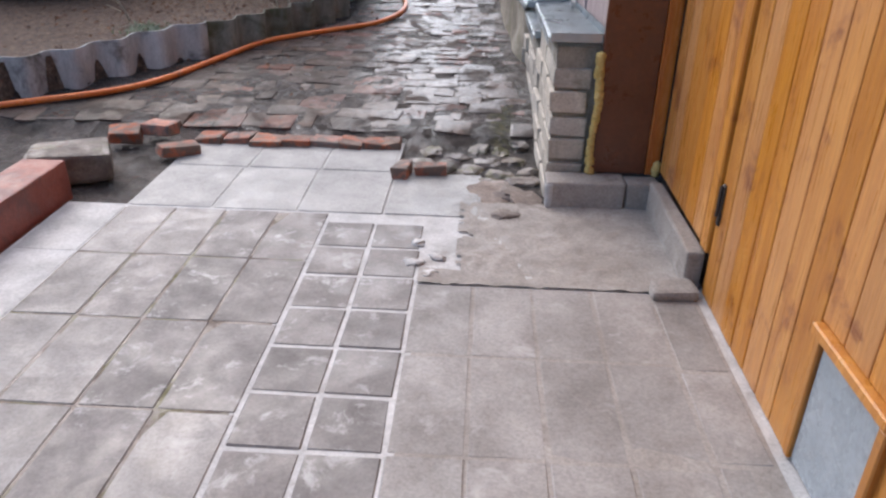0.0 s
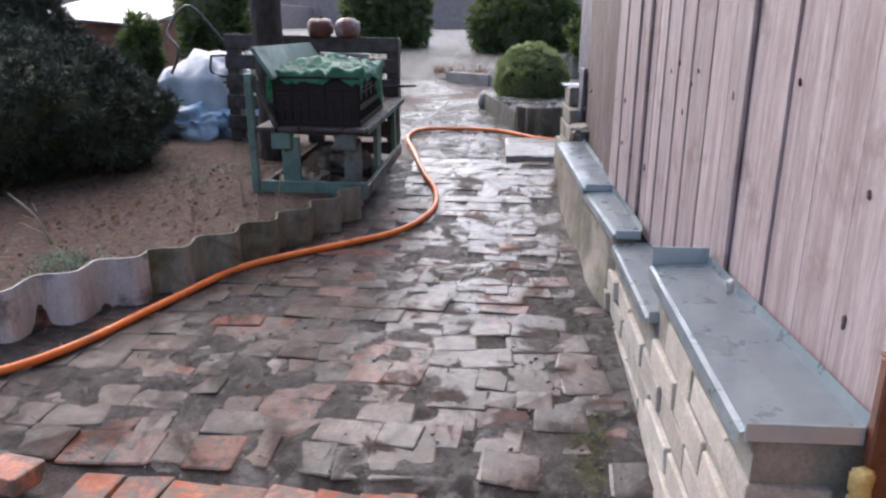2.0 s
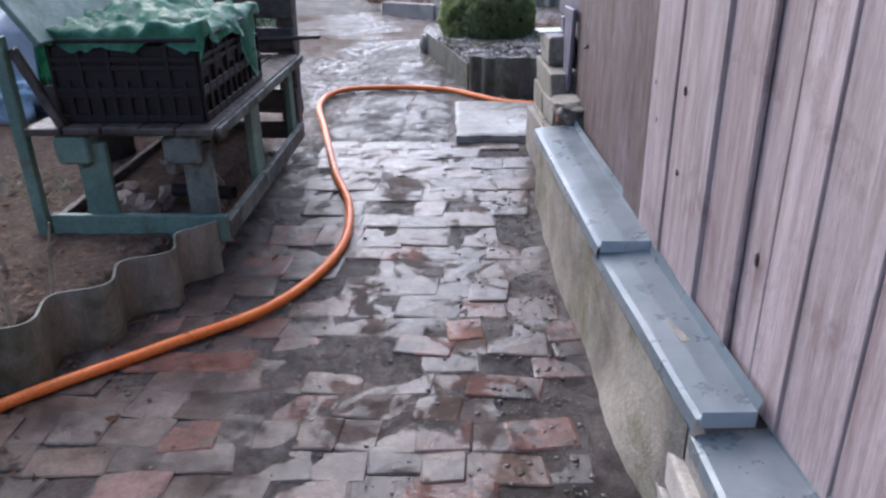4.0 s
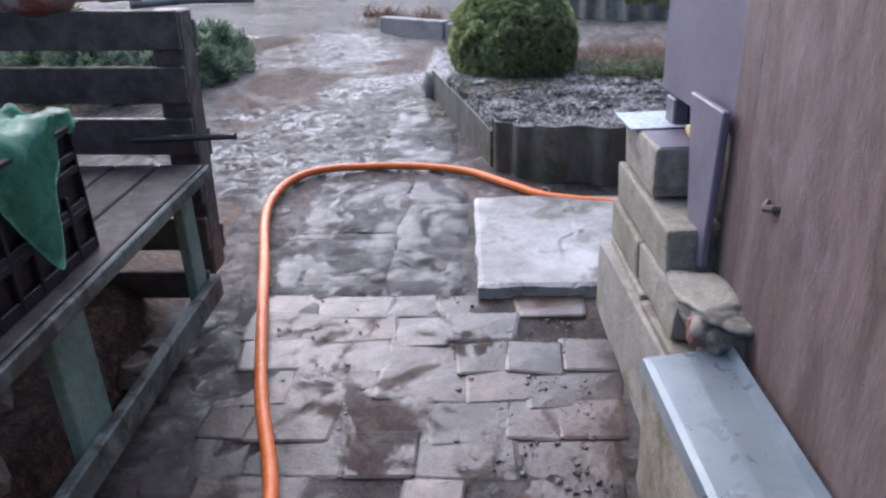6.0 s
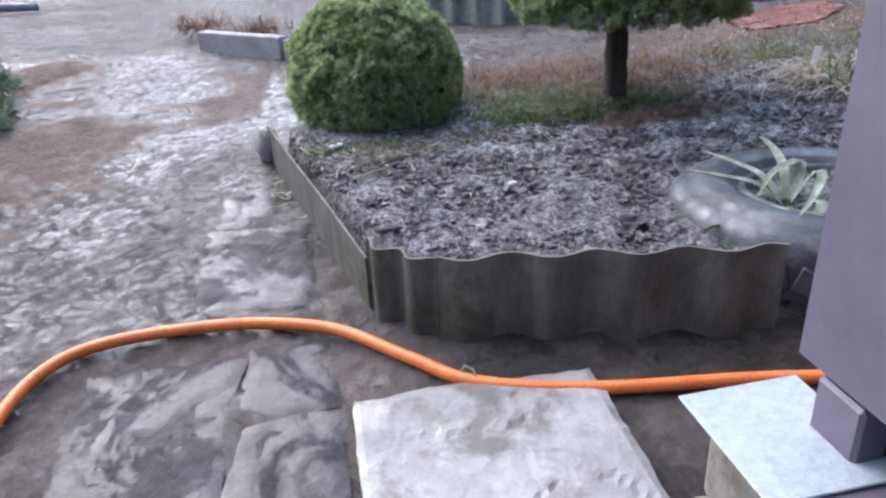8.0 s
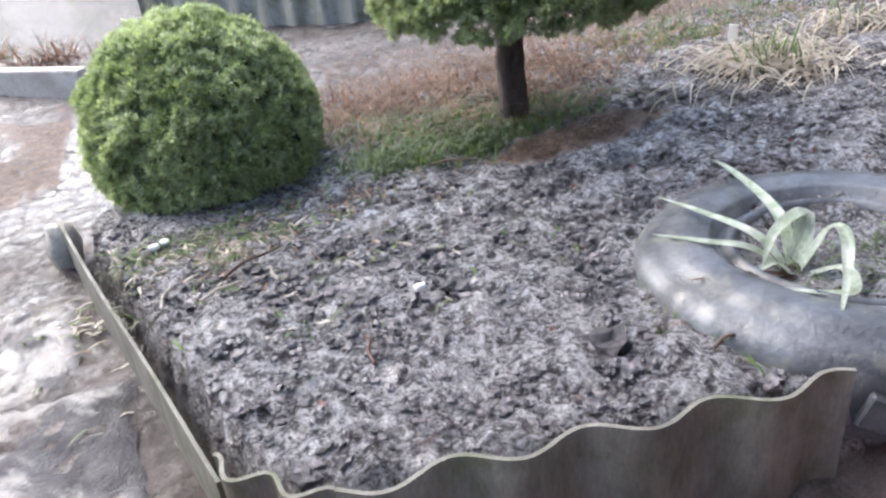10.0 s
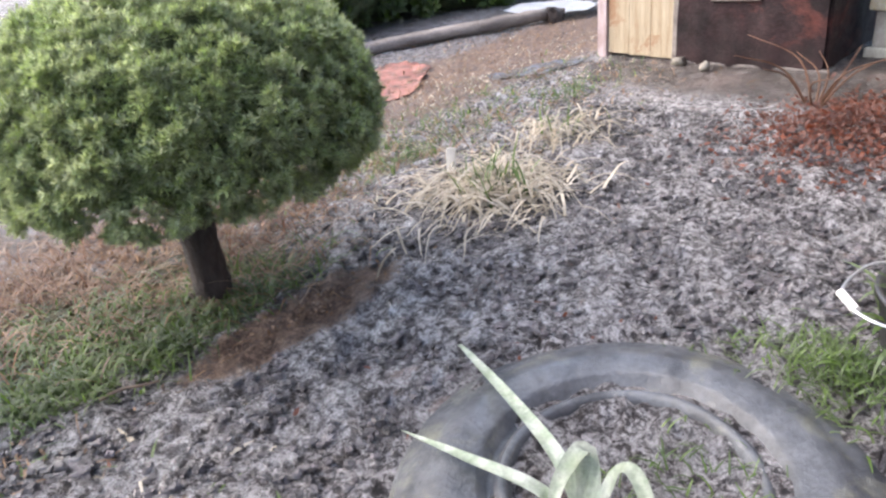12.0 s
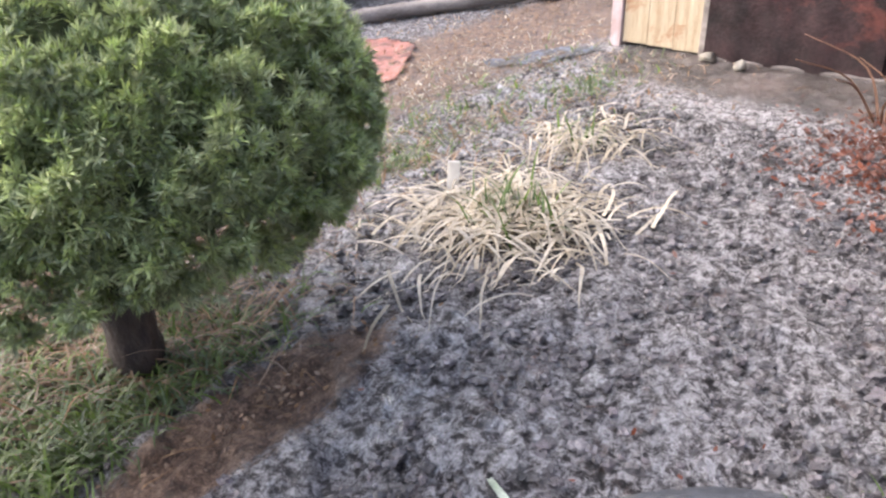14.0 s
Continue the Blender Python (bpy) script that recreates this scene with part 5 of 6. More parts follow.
def clods():
    rng2 = np.random.default_rng(77)
    base = [rock(1, 1, 0.7, k, 0.8, 2) for k in range(5)]
    shapes = []
    for b in base:
        b.verts.ensure_lookup_table()
        shapes.append((np.array([v.co[:] for v in b.verts]), [[v.index for v in f.verts] for f in b.faces]))
        b.free()
    V, F, off = [], [], 0
    n = 14000
    xs, ys = rng2.uniform(-0.35, 2.7, n), rng2.uniform(6.82, 8.5, n)
    for x, y in zip(xs, ys):
        xl = float(np.interp(y, [6.9, 7.12, 8.2, 8.6], [-.03, -.12, -.40, -.40])) + 0.04
        if x < xl or y < 6.99 - 0.165 * min(x, 0.8) or (x - 1.075) ** 2 + (y - 7.12) ** 2 < 0.415 ** 2 or noise.noise(Vector((x * 3, y * 3, 2))) < -0.45:
            continue
        if (x - 1.02) ** 2 / 0.13 + (y - 8.0) ** 2 / 0.009 < 1.0 or (x - 0.82) ** 2 / 0.22 + (y - 8.42) ** 2 / 0.11 < 1.0 or x ** 2 + (y - 8.4) ** 2 < 0.13:
            continue
        heap = max(0.0, noise.noise(Vector((x * 4.5, y * 4.5, 7))) - 0.05) + sum(math.exp(-((x - a) ** 2 + (y - b) ** 2) / 0.0035) for a, b in ((0.46, 7.86), (0.06, 7.55), (0.18, 7.74), (0.35, 7.41), (0.34, 7.26), (0.14, 7.48), (0.55, 7.07)))
        r = 0.0025 + 0.010 * rng2.random() ** 3 + (0.022 * heap * rng2.random() if rng2.random() < 0.25 else 0)
        sv, sf = shapes[rng2.integers(5)]
        a = rng2.uniform(0, math.tau)
        c, s = math.cos(a), math.sin(a)
        q = sv * r * np.array([1, rng2.uniform(0.6, 1), 0.8])
        q = np.stack([q[:, 0] * c - q[:, 1] * s + x, q[:, 0] * s + q[:, 1] * c + y, q[:, 2] + gz(x, y) + 0.004], 1)
        V += q.tolist()
        F += [[k + off for k in f] for f in sf]
        off += len(q)
    return raw("soil_clods", V, F, M_CLOD)


stuff("soil_clods", clods(), "crumbly wet black clods of dug soil", "soil")

def grit():
    r3 = np.random.default_rng(31)
    b = rock(1, 1, 0.6, 3, 0.5, 1)
    b.verts.ensure_lookup_table()
    sv, sf = np.array([v.co[:] for v in b.verts]), [[v.index for v in f.verts] for f in b.faces]
    b.free()
    V, F, off = [], [], 0
    for _ in range(1500):
        y = r3.uniform(2.95, 6.1)
        if r3.random() < 0.6:
            x = 0.23 - 0.045 * (y - 2.44) - 0.02 - abs(r3.normal()) * 0.12
        else:
            x = r3.uniform(-1.2, 0.1)
        r = 0.002 + 0.005 * r3.random() ** 3
        a = r3.uniform(0, math.tau)
        q = sv * r * np.array([1.2, r3.uniform(0.6, 1), 0.5])
        q = np.stack([q[:, 0] * math.cos(a) - q[:, 1] * math.sin(a) + x, q[:, 0] * math.sin(a) + q[:, 1] * math.cos(a) + y, q[:, 2] + gz(x, y) + 0.004], 1)
        V += q.tolist()
        F += [[k + off for k in f] for f in sf]
        off += len(q)
    return raw("path_grit", V, F, M_GRIT, True)


M_GRIT = surf("wet_grit", (0.035, 0.029, 0.026), (0.12, 0.10, 0.09), 30, 160, (0.3, 0.6), 0.3, vary=0.5, island=True, film=0.6)
stuff("path_grit", grit(), "small wet pebbles and grit along the plinth", "gravel")

for k, (x, y, a, ln, mat) in enumerate(((0.02, 7.72, 28, 0.16, M_BROWNSTEM), (0.16, 7.26, 84, 0.09, M_REDLEAF), (-0.17, 7.66, 75, 0.11, M_STRAW), (-0.06, 7.62, 20, 0.10, M_STRAW), (0.05, 7.64, 100, 0.07, M_STRAW), (0.62, 8.02, -20, 0.12, M_TAN), (0.70, 6.99, 10, 0.06, M_BROWNSTEM))):
    tw = solid("twig", tube(bmesh.new(), spline([(-ln / 2, 0, 0), (-0.1 * ln, 0.06 * ln, 0.006), (0.2 * ln, -0.03 * ln, 0.008), (ln / 2, 0.04 * ln, 0.002)], 5), 0.0042, 6, 0.5), mat, "thin dry twig lying on the black soil", "twig", group="twigs on the bed", smooth=True)
    tw.matrix_world = pose(x, y, gz(x, y) + 0.018, 0, 0, a)
for x, y in ((-0.19, 7.93), (-0.165, 7.945), (0.31, 7.42)):
    pb = solid("pebble", rock(0.013, 0.010, 0.008, int(100 * x) + 90, 0.3, 2), M_WHITEPL, "small white pebble on the bed", "pebble", group="pebbles on the bed", smooth=True)
    pb.location = (x, y, gz(x, y) + 0.018)


# rust-coloured fallen leaves before the shed
def leaf_heap(name, n, cx, cy, sx, sy, size, seed, mat, lift):
    r2 = np.random.default_rng(seed)
    V, F = [], []
    for _ in range(n):
        gx, gy = r2.normal() * sx, r2.normal() * sy
        x, y = cx + gx, cy + gy
        z = gz(x, y) + 0.01 + lift * r2.random() * math.exp(-(gx / sx) ** 2 - (gy / sy) ** 2)
        m = pose(x, y, z, r2.uniform(-50, 50), r2.uniform(-50, 50), r2.uniform(0, 360))
        s = size * r2.uniform(0.6, 1.3)
        b = len(V)
        for p in ((0, -s, 0), (0.45 * s, -0.2 * s, 0.12 * s), (0.35 * s, 0.5 * s, 0.05 * s), (0, s, 0.2 * s), (-0.35 * s, 0.5 * s, 0.05 * s), (-0.45 * s, -0.2 * s, 0.12 * s)):
            V.append((m @ Vector(p))[:])
        F += [(b, b + 1, b + 2, b + 3), (b, b + 3, b + 4, b + 5)]
    return raw(name, V, F, mat)


stuff("fallen_leaves", leaf_heap("fallen_leaves", 3000, 2.72, 7.43, 0.20, 0.15, 0.011, 5, M_REDLEAF, 0.07), "heap of wet rust-red fallen leaves", "leaves")
stuff("scattered_leaves", leaf_heap("scattered_leaves", 40, 1.1, 7.7, 0.7, 0.35, 0.009, 6, M_REDLEAF, 0.0), "few small brown leaves on the soil", "leaves")
stuff("strip_litter", leaf_heap("strip_litter", 160, 1.02, 8.0, 0.18, 0.035, 0.007, 8, M_TAN, 0.0), "brown crumbled leaves on the bare strip", "leaves")
twig = thing("bare_shrub", "thin bare twigs of a low shrub before the shed", "bush", (2.95, 7.65, 0.55))
for k in range(9):
    a, ln = k * 2.4, 0.22 + 0.03 * (k % 4)
    part("twig", tube(bmesh.new(), spline([(0, 0, -0.02), (0.4 * ln * math.cos(a), 0.4 * ln * math.sin(a), 0.5 * ln), (ln * math.cos(a + 0.4), ln * math.sin(a + 0.4), 0.75 * ln)], 5), 0.005, 5, 0.3), M_BROWNSTEM, twig)

# dry stalks and a tuft of grass on the left bed
for k, (x, y, h) in enumerate(((-1.36, 4.66, 0.16), (-1.19, 4.38, 0.20), (-1.16, 4.52, 0.20), (-1.92, 4.06, 0.20))):
    t = thing("dry_stalk", "pale dry plant stalk standing in the soil", "plant stalk", (x, y, gz(x, y)), "dry stalks on the soil bed")
    lean = (-0.5, 0.02) if k == 3 else (random.uniform(-0.12, 0.12), random.uniform(-0.1, 0.1))
    part("stem", tube(bmesh.new(), spline([(0, 0, -0.02), (lean[0] * h * 0.6, lean[1] * h, 0.55 * h), (lean[0] * h * 1.6, lean[1] * h, h)], 5), 0.006, 6, 0.5), M_STRAW, t)
    for j in range(3):
        part("side_shoot", tube(bmesh.new(), [(lean[0] * h * 0.5, lean[1] * h * 0.5, h * (0.25 + 0.2 * j)), (lean[0] * h + 0.03 * math.cos(j * 2 + k), 0.03 * math.sin(j * 2 + k), h * (0.42 + 0.2 * j))], 0.003, 5, 0.5), M_STRAW, t)
stuff("bed_grass", blades("bed_grass", np.concatenate([scatter(rng, 260, -1.75, 3.86, 0.06, 0.05), scatter(rng, 200, -1.75, 5.2, 0.25, 0.15)]), 0.06, 0.003, (0.3, 1.2), 1.4, M_BLUEGREEN, 60, 4), "small green tufts on the brown bed", "grass")
stuff("bed_stems", blades("bed_stems", np.concatenate([scatter(rng, 260, -1.55, 4.35, 0.35, 0.30), scatter(rng, 160, -1.5, 5.0, 0.25, 0.3)]), 0.07, 0.0025, (0.0, 0.5), 1.4, M_TAN, 63, 3), "dead stems lying on the soil bed", "dry stems")
stuff("bed_leaves", leaf_heap("bed_leaves", 900, -1.75, 4.5, 0.45, 0.5, 0.013, 7, M_BROWNSTEM, 0.0), "brown leaf litter on the soil bed", "leaves")


# ---- tyre planter, its plant, the bucket ----
def make_tyre(c, ro, ri, w):
    t = thing("tyre_planter", "old grey car tyre sunk in the bed as a planter", "tyre", c)
    prof = [(ri, -0.10), (ri, w - 0.045), (ri + 0.006, w - 0.022), (ri + 0.016, w - 0.014), (ri + 0.026, w - 0.020), (ri + 0.032, w - 0.032), (ri + 0.044, w - 0.030), (ri + 0.052, w - 0.006),
            (ri + 0.062, w - 0.002), (ri + 0.10, w + 0.004), (ri + 0.135, w - 0.002), (ri + 0.140, w - 0.008), (ri + 0.160, w - 0.012), (ro - 0.02, w - 0.022), (ro - 0.005, w - 0.042), (ro, w - 0.075), (ro + 0.002, -0.10)]
    bm = bmesh.new()
    n = 72
    rings = []
    for i in range(n):
        a = math.tau * i / n
        wob = 1 + 0.012 * math.sin(2 * a + 0.6) + 0.006 * math.sin(5 * a)
        rings.append([bm.verts.new((r * wob * math.cos(a), r * wob * math.sin(a), z + 0.006 * math.sin(a * 2 + 1))) for r, z in prof])
    for i in range(n):
        a, b = rings[i], rings[(i + 1) % n]
        for k in range(len(prof) - 1):
            bm.faces.new((a[k], b[k], b[k + 1], a[k + 1]))
    part("sidewall", fit_normals(bm), M_RUBBER, t, "", True)
    block = mesh_of("tread_block", bx((-0.012, -0.024, -0.045), (0.010, 0.024, 0.018), 0.004), M_RUBBER)
    for i in range(34):
        a = math.tau * i / 34
        ob = link("tread_block", block, t)
        ob.matrix_local = Matrix.Rotation(a, 4, "Z") @ Matrix.Translation((ro * (1 + 0.012 * math.sin(2 * a + 0.6) + 0.006 * math.sin(5 * a)) + 0.004, 0, w - 0.085)) @ Matrix.Rotation(radians(18 if i % 2 else -18), 4, "X")
    bm = bmesh.new()
    bmesh.ops.create_grid(bm, x_segments=40, y_segments=40, size=ri + 0.02)
    for v in [v for v in bm.verts if v.co.xy.length > ri + 0.015]:
        bm.verts.remove(v)
    for v in bm.verts:
        v.co.z = -0.022 + 0.010 * noise.noise(v.co * 14) + 0.008 * noise.noise(v.co * 40)
    part("soil", bm, M_SHADED_SOIL, t, "crumbly soil inside the tyre, darkened for shade", True)
    return t


make_tyre((1.075, 7.12, 0.452), 0.395, 0.188, 0.056)


def strap(pts, w, cup=0.25):
    run = spline(pts, 6)
    bm = bmesh.new()
    rows = []
    for i, p in enumerate(run):
        d = (run[min(i + 1, len(run) - 1)] - run[max(i - 1, 0)]).normalized()
        side = d.cross(Vector((0, 0, 1)))
        side = side.normalized() if side.length > 0.05 else Vector((1, 0, 0))
        nrm = side.cross(d)
        u = i / (len(run) - 1)
        ww = w * min(1, 0.55 + 2 * u) * (1 - u ** 3) + 0.0008
        rows.append([bm.verts.new(p + side * ww * k + nrm * abs(k) * ww * cup) for k in (-1, -0.5, 0, 0.5, 1)])
    for a, b in zip(rows, rows[1:]):
        for k in range(4):
            bm.faces.new((a[k], a[k + 1], b[k + 1], b[k]))
    bmesh.ops.solidify(bm, geom=bm.faces[:], thickness=0.0012)
    return fit_normals(bm)


lily = thing("strap_plant", "wilting plant with long pale green strap leaves in the tyre", "plant", (0.965, 7.12, 0.445))
LEAVES = (((0, 0, 0), (0.02, 0.06, 0.085), (0.06, 0.17, 0.10), (0.15, 0.38, 0.070), (0.235, 0.555, 0.02)), ((0, 0, 0), (-0.03, 0.07, 0.068), (-0.06, 0.19, 0.078), (-0.08, 0.33, 0.070)),
          ((0, 0, 0), (-0.06, 0.05, 0.058), (-0.13, 0.11, 0.068), (-0.19, 0.19, 0.066)), ((0, 0, 0), (0.04, 0.03, 0.09), (0.04, 0.04, 0.115), (-0.03, 0.03, 0.095), (-0.08, 0.0, 0.05)),
          ((0, 0, 0), (0.03, 0.01, 0.06), (0.055, 0.02, 0.10)), ((0, 0, 0), (0.05, -0.02, 0.10), (0.045, -0.06, 0.108), (-0.02, -0.13, 0.085), (-0.115, -0.21, 0.066)), ((0, 0, 0), (0.04, -0.07, 0.045), (0.0, -0.13, 0.04), (-0.06, -0.12, 0.05), (-0.13, -0.07, 0.06)),
          ((0, 0, 0), (-0.05, 0.0, 0.05), (-0.10, -0.01, 0.05)))
for i, pts in enumerate(LEAVES):
    part("leaf", strap(pts, 0.013 if i != 3 else 0.017), M_LEAF, lily, "", True)
for pts in (((0, 0, 0.01), (-0.12, -0.01, 0.05), (-0.24, 0.0, 0.07)), ((0, 0, 0.01), (-0.11, -0.05, 0.04), (-0.20, -0.05, 0.07))):
    part("dead_leaf", strap(pts, 0.009), M_BROWNSTEM, lily, "dry brown leaf", True)

bucket = thing("bucket", "black plastic bucket full of green weeds", "bucket", (1.71, 6.855, 0.42))
bm = bmesh.new()
prof = [(0.0, 0.0), (0.105, 0.0), (0.112, 0.01), (0.142, 0.19), (0.149, 0.192), (0.149, 0.202), (0.140, 0.202), (0.134, 0.15), (0.0, 0.13)]
rings = [[bm.verts.new((max(r, 0.001) * math.cos(math.tau * i / 40), max(r, 0.001) * math.sin(math.tau * i / 40), z)) for r, z in prof] for i in range(40)]
for i in range(40):
    a, b = rings[i], rings[(i + 1) % 40]
    for k in range(len(prof) - 1):
        bm.faces.new((a[k], b[k], b[k + 1], a[k + 1]))
part("shell", fit_normals(bm), M_BLACKPL, bucket, "", True)
part("wire_handle", tube(bmesh.new(), spline([(-0.13, 0.075, 0.185), (-0.165, 0.02, 0.19), (-0.19, 0.10, 0.205), (-0.14, 0.165, 0.215), (0.02, 0.17, 0.205), (0.10, 0.11, 0.185)], 6), 0.003, 6), M_WIRE, bucket, "thin wire handle")
part("grip", tube(bmesh.new(), [(-0.178, 0.125, 0.208), (-0.145, 0.165, 0.216)], 0.008, 10), M_WHITEPL, bucket, "white plastic handle grip")
r2 = np.random.default_rng(9)
pp = np.stack([1.71 + r2.normal(size=420) * 0.06, 6.855 + r2.normal(size=420) * 0.06, np.full(420, 0.575)], 1)
weeds = stuff("pulled_weeds", blades("pulled_weeds", pp, 0.09, 0.006, (0.1, 1.2), 1.2, M_GRASS, 61, 4), "green pulled weeds heaped in the bucket", "weeds")
stuff("moss_tufts", blades("moss_tufts", np.concatenate([scatter(rng, 420, 1.51, 6.99, 0.045, 0.07, 0, 0.03), scatter(rng, 160, 1.47, 7.0, 0.05, 0.09), scatter(rng, 60, 0.72, 7.1, 0.04, 0.06), scatter(rng, 90, 1.1, 7.05, 0.10, 0.06)]), 0.05, 0.0022, (0.3, 1.3), 1.6, M_GRASS, 62, 4), "mossy tufts and weeds round the tyre", "moss")

# ---- bench with crate, pallet, bag and trunk ----
def put(ob, m):
    ob.matrix_world = m
    return ob


BENCH = Matrix.Translation((-0.834, 4.94, 0.250)) @ Matrix.Rotation(radians(2.4), 4, "X")
bench = put(thing("garden_bench", "low bench of old green and wet dark boards beside the path", "bench"), BENCH)
part("front_apron", bx((-0.53, -0.022, 0.0), (-0.002, 0.0, 0.085), 0.003), M_GREENPAINT, bench, "pale green front board")
part("side_rail", bx((-0.024, 0.002, 0.0), (0.0, 1.08, 0.062), 0.003), M_GREENMUD, bench, "mud-splashed green side rail")
part("side_rail", bx((-0.53, 0.002, 0.0), (-0.506, 1.08, 0.075), 0.003), M_DARKWOOD, bench)
part("back_rail", bx((-0.505, 1.06, 0.0), (-0.025, 1.08, 0.075), 0.003), M_DARKWOOD, bench)
part("front_leg", bx((-0.425, 0.002, 0.02), (-0.335, 0.024, 0.30), 0.003), M_GREENPAINT, bench, "pale green leg board")
part("front_leg", bx((-0.115, 0.002, 0.02), (-0.03, 0.024, 0.30), 0.003), M_GREENMUD, bench)
part("front_block", bx((-0.465, -0.028, 0.245), (-0.37, 0.05, 0.325), 0.006), M_GREENPAINT, bench, "green block under the top")
part("front_block", bx((-0.155, -0.028, 0.245), (-0.05, 0.05, 0.325), 0.006), M_GREENMUD, bench)
part("side_leg", bx((-0.05, 0.415, 0.02), (-0.026, 0.525, 0.325), 0.003), M_GREENPAINT, bench, "green leg board on the path side")
part("side_leg", bx((-0.05, 0.985, 0.02), (-0.026, 1.055, 0.325), 0.003), M_GREENPAINT, bench)
part("side_leg", bx((-0.505, 0.95, 0.02), (-0.48, 1.04, 0.325), 0.003), M_DARKWOOD, bench)
for k in range(5):
    part("top_board", bx((-0.535 + k * 0.108, -0.035 + random.uniform(-0.01, 0.01), 0.332), (-0.535 + k * 0.108 + 0.103, 1.09, 0.352), 0.003), M_DARKWOOD, bench)
part("top_bearer", bx((-0.52, 0.05, 0.305), (-0.01, 0.10, 0.331), 0.003), M_DARKWOOD, bench)
part("top_bearer", bx((-0.52, 0.95, 0.305), (-0.01, 1.0, 0.331), 0.003), M_DARKWOOD, bench)
part("edge_strip", bx((0.006, -0.03, 0.32), (0.018, 1.09, 0.352), 0.003), M_GREENMUD, bench, "worn green edge strip")
part("upright", bx((-0.575, -0.03, -0.04), (-0.540, 0.0, 0.60), 0.003), M_GREENPAINT, bench, "tall green upright")
part("brace", bx((-0.012, -0.012, 0), (0.012, 0.012, 0.36), 0.003, Matrix.Translation((-0.53, -0.005, 0.565)) @ Matrix.Rotation(radians(157), 4, "Y")), M_DARKWOOD, bench)
part("sloping_board", bx((-0.009, -0.06, -0.085), (0.009, 0.92, 0.085), 0.003, Matrix.Translation((-0.470, 0.0, 0.650)) @ Matrix.Rotation(radians(-2.4), 4, "X") @ Matrix.Rotation(radians(-35), 4, "Y")), M_GREENPAINT, bench, "long tilted pale green board")
pipe = put(solid("pipe_end", tube(bmesh.new(), [(-0.20, 0.03, 0), (0.0, 0.0, 0)], 0.022, 14, caps=False), M_CRATE, "end of a black pipe under the bench", "pipe"), BENCH @ Matrix.Translation((-0.02, 0.13, 0.10)))
for k in range(22):
    s = solid("rubble_under_bench", rock(random.uniform(0.03, 0.06), random.uniform(0.025, 0.05), 0.035, 90 + k, 0.6), M_STONE, "dirty broken stone lying under the bench", "stone", group="rubble under the bench")
    x, y = random.uniform(-1.32, -0.92), random.uniform(5.02, 5.95)
    s.matrix_world = pose(x, y, gz(x, y) + 0.02, random.uniform(-30, 30), 0, random.uniform(0, 180))


def make_crate(m, lx, ly, h):
    c = put(thing("vegetable_crate", "black plastic vegetable crate on the bench", "crate"), m)
    part("floor", bx((0, 0, 0), (lx, ly, 0.012), 0.003), M_CRATE, c)

    def side(ln, place):
        wall = part("side_wall", bx((0.005, 0.0015, h * 0.05), (ln - 0.005, 0.004, h * 0.9), 0.0), M_CRATE, c)
        wall.matrix_local = place
        for z in (0.0, h * 0.3, h * 0.36, h * 0.62, h * 0.72, h * 0.93):
            part("slat", bx((0, -0.008, z), (ln, 0.0, z + (0.022 if z in (0.0, h * 0.93) else 0.014)), 0.0015), M_CRATE, wall)
        for k in range(11):
            x = ln * k / 10
            part("rib", bx((max(0, x - 0.005), -0.0095, 0.0), (min(x + 0.005, ln), 0.001, h * (0.98 if k % 2 == 0 else 0.5)), 0.0015), M_CRATE, wall)
        part("rim", bx((-0.012, -0.022, h - 0.012), (ln + 0.012, 0.004, h), 0.003), M_CRATE, wall)
    side(lx, Matrix.Identity(4))
    side(lx, Matrix.Translation((lx, ly, 0)) @ Matrix.Rotation(math.pi, 4, "Z"))
    side(ly, Matrix.Translation((lx, 0, 0)) @ Matrix.Rotation(math.pi / 2, 4, "Z"))
    side(ly, Matrix.Translation((0, ly, 0)) @ Matrix.Rotation(-math.pi / 2, 4, "Z"))
    return c


make_crate(BENCH @ Matrix.Translation((-0.45, 0.03, 0.354)), 0.41, 0.60, 0.235)


def make_cloth():
    bm = bmesh.new()
    n, m = 70, 64
    g = []
    for i in range(n + 1):
        row = []
        for j in range(m + 1):
            u, v = i / n, j / m
            x, y = -0.52 + 0.55 * u, 0.02 + 0.60 * v
            p = Vector((x * 6, y * 6, 1.3))
            z = 0.600 + 0.030 * abs(noise.noise(p * 1.3)) + 0.036 * abs(noise.noise(p * 2.6)) + 0.020 * abs(noise.noise(p * 5.5)) - 0.012 + 0.05 * math.exp(-((u - .45) ** 2 + (v - .6) ** 2) / .05)
            if u > 0.86:
                k = (u - 0.86) / 0.14
                long = 0.035 + 0.15 * math.exp(-((v - 0.72) / 0.11) ** 2) + 0.05 * noise.noise(Vector((v * 6, 2.2, 0))) + 0.02 * noise.noise(Vector((v * 17, 1.2, 0)))
                z = z - long * k
                x = -0.02 + 0.03 * noise.noise(Vector((v * 11, 4.4, 0))) * k + 0.012 * k
            if u < 0.10:
                k = (0.10 - u) / 0.10
                z -= 0.16 * k
                x = -0.475 - 0.012 * k
            if v < 0.08:
                z -= 0.05 * (0.08 - v) / 0.08
                y = 0.012
            row.append(bm.verts.new((x, y, z)))
        g.append(row)
    for i in range(n):
        for j in range(m):
            bm.faces.new((g[i][j], g[i + 1][j], g[i + 1][j + 1], g[i][j + 1]))
    bmesh.ops.solidify(bm, geom=bm.faces[:], thickness=0.002)
    return fit_normals(bm)


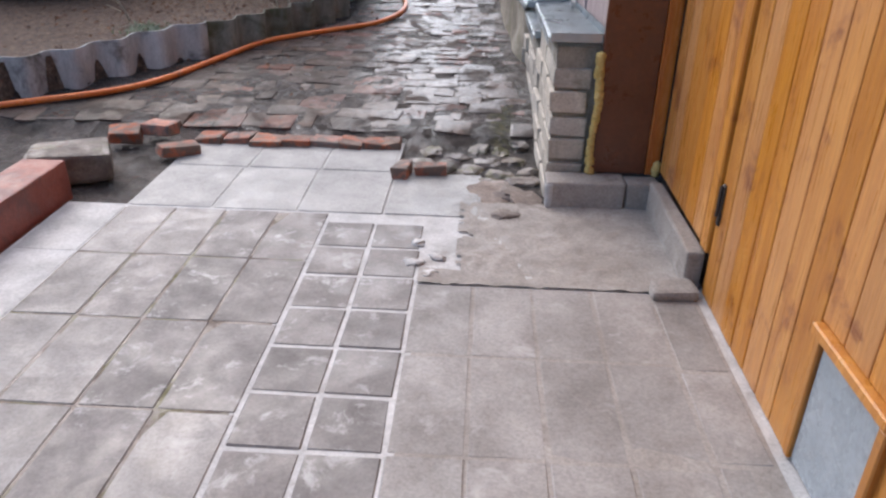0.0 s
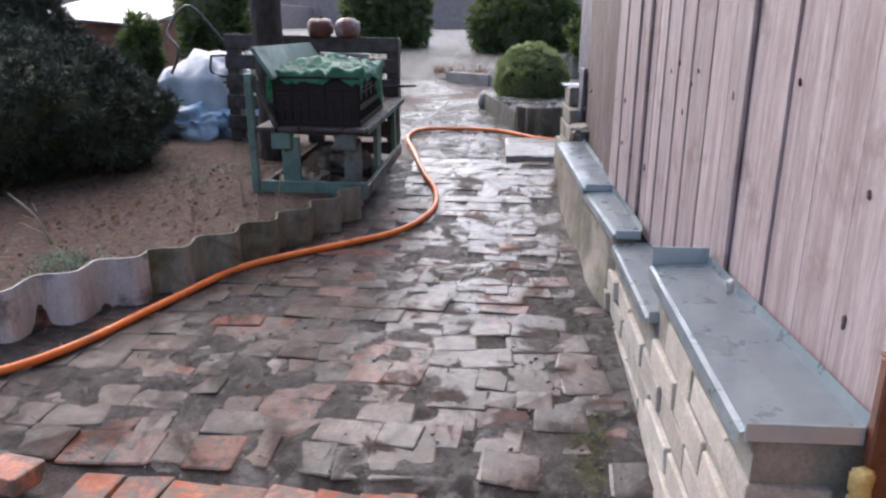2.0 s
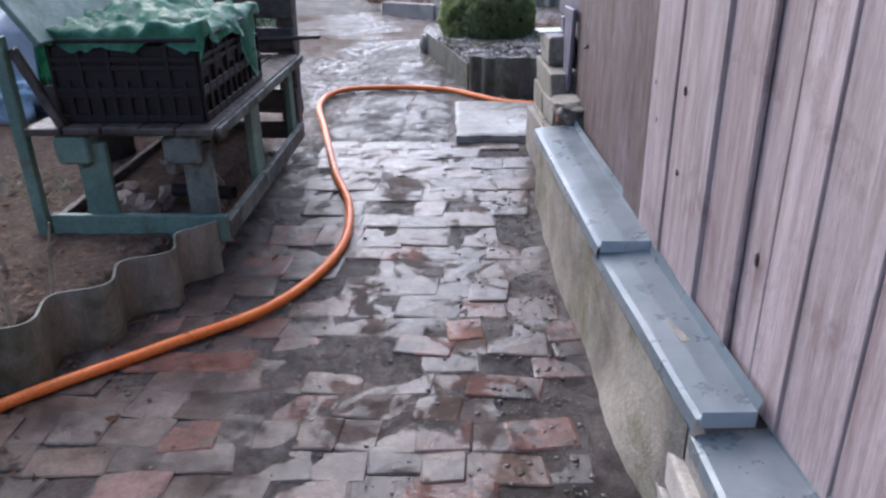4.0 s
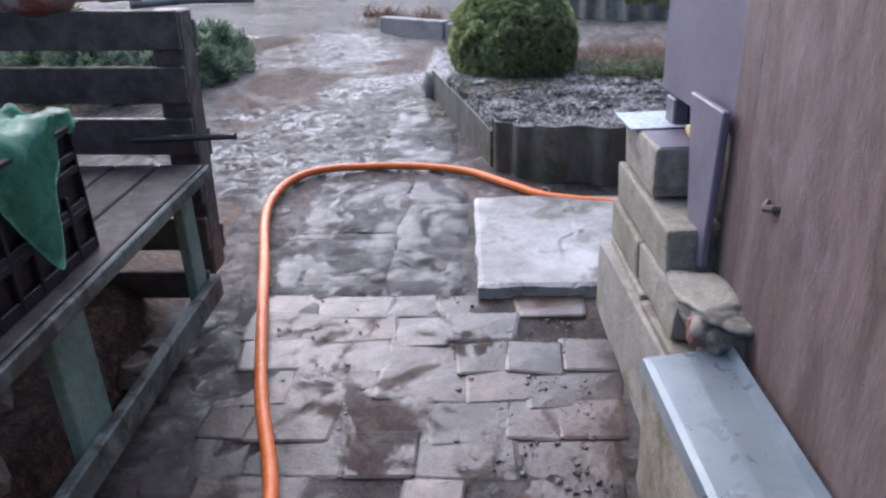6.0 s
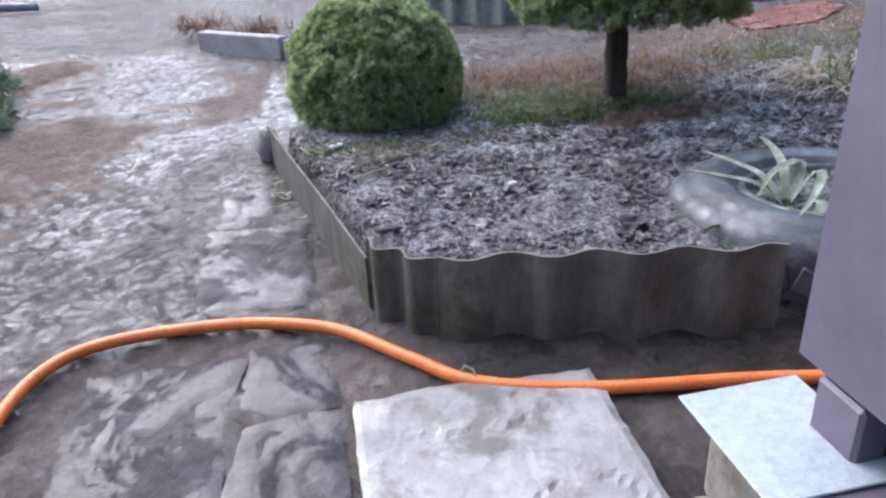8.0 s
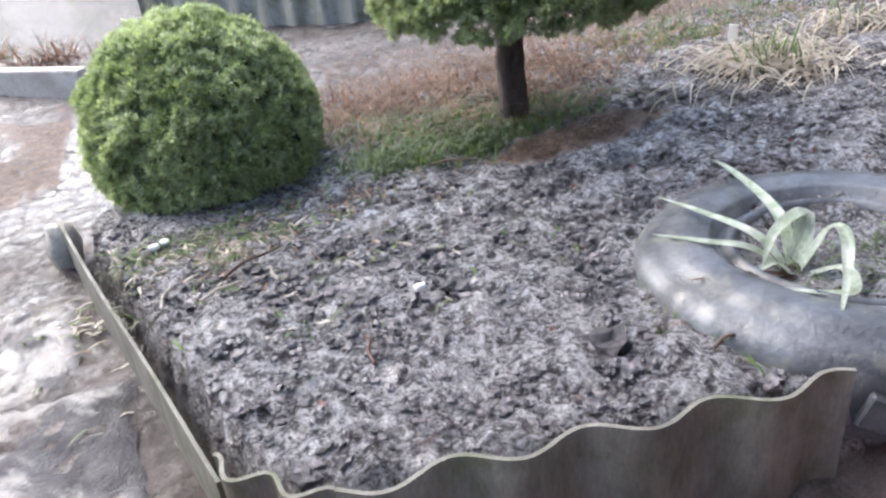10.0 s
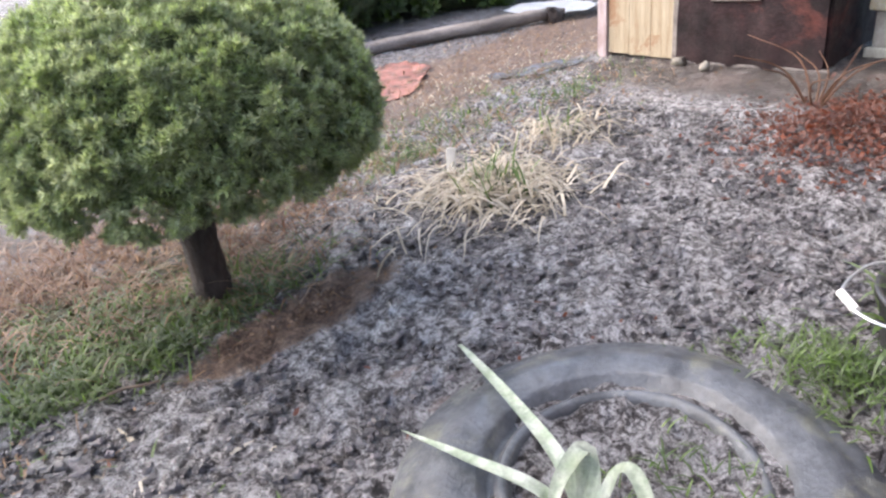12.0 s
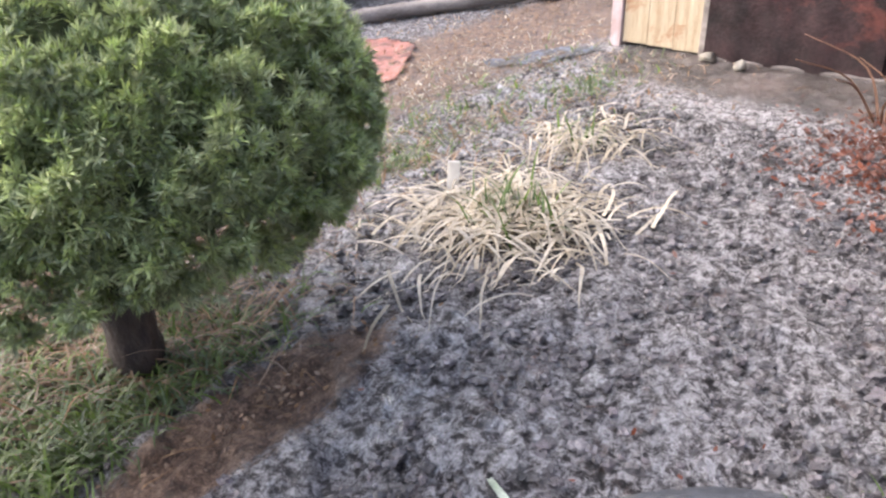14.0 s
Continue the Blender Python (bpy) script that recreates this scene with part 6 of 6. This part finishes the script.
put(solid("plastic_sheet", make_cloth(), M_CLOTH, "crumpled green plastic sheet draped over the crate", "plastic sheet", smooth=True), BENCH)

pallet = put(thing("pallet", "dark wet wooden pallet standing on edge behind the bench", "pallet"), Matrix.Translation((-0.862, 6.075, 0.335)) @ Matrix.Rotation(radians(1.0), 4, "Y"))
for z in (0.575, 0.452, 0.328, 0.202, 0.075):
    part("slat", bx((-1.10, -0.038, z), (0.0, -0.018, z + 0.088 + random.uniform(-0.004, 0.004)), 0.003), M_DARKWOOD, pallet)
for x in (-1.095, -0.585, -0.075):
    part("stringer", bx((x, -0.017, 0.0), (x + 0.075, 0.06, 0.66), 0.004), M_DARKWOOD, pallet)
for z in (0.565, 0.30, 0.04):
    part("back_slat", bx((-1.10, 0.061, z), (0.0, 0.08, z + 0.07), 0.003), M_DARKWOOD, pallet)
rod = solid("iron_rod", tube(bmesh.new(), [(-1.0, 6.03, 0.705), (-0.80, 6.0, 0.717), (-0.735, 5.99, 0.72)], 0.008, 8), M_STEEL, "dark iron rod sticking out behind the bench", "rod")
M_GOURD = surf("red_brown_rind", (0.13, 0.045, 0.030), (0.24, 0.10, 0.07), 14, 90, (0.3, 0.5), 0.2, (0.08, 0.03, 0.02), 12)
M_GOURD_PALE = surf("pale_and_red_rind", (0.30, 0.22, 0.20), (0.45, 0.37, 0.34), 12, 90, (0.3, 0.5), 0.2, (0.22, 0.07, 0.05), 9, (0.46, 0.56))
for k, (x, c) in enumerate(((-1.37, M_BROWNSTEM), (-1.20, M_WHITEBAG))):
    g = thing("gourd", "round brownish red gourd lying on the pallet" if k == 0 else "round pale and red gourd lying on the pallet", "gourd", (x + 0.03, 6.07, 1.05), "gourds on the pallet")
    part("body", rock(0.078, 0.07, 0.062, 31 + k, 0.12, 3), M_GOURD if k == 0 else M_GOURD_PALE, g, "", True)
    part("stalk", tube(bmesh.new(), [(0, 0, 0.05), (0.01, 0, 0.075)], 0.008, 6), M_BROWNSTEM, g)
bench_pole = thing("bare_tree", "dark bare tree trunk rising behind the bench", "tree", (-1.52, 5.62, 0.30))
trunk("trunk", [(0, 0, -0.04), (0.01, 0, 0.4), (-0.01, 0.01, 1.0), (0.0, 0.0, 2.3)], 0.098, 0.8, bench_pole)
for k in range(5):
    a = k * 1.3
    trunk("limb", [(0, 0, 1.7 + 0.12 * k), (0.3 * math.cos(a), 0.3 * math.sin(a), 2.1 + 0.12 * k), (0.7 * math.cos(a), 0.7 * math.sin(a), 2.5 + 0.15 * k)], 0.04, 0.35, bench_pole)


def make_bag(at, radii, mat, label, seed, name="sack"):
    bm = rock(*radii, seed, 0.35, 4)
    for v in bm.verts:
        v.co += Vector((noise.noise(v.co * 9), noise.noise(v.co * 9 + Vector((3, 1, 7))), noise.noise(v.co * 11))) * 0.045
    ob = solid(name, bm, mat, label, "sack", group="sacks behind the bench", smooth=True)
    ob.location = at
    return ob


make_bag((-2.27, 6.55, 0.62), (0.29, 0.24, 0.25), M_WHITEBAG, "crumpled white woven sack standing behind the bench", 61)
make_bag((-2.30, 6.20, 0.42), (0.24, 0.15, 0.11), M_BLUEBAG, "pale blue plastic sack lying in front of the white one", 62)
make_bag((-2.0, 6.35, 0.42), (0.16, 0.14, 0.13), M_BLUEBAG, "pale blue plastic sack lying in front of the white one", 63)
frame_bar = thing("cart_handle", "bent dark blue tubular handle of a hand cart behind the sacks", "cart", (-2.2, 6.5, 0.4))
part("handle", tube(bmesh.new(), spline([(-0.25, -0.16, 0.35), (-0.18, -0.18, 0.50), (-0.28, -0.10, 0.62), (-0.20, 0.0, 0.78), (-0.10, 0.02, 0.74), (0.12, 0.0, 0.50), (0.30, 0.0, 0.42)], 8), 0.010, 8), M_STEEL, frame_bar, "", True)
part("loop", tube(bmesh.new(), spline([(0.05, -0.20, 0.47), (0.05, -0.20, 0.36), (0.20, -0.20, 0.34), (0.23, -0.20, 0.41), (0.18, -0.20, 0.47), (0.05, -0.20, 0.47)], 6), 0.008, 8), M_STEEL, frame_bar, "", True)
part("bar", tube(bmesh.new(), [(0.10, -0.20, 0.30), (0.42, -0.20, 0.30)], 0.008, 8), M_STEEL, frame_bar)

# ---- shed, wall, log and lawn things ----
SHED = Matrix.Translation((3.31, 8.42, 0)) @ Matrix.Rotation(radians(3.4), 4, "Z")
shed = put(thing("tool_shed", "low shed with a pale plank door and tar-papered box", "shed"), SHED)
part("corner_post", bx((-0.01, 0.355, 0.58), (0.05, 0.405, 1.75), 0.004), M_BOARD, shed)
for k in range(3):
    part("door_plank", bx((0.004, 0.018 + k * 0.112, 0.602 + 0.004 * k), (0.028, 0.018 + k * 0.112 + 0.1115, 1.72), 0.0015), M_PLANK, shed, "pale yellow streaked plank" if k == 0 else "")
part("door_edge", bx((-0.012, -0.012, 0.585), (0.03, 0.014, 1.74), 0.003), M_LOG, shed)
bm = bmesh.new()
n, m = 22, 18
g = [[bm.verts.new((-0.02 + 0.012 * noise.noise(Vector((i * .3, j * .3, 0))) - 0.010 * abs(math.sin(i * 0.55)) , -0.012 - 0.62 * i / n, 0.60 + (1.1) * j / m - 0.03 * i / n)) for j in range(m + 1)] for i in range(n + 1)]
for i in range(n):
    for j in range(m):
        bm.faces.new((g[i][j], g[i][j + 1], g[i + 1][j + 1], g[i + 1][j]))
part("tar_paper", fit_normals(bm), M_TARPAPER, shed, "wrinkled dark reddish tar paper", True)
part("box_body", bx((0.0, -0.64, 0.60), (1.2, -0.014, 1.72), 0.006), M_TARPAPER, shed)
part("back_body", bx((0.06, 0.016, 0.58), (1.2, 0.40, 1.72), 0.006), M_DARKWOOD, shed)
part("base_beam", bx((-0.03, -0.66, 0.555), (0.06, -0.01, 0.605), 0.005), M_DARKWOOD, shed, "rotten base beam")
part("lath", bx((-0.042, -0.40, 0.855), (-0.030, -0.19, 0.875), 0.002, Matrix.Rotation(radians(-1.5), 4, "X")), M_LOG, shed, "pale lath nailed across")
for y in (-0.62, -0.40, -0.08):
    part("foot", bx((0.0, y - 0.03, 0.42), (0.08, y + 0.03, 0.556), 0.008, None, 1, 0.006), M_DARKWOOD, shed)
part("roof_sheet", bx((-0.12, -0.72, 1.73), (1.3, 0.46, 1.76), 0.004), M_ROOF, shed)
for k, (x, y) in enumerate(((3.25, 8.36), (3.22, 8.22))):
    s = solid("ochre_stone", rock(0.032, 0.026, 0.020, 120 + k, 0.9, 1), M_PIER, "rough ochre stone propping the shed", "stone", group="stones under the shed", smooth=True)
    s.location = (x, y, gz(x, y) + 0.02)
blockwall = solid("block_wall", bx((3.62, 5.9, 0.3), (3.8, 7.72, 2.2), 0.004), M_MORTAR, "wall of ochre and grey stained blocks beside the shed", "wall", "structure")
for r in range(9):
    y = 5.95 + (0.13 if r % 2 else 0)
    while y < 7.55:
        part("block", bx((3.60, y, 0.52 + r * 0.135), (3.63, y + 0.245, 0.52 + r * 0.135 + 0.125), 0.006, None, 1, 0.002), M_BLOCK, blockwall)
        y += 0.258
logt = thing("log", "long grey weathered log lying before the hedge", "log", (0, 0, 0))
bm = tube(bmesh.new(), spline([(2.55, 10.12, 0.60), (3.0, 10.02, 0.63), (3.45, 9.78, 0.66), (3.80, 9.60, 0.68)], 8), 0.042, 12, 0.9)
for v in bm.verts:
    v.co += Vector((0, 0.3, 1)) * 0.008 * noise.noise(v.co * 11)
part("stem", bm, M_LOG, logt, "", True)
part("broken_end", rock(0.07, 0.05, 0.06, 131, 0.5), M_BARK, logt, "dark rotten end").location = (3.86, 9.57, 0.66)
pipe2 = solid("grey_pipe", tube(bmesh.new(), [(1.7, 10.30, 0.60), (2.65, 10.0, 0.60)], 0.04, 12), M_ETERNIT_PALE, "greenish grey pipe lying on the ground", "pipe", smooth=True)


def flat_sheet(name, cx, cy, sx, sy, turn, mat, label, seed, lift=0.012):
    bm = bmesh.new()
    n = 26
    g = {}
    for i in range(n + 1):
        for j in range(n + 1):
            u, v = 2 * i / n - 1, 2 * j / n - 1
            edge = 1 + 0.25 * noise.noise(Vector((math.atan2(v, u) * 2, seed, 0)))
            if u * u + v * v > edge:
                continue
            p = Matrix.Rotation(turn, 3, "Z") @ Vector((u * sx, v * sy, 0)) + Vector((cx, cy, 0))
            p.z = gz(p.x, p.y) + lift + 0.012 * noise.noise(p * 9) + 0.006 * noise.noise(p * 30)
            g[i, j] = bm.verts.new(p)
    for i in range(n):
        for j in range(n):
            q = [g.get(k) for k in ((i, j), (i + 1, j), (i + 1, j + 1), (i, j + 1))]
            if all(q):
                bm.faces.new(q)
    bmesh.ops.solidify(bm, geom=bm.faces[:], thickness=0.004)
    return solid(name, fit_normals(bm), mat, label, "plastic sheet", smooth=True)


flat_sheet("red_sheet", 2.42, 9.50, 0.46, 0.24, 0.5, M_TARP, "faded red sheet lying soaked on the lawn", 3, 0.006)
flat_sheet("blue_sheet", 2.98, 8.95, 0.26, 0.09, -0.5, M_BLUETARP, "soaked blue-grey sheet half buried in the lawn", 9, 0.004)
flat_sheet("white_bag", 4.05, 9.75, 0.30, 0.30, 0.2, M_WHITEBAG, "white plastic bag lying beside the log", 5, 0.05)
for k, (x, y, s) in enumerate(((-0.62, 10.55, 0.16), (-1.0, 10.9, 0.2))):
    t = thing("dead_clump", "brown dead clump of perennials on the far bed", "plant clump", (0, 0, 0), "dead clumps on the far bed")
    link("stem_tuft", blades("stem_tuft", scatter(rng, 170, x, y, s * 0.5, s * 0.4, 0, 0.06), 0.22, 0.006, (0.1, 1.3), 1.8, M_BROWNSTEM, 80 + k, 5), t)
for k, (x, y, a, ln) in enumerate(((-3.3, 12.6, 0.2, 1.3), (-3.9, 12.9, -0.1, 1.2), (-2.9, 13.1, 0.4, 0.9), (-4.2, 12.2, 0.1, 1.0))):
    s = solid("pale_branch", tube(bmesh.new(), spline([(-ln / 2, 0, 0), (0, 0.05, 0.02), (ln / 2, 0, 0)], 5), 0.05, 8, 0.7), M_SLAB, "pale wet cut branch lying far down the path", "branch", group="cut branches", smooth=True)
    s.matrix_world = pose(x, y, gz(x, y) + 0.05 + 0.03 * k, 0, 0, math.degrees(a))

# far hut of orange brick, and the pale wall that closes the garden
hut = thing("brick_hut", "small orange brick hut with a white sheet roof", "hut", (-5.1, 10.8, 0.45))
part("wall", bx((-0.60, -0.75, -0.1), (0.55, 0.75, 0.66), 0.01), M_FARBRICK, hut)
part("roof", bx((-0.75, -1.0, -0.012), (0.72, 1.0, 0.012), 0.004, Matrix.Translation((0, 0, 0.80)) @ Matrix.Rotation(radians(4), 4, "Y") @ Matrix.Rotation(radians(9), 4, "X")), M_ROOF, hut)
brk = mesh_of("brick", bx((0, 0, 0), (0.235, 0.02, 0.068), 0.004), M_REDBRICK)
for r in range(8):
    for c in range(4):
        ob = link("brick", brk, hut)
        ob.matrix_local = Matrix.Translation((-0.59 + c * 0.255 + (0.12 if r % 2 else 0), -0.765, r * 0.082))
solid("garden_wall", bx((-30, 52, 0.0), (24, 52.3, 3.0), 0.02), M_PALEWALL, "pale pinkish wall closing the far end of the garden", "wall", "structure")
solid("side_wall", bx((-14.3, -6, -0.2), (-14.0, 51.9, 2.2), 0.02), M_PALEWALL, "pale pinkish wall along the garden's side", "wall", "structure")

# ---- paving: tiles of the porch ----
def make_tiles():
    bed = solid("paving", bx((-1.36, -1.4, -0.07), (0.632, 2.20, -0.0215), 0.0), M_GROUT, "porch paving of grey concrete tiles with white joints", "paving", "structure")
    part("upper_bed", bx((-1.16, 2.2005, -0.07), (0.02, 2.58, -0.0215), 0.0), M_TILE_LIGHT, bed)
    part("upper_bed", bx((-1.16, 2.5805, -0.07), (-0.30, 2.93, -0.0215), 0.0), M_TILE_LIGHT, bed)
    part("joint_bed", bx((-1.152, -1.39, -0.03), (-0.486, 2.17, -0.0204), 0.0), M_RUBBLE, bed, "dark sand in the joints")
    part("joint_bed", bx((-0.135, -1.39, -0.03), (0.60, 1.74, -0.0204), 0.0), M_CONCRETE, bed)
    shapes = {}

    def tile(x0, y0, x1, y1, mat, j=0.005):
        lx, ly = round(x1 - x0 - j, 4), round(y1 - y0 - j, 4)
        key = (lx, ly, mat.name, random.randrange(2))
        if key not in shapes:
            shapes[key] = mesh_of("tile", bx((0, 0, -0.03), (lx, ly, 0.0), 0.004, None, 1, 0.0012), mat)
        ob = link("tile", shapes[key], bed)
        ob.matrix_local = Matrix.Translation((x0 + j / 2, y0 + j / 2, -0.0195 + random.uniform(-0.0008, 0.0012))) @ Matrix.Rotation(radians(random.uniform(-0.5, 0.5)), 4, "Z")
    # two dark columns with wide white joints
    for i in range(2):
        for k in range(12):
            x0, y0 = -0.470 + 0.158 * i, 2.12 - 0.175 * (k + 1)
            tile(x0, y0, x0 + 0.158, y0 + 0.175, M_TILE_DARK, 0.010 if k % 2 else 0.008)
    # plain columns before the door
    for i in range(4):
        for k in range(8):
            x0, y0 = -0.154 + 0.158 * i, 1.745 - 0.335 * (k + 1)
            tile(x0, y0, x0 + 0.158, y0 + 0.335, M_TILE, 0.005)
    for k in range(6):
        tile(0.478, 1.69 - 0.30 * (k + 1), 0.598, 1.69 - 0.30 * k, M_TILE, 0.008)
    # square slabs, each scored in four
    for i in range(4):
        for k in range(8):
            x0, y0 = -0.472 - 0.170 * (i + 1), 2.185 - 0.338 * (k + 1)
            tile(x0, y0, x0 + 0.170, y0 + 0.338, M_TILE_DARK if (i < 2 and k < 3) or (i + 3 * k) % 5 == 0 else M_TILE, 0.003)
    for k in range(7):
        tile(-1.355, 2.18 - 0.33 * (k + 1), -1.154, 2.18 - 0.33 * k, M_TILE_WHITE, 0.004)
    # pale upper rows
    for x0, x1 in ((-1.155, -0.87), (-0.87, -0.585), (-0.585, -0.30), (-0.30, 0.015)):
        tile(x0, 2.19, x1, 2.575, M_TILE_LIGHT, 0.006)
    for x0, x1 in ((-1.15, -0.86), (-0.86, -0.58), (-0.58, -0.305)):
        tile(x0, 2.58, x1, 2.925, M_TILE_LIGHT, 0.006)
    bm = bmesh.new()
    n, m = 44, 34
    g = [[bm.verts.new((-0.15 + 0.735 * i / n, 1.743 + 0.569 * j / m, -0.0155 + 0.006 * noise.noise(Vector((i * .35, j * .35, 0))) + 0.004 * noise.noise(Vector((i * .9, j * .9, 3))) - 0.005 * (abs(i - 24 + 0.35 * j + 4 + 2 * noise.noise(Vector((j * .3, 4, 4)))) < 0.8))) for j in range(m + 1)] for i in range(n + 1)]
    for i in range(n):
        for j in range(m):
            if i < 6 + 4 * noise.noise(Vector((j * .3, 1, 5))) and j > 4:
                continue
            bm.faces.new((g[i][j], g[i + 1][j], g[i + 1][j + 1], g[i][j + 1]))
    for v in [v for v in bm.verts if not v.link_faces]:
        bm.verts.remove(v)
    part("concrete_patch", bm, M_CONCRETE, bed, "rough trampled concrete patch with a crack", True)
    return bed


make_tiles()


# ---- the cobbled path ----
def make_cobbles():
    path = thing("cobbled_path", "wet path of uneven reddish and grey cobbles", "path")
    path["kind"] = "structure"
    shapes = []
    for k in range(14):
        bm = bmesh.new()
        box(bm, (-0.5, -0.5, -0.5), (0.5, 0.5, 0.5), 0.0, None, 1, 0.06)
        bmesh.ops.bevel(bm, geom=bm.edges[:], offset=0.05, segments=1, affect="EDGES", profile=0.6)
        for v in bm.verts:
            if v.co.z > 0.3:
                v.co.z += 0.10 * noise.noise(v.co * 2 + Vector((k * 3.1, 0, 0)))
        shapes.append(mesh_of("cobble", bm, M_COBBLE_RED if k in (2, 7, 11) else M_COBBLE))
    r2 = random.Random(5)
    V, F, off, count = [], [], 0, 0
    y = 2.99
    row = 0
    while y < 6.02:
        d = r2.choice((0.08, 0.095, 0.115)) * (1.15 if y > 4.6 else 1.0)
        xe = float(np.interp(y, [3.0, 3.3, 3.65, 4.1, 4.45, 4.8, 5.2, 6.0], [-2.2, -1.95, -1.62, -1.3, -1.1, -.95, -.80, -.80])) + 0.05
        x = xe + r2.uniform(0, 0.06)
        right = 0.23 - 0.045 * (y - 2.44) - 0.05
        while x < right:
            w = r2.choice((0.085, 0.11, 0.135, 0.165)) * (1.2 if y > 4.6 else 1.0)
            snug = 0.014 if y > 4.6 else 0.008
            if r2.random() < 0.97:
                cx, cy = x + w / 2, y + d / 2 + r2.uniform(-0.012, 0.012)
                patchy = noise.noise(Vector((cx * 1.6, cy * 1.6, 4)))
                if not (x > right - (0.22 if y < 4.6 else 0.12) and r2.random() < 0.30) and not (cx < -0.9 and r2.random() < 0.12):
                    z = gz(cx, cy) - 0.0226 + 0.004 * patchy + r2.uniform(-0.0025, 0.0025) + (0.001 if cy > 4.6 else 0)
                    m = Matrix.Translation((cx, cy, z)) @ Matrix.Rotation(radians(r2.uniform(-9, 9) if y < 4.6 else r2.uniform(-4, 4)), 4, "Z") @ Matrix.Rotation(math.atan2(gz(cx, cy + 0.06) - gz(cx, cy - 0.06), 0.12) + radians(r2.uniform(-1.6, 1.6) - 0.4), 4, "X") @ Matrix.Rotation(radians(r2.uniform(-1.6, 1.6)), 4, "Y") @ Matrix.Diagonal((w + snug, d + snug, 0.05, 1))
                    me = r2.choice(shapes)
                    if count < 300 and cy < 5.2 and (cx > -1.2):
                        link("cobble", me, path).matrix_local = m
                        count += 1
                    else:
                        co = np.empty(len(me.vertices) * 3, np.float32)
                        me.vertices.foreach_get("co", co)
                        M = np.array(m)
                        q = co.reshape(-1, 3) @ M[:3, :3].T + M[:3, 3]
                        V += q.tolist()
                        F += [[k + off for k in p.vertices] for p in me.polygons]
                        off += len(q)
            x += w
        y += d
        row += 1
    tagged(link("far_cobbles", raw("far_cobbles", V, F, M_COBBLE_FAR), path), "smaller muddy cobbles", kind="stuff")
    # worn flagstones past the bench, flush with the mud
    def flag(x0, y0, x1, y1, lift, seed):
        bm = bmesh.new()
        n, m = int((x1 - x0) / 0.02), int((y1 - y0) / 0.02)
        g = []
        for i in range(n + 1):
            col = []
            for j in range(m + 1):
                p = Vector((x0 + (x1 - x0) * i / n, y0 + (y1 - y0) * j / m, seed))
                rim = min(i, n - i, j, m - j)
                q = p + Vector((noise.noise(p * 7), noise.noise(p * 7 + Vector((9, 3, 1))), 0)) * 0.02
                z = gz(q.x, q.y) + 0.35 * lift + 0.001 + 0.004 * noise.noise(p * 5) + 0.004 * noise.noise(p * 14) - (0.006 if rim == 0 else 0) - 0.008 * (abs(noise.noise(p * 4.5)) < 0.03) + 0.0025 * noise.noise(p * 34)
                col.append(bm.verts.new((q.x, q.y, z)))
            g.append(col)
        for i in range(n):
            for j in range(m):
                bm.faces.new((g[i][j], g[i + 1][j], g[i + 1][j + 1], g[i][j + 1]))
        part("flagstone", bm, M_FLAG, path, "", True)
    for k, f in enumerate(((-0.77, 6.06, -0.43, 6.48, 0.013), (-0.425, 6.07, -0.215, 6.34, 0.024), (-0.76, 6.49, -0.43, 6.95, 0.012), (-0.425, 6.36, -0.215, 6.72, 0.013), (-0.425, 6.73, -0.225, 6.97, 0.011), (-0.58, 7.14, -0.27, 7.62, 0.012), (-0.57, 7.63, -0.40, 8.0, 0.010))):
        flag(*f, k * 1.7)
    return path


make_cobbles()
